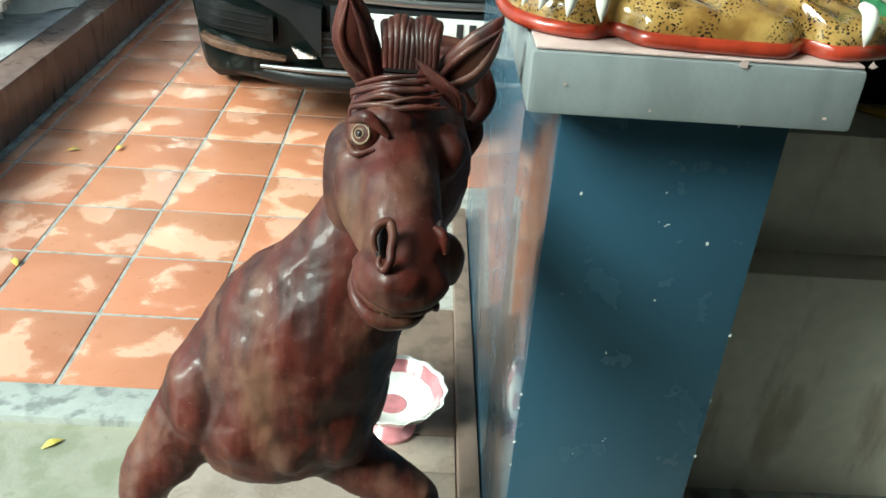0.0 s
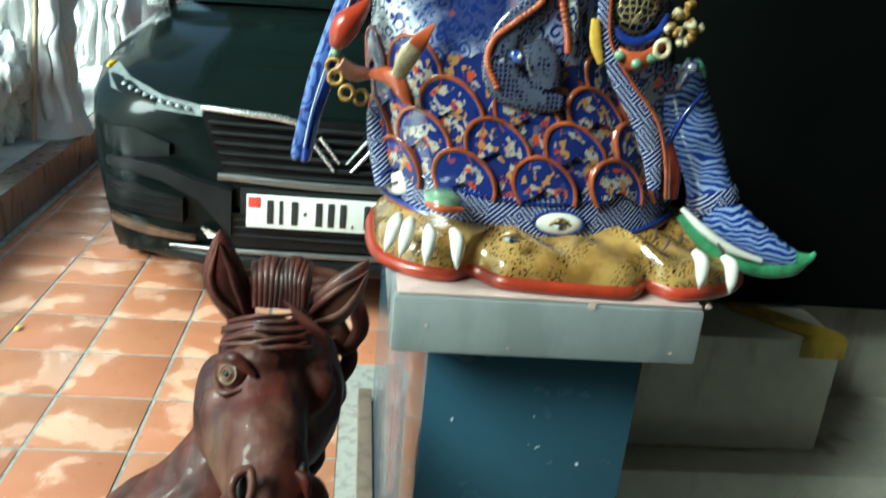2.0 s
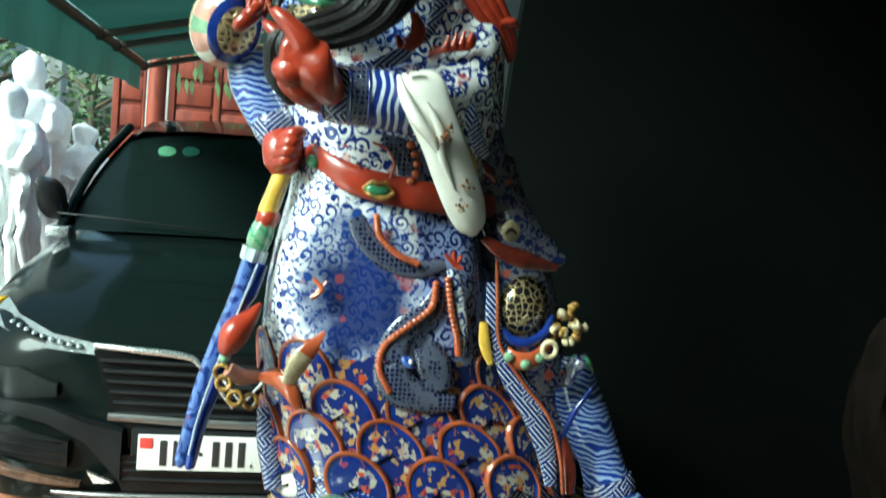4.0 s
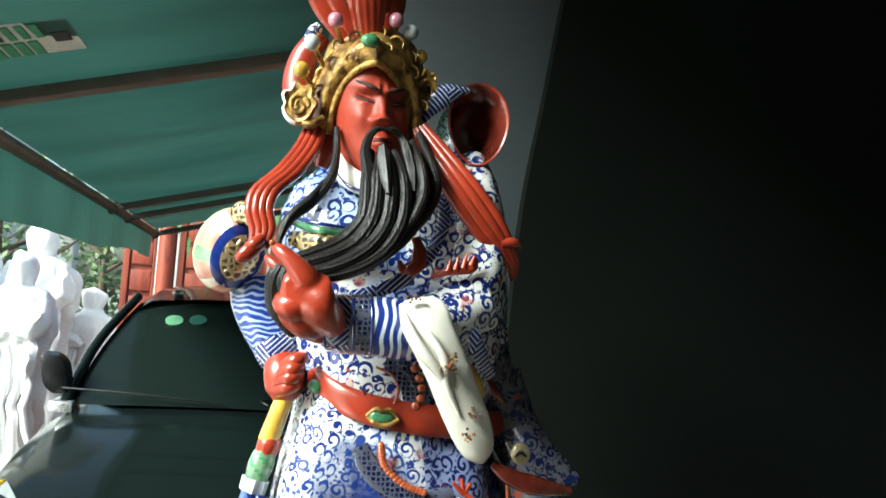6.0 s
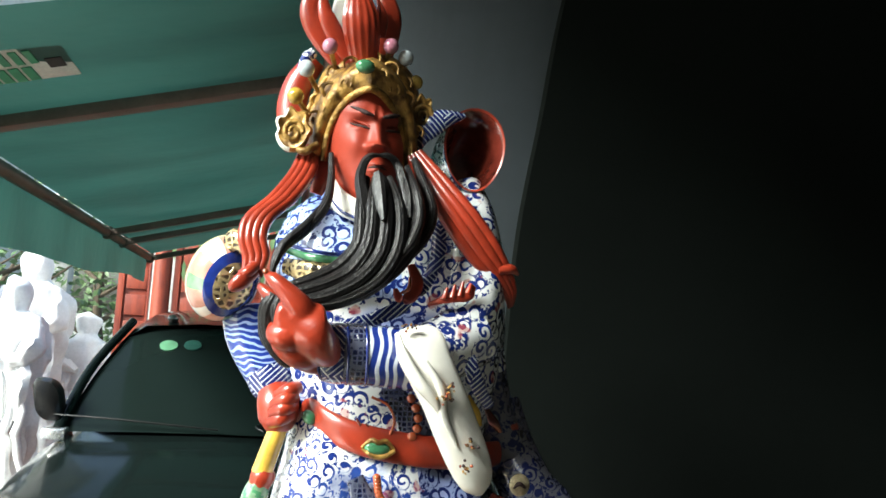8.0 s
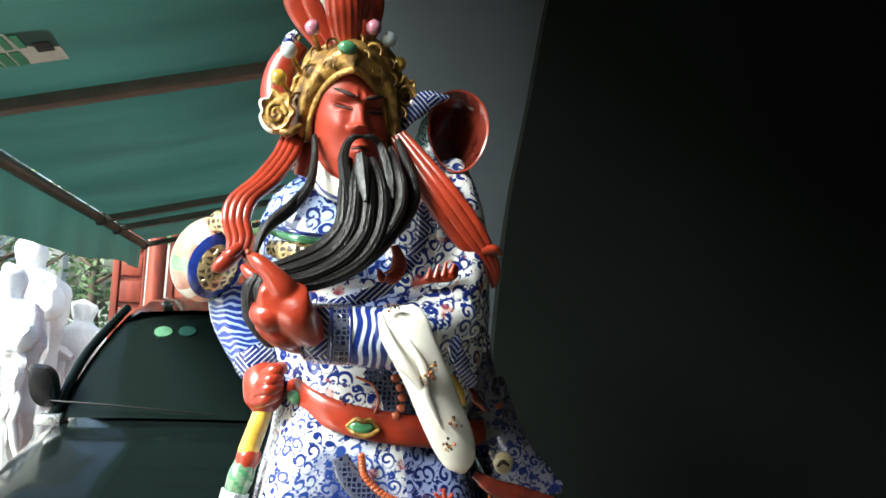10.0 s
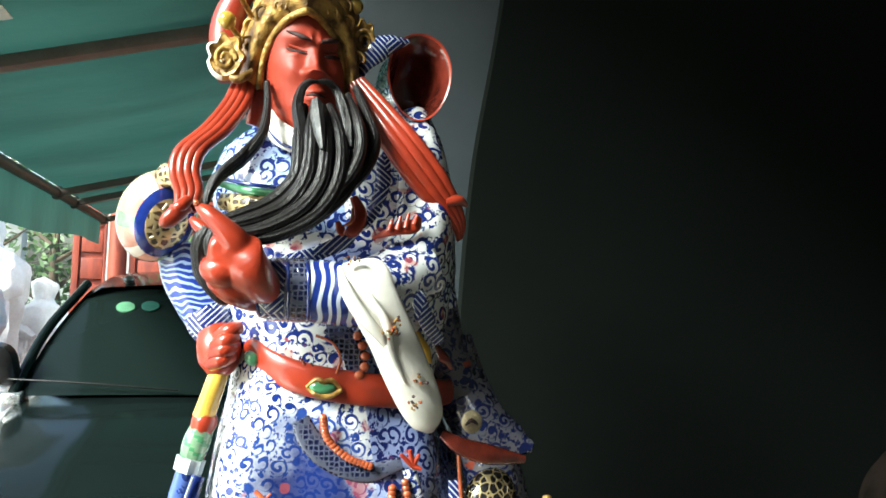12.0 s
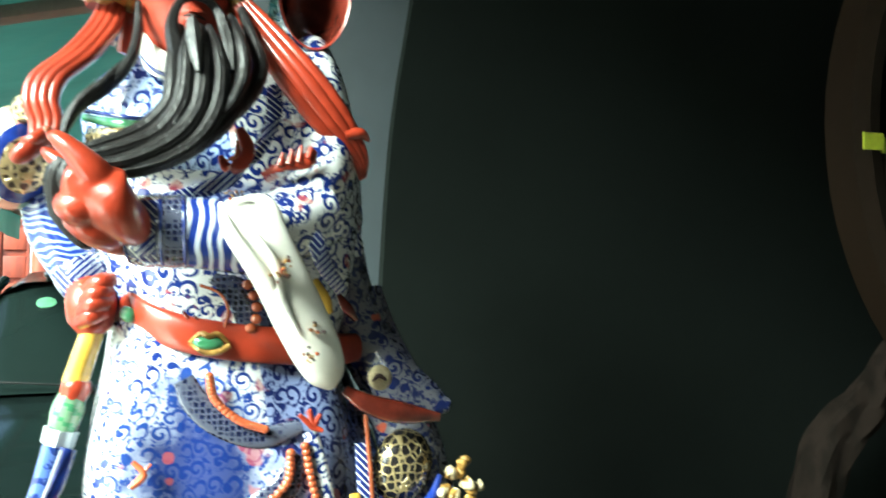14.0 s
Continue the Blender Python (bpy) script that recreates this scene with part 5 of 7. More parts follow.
for u, w, h in ((0.17, 0.020, 0.017), (0.53, 0.029, 0.014), (0.915, 0.011, 0.017)):
    c = skirt_point(u, hem_z(u) + 0.024, 0.001)
    st.ball(c, (w, 0.0045, h), WHITE_P, (0, 0, -50 + 100 * u if abs(u - 0.5) > 0.2 else 0), 18, 8)
    for q in (-1, 1):
        st.tube([c + Vector((-w * 0.45, -0.0035, -0.003)), c + Vector((0, -0.0046, q * 0.001)), c + Vector((w * 0.45, -0.0032, q * 0.005))], [0.0005, 0.0014, 0.0005], BROW, 6, 4)
    st.tube([c + Vector((w * 1.06 * math.cos(a), -0.0008, h * 1.08 * math.sin(a))) for a in np.linspace(0, 2 * math.pi, 17)], [0.0018] * 17, COBALT_GLAZE, 6, 1)
# fret border that runs down the front edge of the overskirt, a red line beside it
st.tube([(0.4511, 1.0200, 1.4037), (0.4582, 1.0150, 1.3466), (0.4809, 1.0120, 1.2993), (0.5123, 1.0100, 1.2579), (0.5331, 1.0080, 1.2116), (0.5416, 1.0040, 1.1719)], [0.0078, 0.0096, 0.0120, 0.0144, 0.0120, 0.0072], FRET, 14, 8, 0.35, (1, 0, 0.3))
st.tube([(0.4534, 1.0200, 1.4295), (0.4569, 1.0140, 1.3856), (0.4637, 1.0080, 1.3353), (0.4925, 1.0040, 1.2953), (0.5293, 1.0020, 1.2543), (0.5475, 1.0000, 1.2081), (0.5552, 0.9980, 1.1642)], [0.0024] * 7, RIM_GLAZE, 8, 8)
st.tube([(0.4424, 1.0100, 1.3595), (0.4461, 1.0080, 1.3342), (0.4551, 1.0080, 1.3119)], [0.0048, 0.0066, 0.0036], YELLOW_GLAZE, 10, 6, 0.3, (1, 0, 0.2))
st.tube([(0.5556, 1.0200, 1.2294), (0.5641, 1.0100, 1.1913), (0.5663, 1.0050, 1.1618)], [0.0036, 0.0084, 0.0060], LINING_GLAZE, 12, 7, 0.6, (1, 0, 0))
# dragon over the skirt: fish-scale coils edged with an orange spine, a claw and a hanging band
st.tube([(0.2894, 1.0160, 1.4654), (0.3002, 1.0160, 1.4451), (0.3235, 1.0160, 1.4255), (0.3591, 1.0160, 1.4128), (0.3932, 1.0160, 1.4218)], [0.0090, 0.0120, 0.0126, 0.0108, 0.0066], NET_BLUE, 16, 8, 0.30, (0, 0, 1))
st.tube([(0.3909, 1.0080, 1.3975), (0.3780, 1.0080, 1.3681), (0.3518, 1.0080, 1.3442), (0.3419, 1.0080, 1.3148), (0.3492, 1.0080, 1.2831), (0.3847, 1.0080, 1.2667), (0.4176, 1.0080, 1.2638)], [0.0084, 0.0132, 0.0156, 0.0192, 0.0216, 0.0156, 0.0084], NET_BLUE, 16, 8, 0.30, (0, 0, 1))
st.tube([(0.3786, 1.0080, 1.3299), (0.3907, 1.0080, 1.3049), (0.3997, 1.0080, 1.2793)], [0.0144, 0.0192, 0.0132], NET_BLUE, 16, 8, 0.30, (0, 0, 1))
st.tube([(0.4002, 1.0100, 1.4168), (0.4101, 1.0100, 1.3828), (0.4173, 1.0100, 1.3514), (0.4180, 1.0100, 1.3203)], [0.0066, 0.0078, 0.0072, 0.0048], SCROLL_FINE, 12, 8, 0.4, (1, 0, 0))
for spine in ([(0.3111, 1.0040, 1.4680), (0.3165, 1.0040, 1.4474), (0.3372, 1.0040, 1.4291), (0.3597, 1.0040, 1.4205)],
              [(0.3826, 0.9980, 1.4001), (0.3796, 0.9980, 1.3730), (0.3543, 0.9980, 1.3494), (0.3314, 0.9980, 1.3277), (0.3280, 0.9980, 1.3022), (0.3409, 0.9980, 1.2774)],
              [(0.3956, 1.0000, 1.4052), (0.4029, 1.0000, 1.3712), (0.4125, 1.0000, 1.3401), (0.4157, 1.0000, 1.3224)]):
    for p in smooth(spine, 6):
        st.ball(Vector(p) + Vector((0, 0.005, 0)), (0.0046, 0.004, 0.0040), ORANGE_GLAZE, seg=8, rows=5)
st.ball((0.3594, 0.9960, 1.3122), (0.010, 0.004, 0.006), BLUE_WASH, (0, 30, 0), 14, 8)
st.ball((0.3607, 0.9930, 1.3136), (0.003, 0.003, 0.003), WHITE_P, seg=8, rows=5)
for tip in ((0.3889, 1.0000, 1.4337), (0.3979, 1.0000, 1.4382), (0.4078, 1.0000, 1.4341), (0.4106, 1.0000, 1.4188)):
    st.tube([(0.4023, 1.0040, 1.4220), tip], [0.0036, 0.0018], RED_GLAZE, 8, 4)
# red sprig and flame-shaped flap beside the knee
st.tube([(0.2495, 1.0200, 1.3944), (0.2594, 1.0160, 1.3833), (0.2480, 1.0180, 1.3729), (0.2647, 1.0160, 1.3930)], [0.0024, 0.0030, 0.0024, 0.0012], ORANGE_GLAZE, 8, 5)
st.tube([(0.2657, 1.0120, 1.3377), (0.2529, 1.0100, 1.3203), (0.2398, 1.0120, 1.3001), (0.2316, 1.0180, 1.2772)], [0.0018, 0.0084, 0.0120, 0.0084], lambda i, j: ORANGE_GLAZE if i < 0.45 else CREAM_GILT, 14, 7, 0.3, (0.7, 0, 0.5))
st.tube([(0.1979, 1.0600, 1.2715), (0.2182, 1.0350, 1.2755), (0.2342, 1.0220, 1.2667), (0.2449, 1.0200, 1.2471)], [0.0048, 0.0096, 0.0102, 0.0042], ORANGE_GLAZE, 14, 7, 0.5, (0, 0, 1))
st.tube([(0.2078, 1.0900, 1.2269), (0.2157, 1.0800, 1.1886), (0.2272, 1.0700, 1.1365)], [0.0084, 0.0132, 0.0120], FRET, 14, 7, 0.7)
# body above the belt
TORSO = [(1.50, 0.226, 0.446, 1.036, 1.21), (1.57, 0.208, 0.462, 1.032, 1.22), (1.62, 0.200, 0.466, 1.032, 1.225), (1.67, 0.192, 0.462, 1.038, 1.22), (1.71, 0.186, 0.456, 1.050, 1.205), (1.745, 0.200, 0.440, 1.066, 1.18), (1.775, 0.235, 0.395, 1.080, 1.16), (1.795, 0.27, 0.34, 1.09, 1.15)]
tz = np.linspace(1.50, 1.795, 30)
st.grid([robe_ring(z, *[float(np.interp(z, [t[0] for t in TORSO], [t[k] for t in TORSO])) for k in (1, 2, 3, 4)], fold=0.01, waves=9) for z in tz],
        lambda i, j: SCROLL_CHEST if 0.50 < i < 0.9 and 0.5 < j < 0.74 else SCROLL)
# belt, slanting down to the front, with two jewels
st.tube([(0.2250, 1.1300, 1.5559), (0.2332, 1.0850, 1.5347), (0.2534, 1.0500, 1.5175), (0.2829, 1.0300, 1.5061), (0.3216, 1.0220, 1.4985), (0.3708, 1.0240, 1.4933), (0.4268, 1.0500, 1.4880), (0.4633, 1.0900, 1.4871)], [0.0126, 0.0144, 0.0156, 0.0162, 0.0168, 0.0168, 0.0156, 0.0132], RED_GLAZE, 20, 8, 0.36, (0, 0, 1))
st.ball((0.3096, 1.0110, 1.4972), (0.0138, 0.006, 0.0072), GREEN_GLAZE, (0, 6, 0), 16, 8)
for q in (-1, 1):
    st.tube([(0.2938, 1.0120, 1.4975), (0.3028, 1.0090, 1.5053), (0.3100, 1.0080, 1.5029), (0.3182, 1.0090, 1.5048), (0.3276, 1.0120, 1.4961)] if q < 0 else [(0.2939, 1.0120, 1.4964), (0.3059, 1.0090, 1.4893), (0.3176, 1.0090, 1.4898), (0.3277, 1.0120, 1.4950)], [0.0016, 0.0026, 0.0030, 0.0026, 0.0014][:5 if q < 0 else 4], GILT, 8, 6)
st.ball((0.2395, 1.0550, 1.5204), (0.0090, 0.007, 0.0072), GREEN_GLAZE, (0, 40, -35), 14, 8)
# fish-scale cloud with an orange fringe above the belt
st.tube([(0.3124, 1.0320, 1.5549), (0.3274, 1.0260, 1.5473), (0.3406, 1.0240, 1.5304), (0.3416, 1.0220, 1.5129)], [0.0072, 0.0120, 0.0132, 0.0084], NET_BLUE, 14, 7, 0.22, (1, 0, 0))
st.tube([(0.3012, 1.0240, 1.5478), (0.3180, 1.0200, 1.5409), (0.3261, 1.0180, 1.5262), (0.3231, 1.0180, 1.5108)], [0.0015] * 4, ORANGE_GLAZE, 8, 6)
for p in ((0.3425, 1.0180, 1.5489), (0.3479, 1.0170, 1.5392), (0.3511, 1.0170, 1.5288), (0.3507, 1.0170, 1.5181), (0.3459, 1.0170, 1.5097)):
    st.ball(p, (0.0054, 0.004, 0.0048), ORANGE_GLAZE, seg=10, rows=6)
for k, p in enumerate(((0.2871, 1.0260, 1.5245), (0.2973, 1.0240, 1.5205), (0.3083, 1.0220, 1.5154))):
    st.tube([p, Vector(p) + Vector((0.005, -0.001, -0.008)), Vector(p) + Vector((-0.002, -0.001, -0.014))], [0.001, 0.002, 0.001], LINING_GLAZE, 7, 4)
# gilt star net and green edge under the breast cloth, white collar
st.tube([(0.2005, 1.0600, 1.6805), (0.2245, 1.0300, 1.6736), (0.2537, 1.0180, 1.6718), (0.2891, 1.0160, 1.6745)], [0.0084, 0.0120, 0.0120, 0.0084], STAR_NET, 14, 8, 0.4, (0, 0, 1))
st.tube([(0.1959, 1.0660, 1.6992), (0.2233, 1.0340, 1.6900), (0.2527, 1.0220, 1.6875), (0.2823, 1.0180, 1.6879)], [0.0036, 0.0042, 0.0042, 0.0030], GREEN_GLAZE, 10, 8, 0.6, (0, 0, 1))
st.tube([(0.1910, 1.0700, 1.7066), (0.2227, 1.0360, 1.6973), (0.2524, 1.0260, 1.6943), (0.2789, 1.0200, 1.6956)], [0.0021] * 4, COBALT_GLAZE, 8, 8)
st.tube([(0.2429, 1.0850, 1.7824), (0.2508, 1.0600, 1.7589), (0.2677, 1.0400, 1.7454), (0.2869, 1.0300, 1.7381)], [0.0108, 0.0132, 0.0120, 0.0096], WHITE_P, 14, 8, 0.4, (0, 0, 1))
st.tube([(0.2453, 1.0620, 1.7587), (0.2572, 1.0450, 1.7426), (0.2768, 1.0300, 1.7340)], [0.0021] * 3, COBALT_GLAZE, 8, 8)
# overlapping lapel on the other breast: fret border and red curl
st.tube([(0.3645, 1.0450, 1.7375), (0.3627, 1.0300, 1.7047), (0.3531, 1.0180, 1.6786), (0.3353, 1.0100, 1.6528), (0.3035, 1.0080, 1.6326), (0.2633, 1.0120, 1.6209)], [0.0072, 0.0084, 0.0090, 0.0090, 0.0072, 0.0048], FRET, 12, 8, 0.3, (0.6, 0, 0.6))
st.tube([(0.3311, 1.0120, 1.6886), (0.3378, 1.0080, 1.6709), (0.3323, 1.0040, 1.6555), (0.3205, 1.0040, 1.6528), (0.3153, 1.0060, 1.6619)], [0.0042, 0.0072, 0.0072, 0.0054, 0.0024], RED_GLAZE, 12, 7, 0.5, (1, 0, 0))
st.tube([(0.3293, 1.0020, 1.6760), (0.3286, 0.9990, 1.6628), (0.3206, 0.9990, 1.6574)], [0.0012, 0.0024, 0.0012], ORANGE_GLAZE, 8, 6)
# arm across the chest: shoulder, upper arm, forearm
st.tube([(0.4043, 1.1150, 1.7862), (0.4106, 1.0850, 1.7459), (0.4133, 1.0650, 1.6985), (0.4080, 1.0450, 1.6496), (0.3881, 1.0300, 1.6142)], [0.0270, 0.0312, 0.0348, 0.0372, 0.0312], SCROLL, 28, 8, 0.9, None, 4, 0.03)
st.tube([(0.4077, 1.0350, 1.6215), (0.3675, 1.0150, 1.6000), (0.3326, 1.0000, 1.5878)], [0.0372, 0.0348, 0.0312], SCROLL, 28, 8, 0.9, None, 5, 0.02)
# red bat on the sleeve
st.tube([(0.3520, 1.0100, 1.6481), (0.3727, 1.0000, 1.6567), (0.3914, 0.9980, 1.6617), (0.3980, 1.0000, 1.6706)], [0.0018, 0.0054, 0.0072, 0.0030], RED_GLAZE, 12, 6, 0.4, (0, 0, 1))
for a, b in (((0.3663, 0.9980, 1.6550), (0.3691, 0.9980, 1.6671)), ((0.3743, 0.9960, 1.6567), (0.3769, 0.9960, 1.6706)), ((0.3826, 0.9960, 1.6591), (0.3852, 0.9960, 1.6743)), ((0.3909, 0.9960, 1.6628), (0.3939, 0.9960, 1.6731))):
    st.tube([a, b], [0.0036, 0.0015], RED_GLAZE, 8, 4)
# wave-painted cuff, its navy edge, scale band and fret border
st.tube([(0.3406, 0.9950, 1.5886), (0.3096, 0.9850, 1.5917), (0.2833, 0.9820, 1.5925)], [0.0312, 0.0312, 0.0300], WAVES_ACROSS, 28, 8, 0.9)
st.tube([(0.2873, 0.9820, 1.5927), (0.2776, 0.9820, 1.5927), (0.2668, 0.9830, 1.5925)], [0.0306, 0.0312, 0.0300], NET_BLUE, 28, 5, 0.9)
st.tube([(0.2691, 0.9830, 1.5927), (0.2590, 0.9840, 1.5925), (0.2454, 0.9860, 1.5933)], [0.0300, 0.0306, 0.0282], FRET, 28, 6, 0.9)
for a, b, r in (((0.2884, 0.9820, 1.5928), (0.2850, 0.9820, 1.5926), 53), ((0.2702, 0.9830, 1.5927), (0.2668, 0.9830, 1.5925), 53), ((0.2476, 0.9850, 1.5934), (0.2443, 0.9860, 1.5932), 49)):
    st.tube([a, Vector(a).lerp(Vector(b), 0.5), b], [r * 0.00058, r * 0.0006, r * 0.00058], COBALT_GLAZE, 28, 3, 0.9)
# hand that holds the beard: back of the hand, pointing finger, second finger, curled fingers
fist = Shape()
fist.tube([(0.2555, 0.9880, 1.5961), (0.2381, 0.9680, 1.6024), (0.2222, 0.9540, 1.6159), (0.2117, 0.9520, 1.6304), (0.2074, 0.9580, 1.6378)], [0.0204, 0.0300, 0.0324, 0.0216, 0.0072], RED_GLAZE, 30, 8, 0.66, (1, 0, -0.7))
fist.tube([(0.2459, 0.9850, 1.6001), (0.2333, 0.9580, 1.6155), (0.2187, 0.9430, 1.6341), (0.2041, 0.9420, 1.6492), (0.1921, 0.9460, 1.6592), (0.1829, 0.9540, 1.6658)], [0.0060, 0.0144, 0.0132, 0.0096, 0.0072, 0.0030], RED_GLAZE, 16, 7)
fist.tube([(0.2177, 0.9600, 1.6265), (0.1987, 0.9600, 1.6388), (0.1860, 0.9640, 1.6473), (0.1777, 0.9700, 1.6545)], [0.0090, 0.0078, 0.0066, 0.0036], RED_GLAZE, 12, 7)
fist.ball((0.2170, 0.9450, 1.6232), (0.0144, 0.012, 0.0132), RED_GLAZE, (0, 40, 0), 16, 10)
fist.tube([(0.2277, 0.9620, 1.6052), (0.2100, 0.9500, 1.6065), (0.1991, 0.9520, 1.6089), (0.1974, 0.9620, 1.6168)], [0.0120, 0.0144, 0.0114, 0.0072], RED_GLAZE, 14, 7)
fist.tube([(0.2379, 0.9750, 1.5888), (0.2207, 0.9620, 1.5916), (0.2054, 0.9600, 1.5983), (0.1995, 0.9660, 1.6043)], [0.0144, 0.0156, 0.0114, 0.0066], RED_GLAZE, 14, 7)
fist.tube([(0.2463, 0.9800, 1.5790), (0.2335, 0.9720, 1.5809), (0.2185, 0.9680, 1.5868), (0.2091, 0.9720, 1.5948)], [0.0084, 0.0096, 0.0084, 0.0048], RED_GLAZE, 14, 7)
fused(st, fist, 0.0016, 4, RED_GLAZE)
st.ball((0.1834, 0.9480, 1.6667), (0.0036, 0.003, 0.0030), RIM_GLAZE, (0, 40, 0), 10, 6)
# long white inner sleeve hanging from the wrist, folded, sprigs painted on it
st.tube([(0.3224, 0.9750, 1.6181), (0.3349, 0.9620, 1.6096), (0.3469, 0.9550, 1.5855), (0.3644, 0.9580, 1.5558), (0.3823, 0.9660, 1.5223), (0.3999, 0.9750, 1.4909), (0.4107, 0.9820, 1.4697), (0.4153, 0.9880, 1.4585)], [0.0084, 0.0240, 0.0240, 0.0228, 0.0228, 0.0216, 0.0162, 0.0048], WHITE_P, 30, 9, 0.40, (1, 0, 0.35), 3, 0.07, 0.03)
st.tube([(0.3154, 0.9650, 1.6155), (0.3202, 0.9480, 1.5953), (0.3344, 0.9430, 1.5735), (0.3518, 0.9450, 1.5557), (0.3633, 0.9520, 1.5397)], [0.0036, 0.0072, 0.0084, 0.0066, 0.0024], WHITE_P, 12, 8, 0.7)
st.tube([(0.3426, 0.9400, 1.5916), (0.3591, 0.9430, 1.5651), (0.3651, 0.9500, 1.5400), (0.3815, 0.9580, 1.5095)], [0.0018, 0.0048, 0.0048, 0.0018], WHITE_P, 12, 8, 0.7)
prng = random.Random(12)
for c in ((0.3240, 0.9500, 1.6231), (0.3629, 0.9360, 1.5561), (0.3916, 0.9560, 1.4904), (0.3969, 0.9560, 1.5132), (0.3676, 0.9380, 1.5660)):
    for a in range(11):
        b, d = prng.uniform(0, 6.28), prng.uniform(0.001, 0.0085)
        st.ball((c[0] + d * math.cos(b), c[1], c[2] + 0.8 * d * math.sin(b)), (prng.uniform(0.001, 0.0022), 0.0035, prng.uniform(0.0008, 0.0018)), (GILT, BROW, RIM_GLAZE)[a % 3], seg=7, rows=4)
# outer robe falling behind, shade painted into its lower part, and the hanging dark sleeve with its red lining
st.tube([(0.4295, 1.1000, 1.6416), (0.4372, 1.1000, 1.5891), (0.4489, 1.1000, 1.5372), (0.4690, 1.1000, 1.4924), (0.4925, 1.1000, 1.4477)], [0.0252, 0.0252, 0.0264, 0.0300, 0.0300], lambda i, j: SCROLL if i < 0.3 else SCROLL_SHADE, 26, 8, 0.8, (1, 0, 0.3), 5, 0.05)
st.tube([(0.4610, 1.1100, 1.5438), (0.4750, 1.1000, 1.4913), (0.4951, 1.0800, 1.4537), (0.5298, 1.0700, 1.4338), (0.5482, 1.0600, 1.4296)], [0.0240, 0.0288, 0.0276, 0.0180, 0.0060], SCROLL_SHADE, 24, 8, 0.7, (1, 0, 0.6), 5, 0.05)
st.tube([(0.4283, 0.9950, 1.4559), (0.4492, 0.9920, 1.4432), (0.4800, 0.9950, 1.4343), (0.5217, 1.0100, 1.4265)], [0.0048, 0.0090, 0.0102, 0.0042], LINING_GLAZE, 14, 8, 0.5, (0, 0, 1))
st.ball((0.4659, 1.0200, 1.4635), (0.0132, 0.006, 0.0120), CREAM_GILT, (0, 20, 20), 16, 8)
st.tube([(0.4576, 1.0120, 1.4609), (0.4629, 1.0100, 1.4665), (0.4704, 1.0120, 1.4620)], [0.0012, 0.0024, 0.0012], BROW, 7, 4)
st.tube([(0.4038, 1.0200, 1.5551), (0.4101, 1.0150, 1.5380), (0.4173, 1.0150, 1.5234)], [0.0024, 0.0066, 0.0030], YELLOW_GLAZE, 10, 6, 0.4, (1, 0, -0.4))
st.tube([(0.4271, 1.0350, 1.5427), (0.4351, 1.0300, 1.5285), (0.4455, 1.0350, 1.5162)], [0.0024, 0.0054, 0.0024], LINING_GLAZE, 10, 6, 0.4, (1, 0, -0.4))
st.tube([(0.3909, 1.0000, 1.6152), (0.4008, 1.0000, 1.5862), (0.4134, 1.0100, 1.5625), (0.4296, 1.0250, 1.5439)], [0.0060, 0.0078, 0.0078, 0.0060], FRET, 12, 7, 0.3, (1, 0, 0.4))
# far arm: shoulder guard, striped sleeve, fist on the sword
guard = []
for k in range(23):
    e = math.pi * k / 22 * 0.996 + 0.006
    guard.append([Vector((0.1345, 1.1050, 1.6635)) + Euler((radians(-72), radians(6), radians(28))).to_matrix() @ Vector((0.041 * math.sin(e) * math.cos(a), 0.050 * math.sin(e) * math.sin(a), 0.036 * math.cos(e) * -1)) for a in np.linspace(0, 2 * math.pi, 37)[:-1]])
GUARD = [WHITE_P, PALE_ROSE, PALE_GREEN, PALE_ROSE]


def guard_mat(i, j):
    i = 1 - i
    return STAR_NET if i > 0.83 else COBALT_GLAZE if i > 0.77 else WHITE_P if i > 0.74 else GUARD[int(j * 14) % 4] if i > 0.5 else CREAM_GILT


st.grid(guard, guard_mat)
st.tube([(0.1380, 1.0750, 1.6979), (0.1467, 1.0700, 1.7045), (0.1581, 1.0600, 1.6954)], [0.0084, 0.0132, 0.0084], STAR_NET, 14, 7, 0.6)
st.tube([(0.1617, 1.1250, 1.6320), (0.1682, 1.1200, 1.6033), (0.1816, 1.1100, 1.5757), (0.1978, 1.1000, 1.5501)], [0.0276, 0.0276, 0.0252, 0.0228], WAVES_UP, 26, 8)
st.tube([(0.1911, 1.1040, 1.5620), (0.1969, 1.1000, 1.5526), (0.2014, 1.0980, 1.5442)], [0.0246, 0.0252, 0.0234], FRET, 26, 4)
st.tube([(0.2032, 1.0900, 1.5450), (0.2064, 1.0800, 1.5294), (0.2067, 1.0760, 1.5115), (0.2058, 1.0760, 1.5011)], [0.0204, 0.0228, 0.0198, 0.0108], RED_GLAZE, 22, 8, 0.85, (1, 0, 0))
for k, p in enumerate(((0.2165, 1.0450, 1.5483), (0.2137, 1.0420, 1.5389), (0.2122, 1.0420, 1.5294), (0.2107, 1.0450, 1.5195))):
    p = Vector(p)
    st.tube([p + Vector((0.010, 0.006, 0.004)), p, p + Vector((-0.012, 0.010, -0.007))], [0.0065, 0.0085, 0.006], RED_GLAZE, 12, 6)
# scabbard: yellow grip, red ring, green and pale collars, long blue sheath in two halves, tassel
st.tube([(0.2087, 1.0750, 1.5053), (0.1945, 1.0750, 1.4568)], [0.0102, 0.0114], YELLOW_GLAZE, 16, 4)
st.tube([(0.1980, 1.0750, 1.4603), (0.1960, 1.0750, 1.4525), (0.1929, 1.0750, 1.4434)], [0.0114, 0.0132, 0.0114], RED_GLAZE, 16, 4)
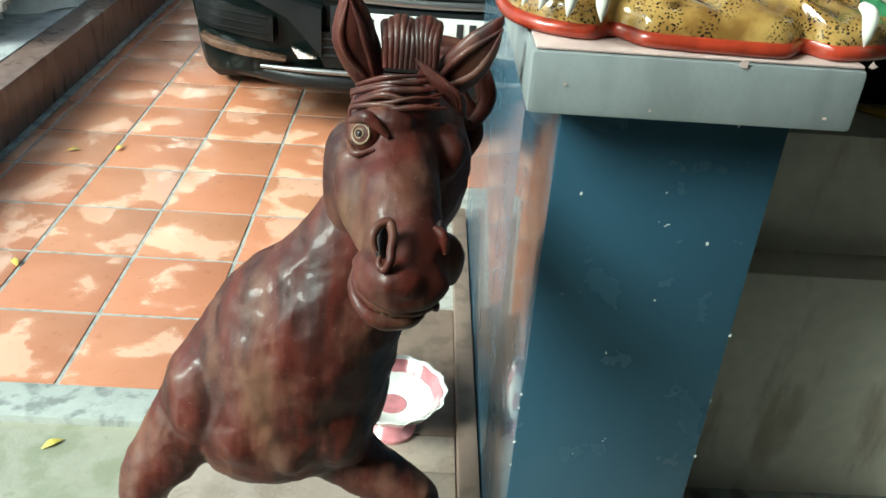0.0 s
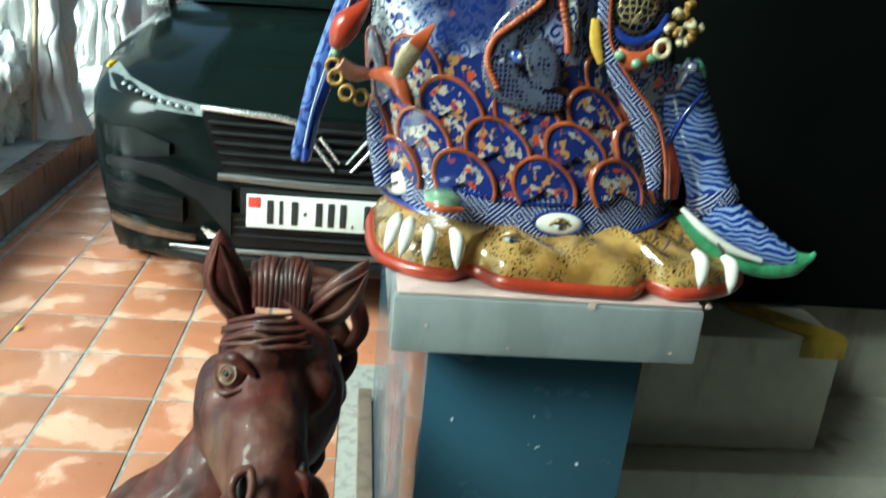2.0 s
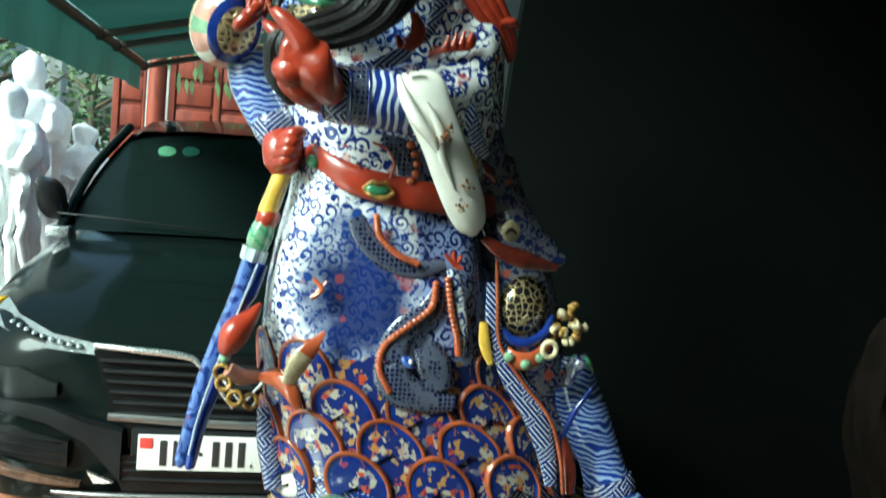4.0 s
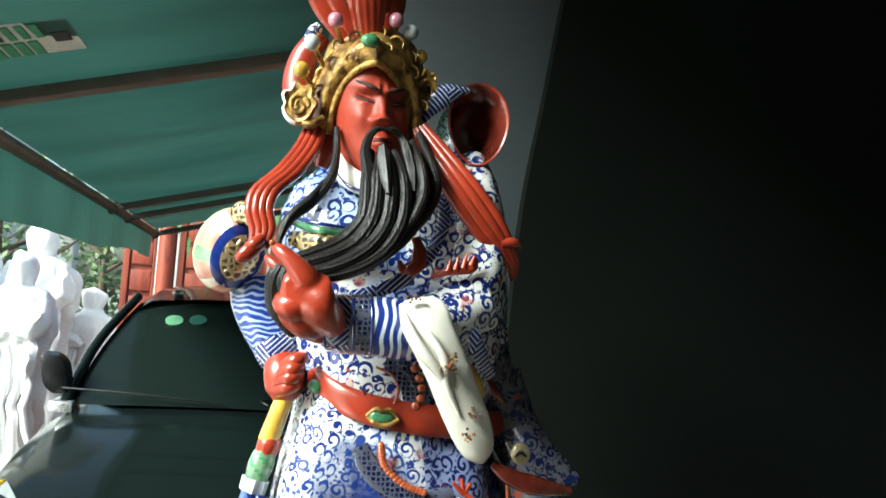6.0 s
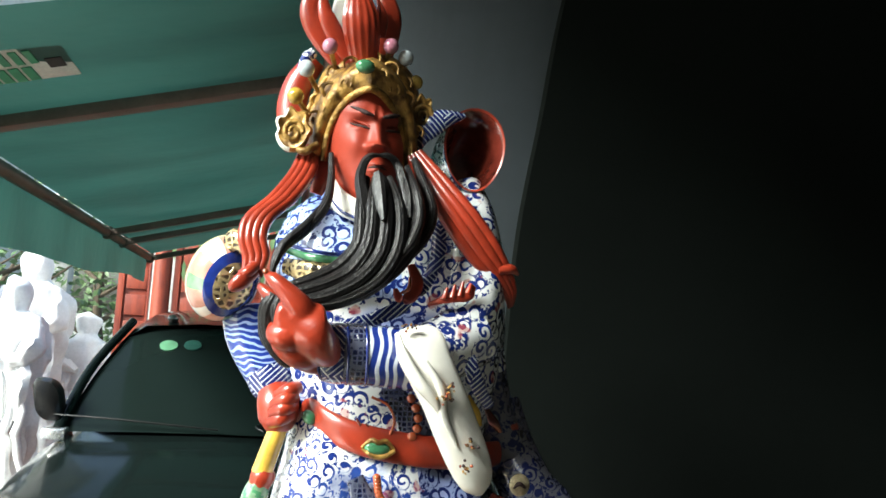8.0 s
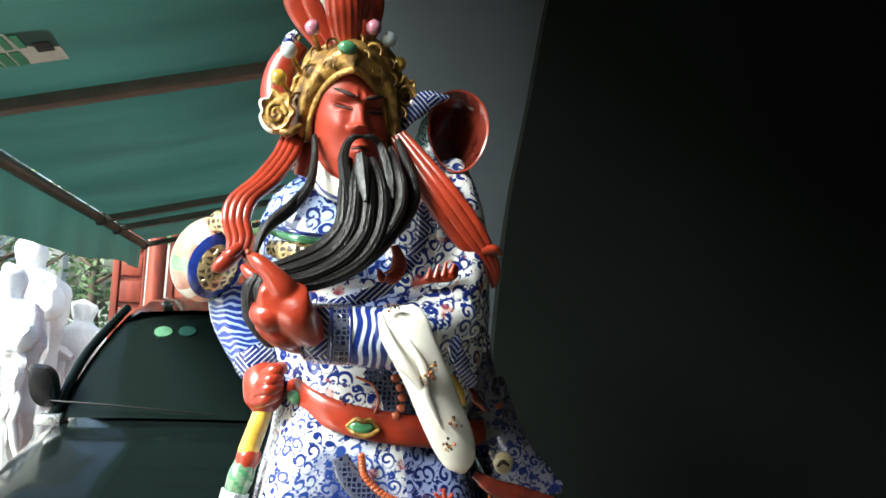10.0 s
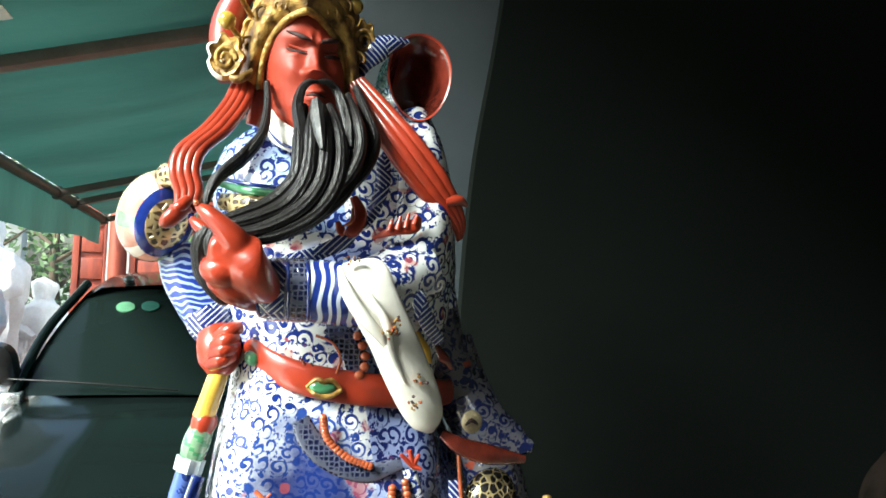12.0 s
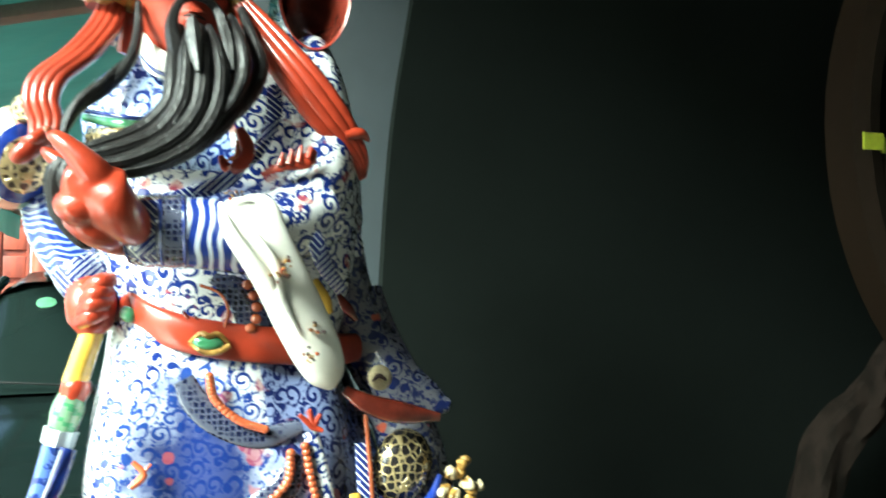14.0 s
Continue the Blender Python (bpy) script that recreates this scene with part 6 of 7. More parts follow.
st.tube([(0.1939, 1.0750, 1.4460), (0.1893, 1.0750, 1.4310), (0.1848, 1.0750, 1.4134)], [0.0114, 0.0132, 0.0114], lambda i, j: PALE_GREEN if int(i * 7 + j * 9) % 3 else GREEN_GLAZE, 16, 5, 1, None, 6, 0.06)
st.tube([(0.1852, 1.0750, 1.4160), (0.1818, 1.0750, 1.4016)], [0.0138, 0.0132], GREY_GLAZE, 16, 4, 1, None, 8, 0.10)
st.tube([(0.1794, 1.0700, 1.4019), (0.1686, 1.0680, 1.3564), (0.1540, 1.0640, 1.3107), (0.1386, 1.0600, 1.2583), (0.1268, 1.0560, 1.2059), (0.1205, 1.0550, 1.1725), (0.1197, 1.0550, 1.1637)], [0.0090, 0.0096, 0.0102, 0.0096, 0.0078, 0.0072, 0.0024], SCABBARD_BLUE, 16, 8, 0.7, (1, 0, 0.3))
st.tube([(0.1934, 1.0600, 1.4009), (0.1838, 1.0560, 1.3689), (0.1691, 1.0540, 1.3394), (0.1532, 1.0500, 1.2649), (0.1403, 1.0480, 1.2221), (0.1316, 1.0500, 1.1713), (0.1308, 1.0500, 1.1632)], [0.0072, 0.0072, 0.0066, 0.0066, 0.0072, 0.0060, 0.0018], COBALT_GLAZE, 12, 8, 0.8)
st.tube([(0.1887, 1.0500, 1.4016), (0.1755, 1.0480, 1.3599), (0.1550, 1.0440, 1.2955), (0.1375, 1.0400, 1.2309), (0.1293, 1.0420, 1.1839)], [0.0012] * 5, GREY_GLAZE, 7, 8)
st.tube([(0.1952, 1.0500, 1.3579), (0.1858, 1.0450, 1.3434), (0.1706, 1.0400, 1.3261), (0.1626, 1.0400, 1.3064), (0.1612, 1.0400, 1.2987)], [0.0024, 0.0090, 0.0156, 0.0108, 0.0042], RED_GLAZE, 16, 8)
st.ball((0.1602, 1.0400, 1.2948), 0.0054, PALE_GREEN, seg=10, rows=6)
for p in ((0.1586, 1.0400, 1.2806), (0.1617, 1.0400, 1.2678), (0.1750, 1.0400, 1.2510), (0.1917, 1.0500, 1.2453)):
    st.tube([(p[0] + 0.0075 * math.cos(a), p[1], p[2] + 0.008 * math.sin(a)) for a in np.linspace(0, 2 * math.pi, 11)], [0.0026] * 11, GILT, 7, 2)
st.tube([(0.1651, 1.0400, 1.2842), (0.1806, 1.0500, 1.2729), (0.1992, 1.0600, 1.2716)], [0.0084, 0.0096, 0.0072], PALE_ROSE, 12, 6, 0.6)
# dark robe between the skirt and the knee, navy darkened for shade, then the knee guard of chain mail with a lion boss
st.tube([(0.4778, 1.0900, 1.4446), (0.5057, 1.0850, 1.4062), (0.5231, 1.0850, 1.3516), (0.5444, 1.0850, 1.2960), (0.5719, 1.0900, 1.2377), (0.5879, 1.0900, 1.1711)], [0.0216, 0.0312, 0.0336, 0.0276, 0.0240, 0.0204], SCROLL_SHADE, 24, 8, 0.7, (1, 0, 0.2), 5, 0.05)
st.ball((0.4927, 1.0320, 1.3776), (0.0312, 0.022, 0.0360), CHAIN_GOLD, (0, 12, 20), 24, 14)
st.tube([(0.4613, 1.0220, 1.3586), (0.4759, 1.0120, 1.3419), (0.4958, 1.0100, 1.3383), (0.5158, 1.0140, 1.3493), (0.5267, 1.0200, 1.3701)], [0.0036, 0.0054, 0.0060, 0.0054, 0.0030], COBALT_GLAZE, 12, 7)
st.tube([(0.4694, 1.0200, 1.3299), (0.4843, 1.0080, 1.3183), (0.5036, 1.0060, 1.3199), (0.5234, 1.0120, 1.3383)], [0.0054, 0.0102, 0.0102, 0.0054], ORANGE_GLAZE, 14, 7, 0.5, (0, 0, 1))
for p in ((0.4741, 1.0040, 1.3225), (0.4931, 0.9980, 1.3158), (0.5107, 1.0020, 1.3232)):
    st.ball(p, (0.0066, 0.005, 0.0060), PALE_GREEN, seg=10, rows=6)
brng = random.Random(31)
for k in range(22):
    a = brng.uniform(0, 6.28)
    d = brng.uniform(0.2, 1)
    c = Vector((0.5435, 1.0200, 1.3613)) + Vector((0.018 * d * math.cos(a), brng.uniform(-0.008, 0.004), 0.020 * d * math.sin(a)))
    st.tube([c, c + Vector((0.006 * math.cos(a), -0.004, 0.006 * math.sin(a))), c + Vector((0.007 * math.cos(a + 0.9), -0.002, 0.009 * math.sin(a + 0.9)))], [0.004, 0.0042, 0.0012], CREAM_GILT if k % 2 else GILT, 8, 4)
st.tube([Vector((0.5201, 1.0000, 1.3340)) + Vector((0.008 * math.cos(a), 0, 0.009 * math.sin(a))) for a in np.linspace(0, 2 * math.pi, 13)], [0.0032] * 13, CREAM_GILT, 8, 2)
# outer leg and upturned boot
st.tube([(0.5793, 1.0900, 1.3077), (0.5866, 1.0800, 1.2706), (0.6033, 1.0700, 1.2304), (0.6214, 1.0600, 1.1903), (0.6335, 1.0550, 1.1592)], [0.0228, 0.0300, 0.0312, 0.0276, 0.0288], WAVES_UP, 26, 8)
st.tube([(0.5427, 1.0500, 1.2796), (0.5554, 1.0300, 1.2957), (0.5633, 1.0200, 1.3156), (0.5743, 1.0250, 1.3253)], [0.0048, 0.0108, 0.0096, 0.0036], SCROLL_SHADE, 14, 7, 0.5)
st.tube([(0.5611, 1.0300, 1.3220), (0.5734, 1.0200, 1.3182), (0.5874, 1.0300, 1.3044)], [0.0024, 0.0048, 0.0024], GREEN_GLAZE, 10, 7)
st.tube([(0.5544, 1.0200, 1.2224), (0.5643, 1.0120, 1.2598), (0.5827, 1.0150, 1.2873)], [0.0030, 0.0036, 0.0024], COBALT_GLAZE, 10, 8)
st.tube([(0.6310, 1.0500, 1.1632), (0.6350, 1.0470, 1.1527), (0.6396, 1.0440, 1.1436)], [0.0318, 0.0330, 0.0312], FRET, 26, 4, 0.9)
st.tube([(0.6262, 1.0400, 1.1426), (0.6522, 1.0350, 1.1284), (0.6801, 1.0250, 1.1133), (0.7073, 1.0150, 1.1013), (0.7350, 1.0080, 1.0946), (0.7528, 1.0040, 1.0983), (0.7587, 1.0020, 1.1067)], [0.0252, 0.0288, 0.0252, 0.0198, 0.0120, 0.0066, 0.0024], lambda i, j: GREEN_GLAZE if i > 0.66 else WAVES_UP, 24, 8)
st.tube([(0.5768, 1.0000, 1.1430), (0.6039, 0.9920, 1.1188), (0.6408, 0.9880, 1.0978), (0.6846, 0.9850, 1.0856), (0.7245, 0.9850, 1.0883), (0.7454, 0.9900, 1.0987)], [0.0048, 0.0084, 0.0096, 0.0090, 0.0078, 0.0030], GREEN_GLAZE, 14, 7, 0.7, (0, 0, 1))
st.tube([(0.5761, 0.9960, 1.1537), (0.6034, 0.9860, 1.1320), (0.6400, 0.9820, 1.1112), (0.6803, 0.9800, 1.0994)], [0.0030, 0.0054, 0.0054, 0.0030], WHITE_P, 10, 7)
# toe of the other boot
st.ball((0.2913, 0.9850, 1.1480), (0.0228, 0.030, 0.0120), PALE_GREEN, (0, 8, 0), 20, 12)
st.tube([(0.2701, 0.9650, 1.1491), (0.2865, 0.9520, 1.1467), (0.3107, 0.9550, 1.1473)], [0.0030, 0.0048, 0.0030], ORANGE_GLAZE, 10, 6, 0.6, (0, 0, 1))
# tiger pelt base, lobed, with its red rim


def pelt_edge(a, g):
    """Outline of the pelt: three lobes along the front."""
    cx, cy = 0.447, 1.10
    x = math.cos(a)
    front = 0.158 + 0.020 * abs(math.sin(1.5 * math.acos(max(-1, min(1, x)))) ) ** 0.6 if math.sin(a) < 0 else 0.15
    notch = 0.030 * (math.exp(-((x * 0.24 + 0.108) / 0.014) ** 2) + math.exp(-((x * 0.24 - 0.085) / 0.014) ** 2)) if math.sin(a) < 0 else 0.0
    k = (abs(x) ** 3.2 + abs(math.sin(a)) ** 3.2) ** (-1 / 3.2)
    return cx + 0.237 * g * k * x, cy + (front * k - notch) * g * math.sin(a)


A = np.linspace(0, 2 * math.pi, 181)[:-1]
st.grid([[(*pelt_edge(a, g), z) for a in A] for z, g in ((1.0605, 0.97), (1.062, 1.0), (1.068, 1.012), (1.075, 1.0), (1.077, 0.97))], RED_GLAZE)
top = []
for k in range(13):
    e = k / 12 * math.pi / 2
    g = 0.975 * max(0.0, math.cos(e)) ** 0.42
    ring_ = []
    for a in A:
        x, y = pelt_edge(a, g)
        h = 0.040 + 0.010 * math.exp(-((x - 0.27) / 0.05) ** 2) + 0.006 * math.sin(40 * x) * math.sin(33 * y) + 0.004 * math.sin(95 * x + 60 * y)
        ring_.append((x, y, 1.074 + h * math.sin(e) ** 0.8))
    top.append(ring_)
st.grid(top, PELT)
for p, b in (((0.2324, 0.9550, 1.1112), -1.6), ((0.2470, 0.9350, 1.1133), -1.2), ((0.2728, 0.9250, 1.1095), -0.4), ((0.3057, 0.9250, 1.1069), 0.5), ((0.5859, 0.9300, 1.0978), 0.5), ((0.6248, 0.9350, 1.0922), 0.7)):
    p = Vector(p)
    st.tube([p + Vector((-0.007 * b - 0.002, 0.014, 0.020)), p + Vector((-0.003 * b, 0.0, 0.014)), p + Vector((0.0, -0.004, -0.004)), p + Vector((0.003 * b, -0.001, -0.019))], [0.005, 0.0082, 0.0062, 0.0008], WHITE_P, 12, 7)
# tiger's eyes and nose in low relief
for p in ((0.4239, 0.9620, 1.1325), (0.3664, 0.9450, 1.1197)):
    st.ball(p, (0.0090, 0.006, 0.0048), GREY_GLAZE, (0, 10, 0), 14, 8)
    st.ball(Vector(p) + Vector((0, -0.005, 0)), (0.0030, 0.003, 0.0030), BROW, seg=8, rows=6)
    st.tube([Vector(p) + Vector((-0.012, -0.002, 0.003)), Vector(p) + Vector((0, -0.005, 0.0085)), Vector(p) + Vector((0.013, -0.002, 0.002))], [0.0015, 0.0035, 0.0015], PELT, 8, 6)
for a, b in (((0.5343, 0.9580, 1.1391), (0.5278, 0.9450, 1.1234)), ((0.5483, 0.9520, 1.1352), (0.5422, 0.9420, 1.1184)), ((0.5654, 0.9560, 1.1379), (0.5572, 0.9450, 1.1226)), ((0.6099, 0.9550, 1.1264), (0.6153, 0.9450, 1.1112))):
    st.tube([a, Vector(a).lerp(Vector(b), 0.5) + Vector((0.003, -0.001, 0)), b], [0.0012, 0.0030, 0.0012], BROW, 8, 5, 0.5)

# face: one modelled surface, then brows, lids and lips laid on it
def face_at(u, v):
    zt, zb = (0.2730, 1.0300, 1.8844)[2], (0.2831, 1.0300, 1.7556)[2]
    cx = 0.2755 + 0.0085 * (1 - v)
    hw = float(np.interp(v, [0, 0.08, 0.2, 0.35, 0.55, 0.8, 1.0], [0.020, 0.030, 0.038, 0.0435, 0.0455, 0.045, 0.040]))
    n0 = 0.20
    d = 0.0
    if 0.40 < v < 0.74:
        d += 0.017 * math.exp(-((u - n0) / (0.15 + 0.25 * max(0.0, 0.58 - v))) ** 2) * (max(0.0, (0.74 - v) / 0.28) if v > 0.46 else max(0.0, (v - 0.40) / 0.06))
    for s in (-1, 1):
        d += 0.009 * math.exp(-((u - n0 - s * 0.19) / 0.12) ** 2 - ((v - 0.445) / 0.03) ** 2)
        d += 0.0060 * math.exp(-((u - n0 - s * 0.36) / 0.26) ** 2 - ((v - 0.715 - 0.05 * abs(u - n0)) / 0.032) ** 2)
        d -= 0.0060 * math.exp(-((u - n0 - s * 0.42) / 0.20) ** 2 - ((v - 0.645) / 0.04) ** 2)
        d += 0.0050 * math.exp(-((u - n0 - s * 0.44) / 0.17) ** 2 - ((v - 0.615) / 0.028) ** 2)
        d += 0.0060 * math.exp(-((u - n0 - s * 0.55) / 0.28) ** 2 - ((v - 0.48) / 0.10) ** 2)
        d += 0.0030 * math.exp(-((u - n0 - s * 0.10) / 0.05) ** 2 - ((v - 0.745) / 0.05) ** 2)
    d += 0.0065 * math.exp(-((u - n0) / 0.24) ** 2 - ((v - 0.305) / 0.020) ** 2) + 0.0065 * math.exp(-((u - n0) / 0.20) ** 2 - ((v - 0.252) / 0.022) ** 2)
    d += 0.006 * math.exp(-((u - n0) / 0.3) ** 2 - ((v - 0.30) / 0.12) ** 2)
    w = max(-0.999, min(0.999, u))
    back_ = 0.052 * (1 - math.sqrt(1 - w * w) * 0.98) + 0.012 * max(0.0, v - 0.75) + 0.010 * max(0.0, 0.2 - v)
    return Vector((cx + hw * u, 1.034 + back_ - d, zb + (zt - zb) * v))


st.grid([[face_at(math.sin(math.pi / 2 * q), v) for q in np.linspace(-1, 1, 61)] for v in np.linspace(0, 1, 71)], FACE_RED, closed=False)
for s in (-1, 1):
    st.tube([face_at(0.20 + s * q, v) + Vector((0, -0.001, 0)) for q, v in ((0.12, 0.715), (0.30, 0.735), (0.50, 0.77), (0.66, 0.795))], [0.0014, 0.0026, 0.0022, 0.0007], BROW, 8, 6)
    st.tube([face_at(0.20 + s * q, v) + Vector((0, -0.0008, 0)) for q, v in ((0.20, 0.610), (0.36, 0.622), (0.50, 0.632), (0.66, 0.655))], [0.0006, 0.0017, 0.0016, 0.0006], BROW, 8, 6)
    st.tube([face_at(0.20 + s * q, v) + Vector((0, -0.0005, 0)) for q, v in ((0.20, 0.635), (0.38, 0.660), (0.60, 0.680))], [0.0008, 0.0022, 0.0008], FACE_RED, 8, 6)
st.tube([face_at(0.20 + q, v) + Vector((0, -0.0006, 0)) for q, v in ((-0.24, 0.275), (-0.1, 0.28), (0, 0.277), (0.1, 0.28), (0.24, 0.275))], [0.0008, 0.0014, 0.0014, 0.0014, 0.0008], BROW, 8, 5)
st.ball((0.281, 1.105, 1.826), (0.047, 0.055, 0.066), FACE_RED, (0, 0, 0), 28, 18)
# moustache
for s, pts in ((-1, [(0.2894, 1.0100, 1.8016), (0.2799, 1.0100, 1.7993), (0.2737, 1.0140, 1.7915), (0.2710, 1.0100, 1.7747), (0.2740, 1.0000, 1.7543), (0.2773, 0.9900, 1.7297)]), (1, [(0.2894, 1.0100, 1.8016), (0.2994, 1.0120, 1.8018), (0.3090, 1.0160, 1.7955), (0.3157, 1.0120, 1.7796), (0.3206, 1.0020, 1.7591), (0.3222, 0.9920, 1.7341)])):
    st.tube(pts, [0.0015, 0.0033, 0.0042, 0.0054, 0.0060, 0.0042], BEARD, 14, 8, 0.9, None, 5, 0.14)
# long beard swept to the hand, in many ribbed locks
st.tube([(0.2781, 1.0220, 1.7773), (0.2735, 1.0020, 1.7485), (0.2737, 0.9900, 1.7235), (0.2711, 0.9850, 1.6994), (0.2509, 0.9800, 1.6744), (0.2181, 0.9680, 1.6571), (0.1940, 0.9620, 1.6495)], [0.0048, 0.0072, 0.0084, 0.0096, 0.0102, 0.0084, 0.0054], BEARD, 44, 9, 0.85, None, 13, 0.055, 0.04)
st.tube([(0.2876, 1.0200, 1.7780), (0.2847, 0.9960, 1.7488), (0.2843, 0.9860, 1.7240), (0.2800, 0.9800, 1.6970), (0.2621, 0.9740, 1.6704), (0.2266, 0.9620, 1.6520), (0.1943, 0.9580, 1.6456)], [0.0048, 0.0084, 0.0090, 0.0102, 0.0108, 0.0090, 0.0054], BEARD, 44, 9, 0.85, None, 13, 0.055, 0.04)
st.tube([(0.2948, 1.0200, 1.7787), (0.2977, 0.9960, 1.7501), (0.2983, 0.9840, 1.7222), (0.2939, 0.9780, 1.6940), (0.2745, 0.9700, 1.6667), (0.2380, 0.9600, 1.6456), (0.2001, 0.9560, 1.6416)], [0.0048, 0.0084, 0.0096, 0.0108, 0.0108, 0.0090, 0.0054], BEARD, 44, 9, 0.85, None, 13, 0.055, 0.04)
st.tube([(0.3024, 1.0220, 1.7798), (0.3100, 1.0000, 1.7518), (0.3128, 0.9880, 1.7239), (0.3081, 0.9800, 1.6936), (0.2886, 0.9720, 1.6645), (0.2495, 0.9620, 1.6421), (0.2059, 0.9560, 1.6366)], [0.0048, 0.0078, 0.0096, 0.0108, 0.0102, 0.0084, 0.0048], BEARD, 44, 9, 0.85, None, 13, 0.055, 0.04)
st.tube([(0.3141, 1.0300, 1.7860), (0.3255, 1.0080, 1.7544), (0.3294, 0.9960, 1.7262), (0.3230, 0.9880, 1.6983), (0.3025, 0.9780, 1.6727), (0.2689, 0.9660, 1.6481), (0.2248, 0.9600, 1.6391)], [0.0048, 0.0078, 0.0090, 0.0090, 0.0084, 0.0066, 0.0036], BEARD, 44, 9, 0.85, None, 13, 0.055, 0.04)
st.tube([(0.3320, 1.0500, 1.8084), (0.3427, 1.0220, 1.7702), (0.3483, 1.0080, 1.7444), (0.3405, 0.9980, 1.7184), (0.3227, 0.9880, 1.6953), (0.2966, 0.9780, 1.6734), (0.2686, 0.9720, 1.6584)], [0.0042, 0.0066, 0.0078, 0.0078, 0.0072, 0.0054, 0.0024], BEARD, 44, 9, 0.85, None, 13, 0.055, 0.04)
st.tube([(0.2404, 1.0550, 1.8059), (0.2418, 1.0380, 1.7749), (0.2372, 1.0200, 1.7443), (0.2201, 1.0100, 1.7177), (0.1985, 1.0020, 1.6974), (0.1904, 0.9950, 1.6788), (0.1888, 0.9900, 1.6641)], [0.0036, 0.0048, 0.0060, 0.0066, 0.0066, 0.0048, 0.0018], BEARD, 44, 9, 0.85, None, 13, 0.055, 0.04)
st.tube([(0.2358, 1.0220, 1.7475), (0.2196, 1.0060, 1.7213), (0.2009, 0.9980, 1.7013), (0.1927, 0.9920, 1.6846)], [0.0018, 0.0048, 0.0048, 0.0018], BEARD, 44, 9, 0.85, None, 13, 0.055, 0.04)
st.tube([(0.3216, 1.0300, 1.7943), (0.3297, 1.0000, 1.7628), (0.3331, 0.9900, 1.7349), (0.3248, 0.9820, 1.7097), (0.3080, 0.9740, 1.6845)], [0.0036, 0.0060, 0.0066, 0.0060, 0.0030], BEARD, 44, 9, 0.85, None, 13, 0.055, 0.04)
st.tube([(0.1942, 0.9580, 1.6467), (0.1884, 0.9620, 1.6326), (0.1890, 0.9680, 1.6134), (0.1959, 0.9720, 1.5961), (0.2082, 0.9760, 1.5813), (0.2141, 0.9800, 1.5770)], [0.0060, 0.0090, 0.0084, 0.0072, 0.0054, 0.0018], BEARD, 44, 9, 0.85, None, 13, 0.055, 0.04)
st.tube([(0.1998, 0.9520, 1.6442), (0.1973, 0.9520, 1.6294), (0.2018, 0.9520, 1.6145), (0.1998, 0.9550, 1.6008)], [0.0054, 0.0066, 0.0060, 0.0024], BEARD, 44, 9, 0.85, None, 13, 0.055, 0.04)
st.tube([(0.1920, 0.9660, 1.6411), (0.1847, 0.9720, 1.6241), (0.1864, 0.9780, 1.6047), (0.1949, 0.9800, 1.5886)], [0.0036, 0.0048, 0.0048, 0.0018], BEARD, 44, 9, 0.85, None, 13, 0.055, 0.04)
st.tube([(0.2882, 1.0060, 1.7795), (0.2892, 0.9940, 1.7639), (0.2916, 0.9820, 1.7448), (0.2942, 0.9740, 1.7283)], [0.0060, 0.0078, 0.0060, 0.0024], GREY_BEARD, 16, 8, 0.8, None, 6, 0.14)
# gilt crown: a band over the brow rising to the dome, temple plates, scrolls in relief
def crown_at(q, r):
    """q: from one temple (-1) over the brow to the other (1); r: from the brow's edge (0) to the back (1)."""
    a = math.pi / 2 * (1 - q) 
    low, high = 0.0435, 0.064
    rad = low + (high - low) * math.sin(r * math.pi / 2)
    x = 0.2765 + rad * math.cos(a) * (1.0 + 0.06 * r)
    z = 1.826 + (0.050 + 0.044 * math.sin(r * math.pi / 2)) * max(0.0, math.sin(a)) ** 0.8 - 0.020 * (1 - math.sin(a)) * (1.3 - r)
    y = 1.040 - 0.012 * math.sin(a) + 0.030 * abs(math.cos(a)) - 0.010 * math.sin(math.pi * min(1, r * 1.6)) + 0.06 * max(0.0, r - 0.35) ** 1.3
    return Vector((x, y, z))


st.grid([[crown_at(q, r) for q in np.linspace(-1, 1, 49)] for r in np.linspace(0, 1, 15)], GILT, closed=False)
st.ball((0.280, 1.108, 1.890), (0.060, 0.058, 0.050), GILT, (-12, 0, 0), 30, 18)
st.tube([crown_at(q, 0.0) + Vector((0, -0.003, 0)) for q in np.linspace(-1, 1, 25)], [0.0042] * 25, GILT, 10, 3)
st.tube([crown_at(q, 0.95) + Vector((0, -0.003, 0)) for q in np.linspace(-0.9, 0.9, 25)], [0.0036] * 25, GILT, 10, 3)
for q, r, s, n in ((-0.55, 0.45, 0.011, 1), (0.55, 0.45, 0.010, -1), (-0.22, 0.62, 0.010, -1), (0.22, 0.62, 0.010, 1), (-0.80, 0.45, 0.010, -1), (0.82, 0.45, 0.009, 1), (-0.36, 0.25, 0.007, 1), (0.36, 0.25, 0.007, -1), (0.0, 0.85, 0.010, 1), (-0.12, 0.28, 0.006, -1), (0.12, 0.28, 0.006, 1), (-0.68, 0.75, 0.008, 1), (0.68, 0.75, 0.008, -1), (-0.4, 0.8, 0.009, -1), (0.42, 0.8, 0.009, 1)):
    c = crown_at(q, r) + Vector((0, -0.0030, 0))
    st.tube([c + Vector((n * (s * (1 - 0.07 * k)) * math.cos(b), 0.0012 * k, s * (1 - 0.07 * k) * math.sin(b))) for k, b in enumerate(np.linspace(-0.6, 6.8, 11))], np.linspace(0.0012, 0.0034, 11), GILT, 8, 3, 0.8)
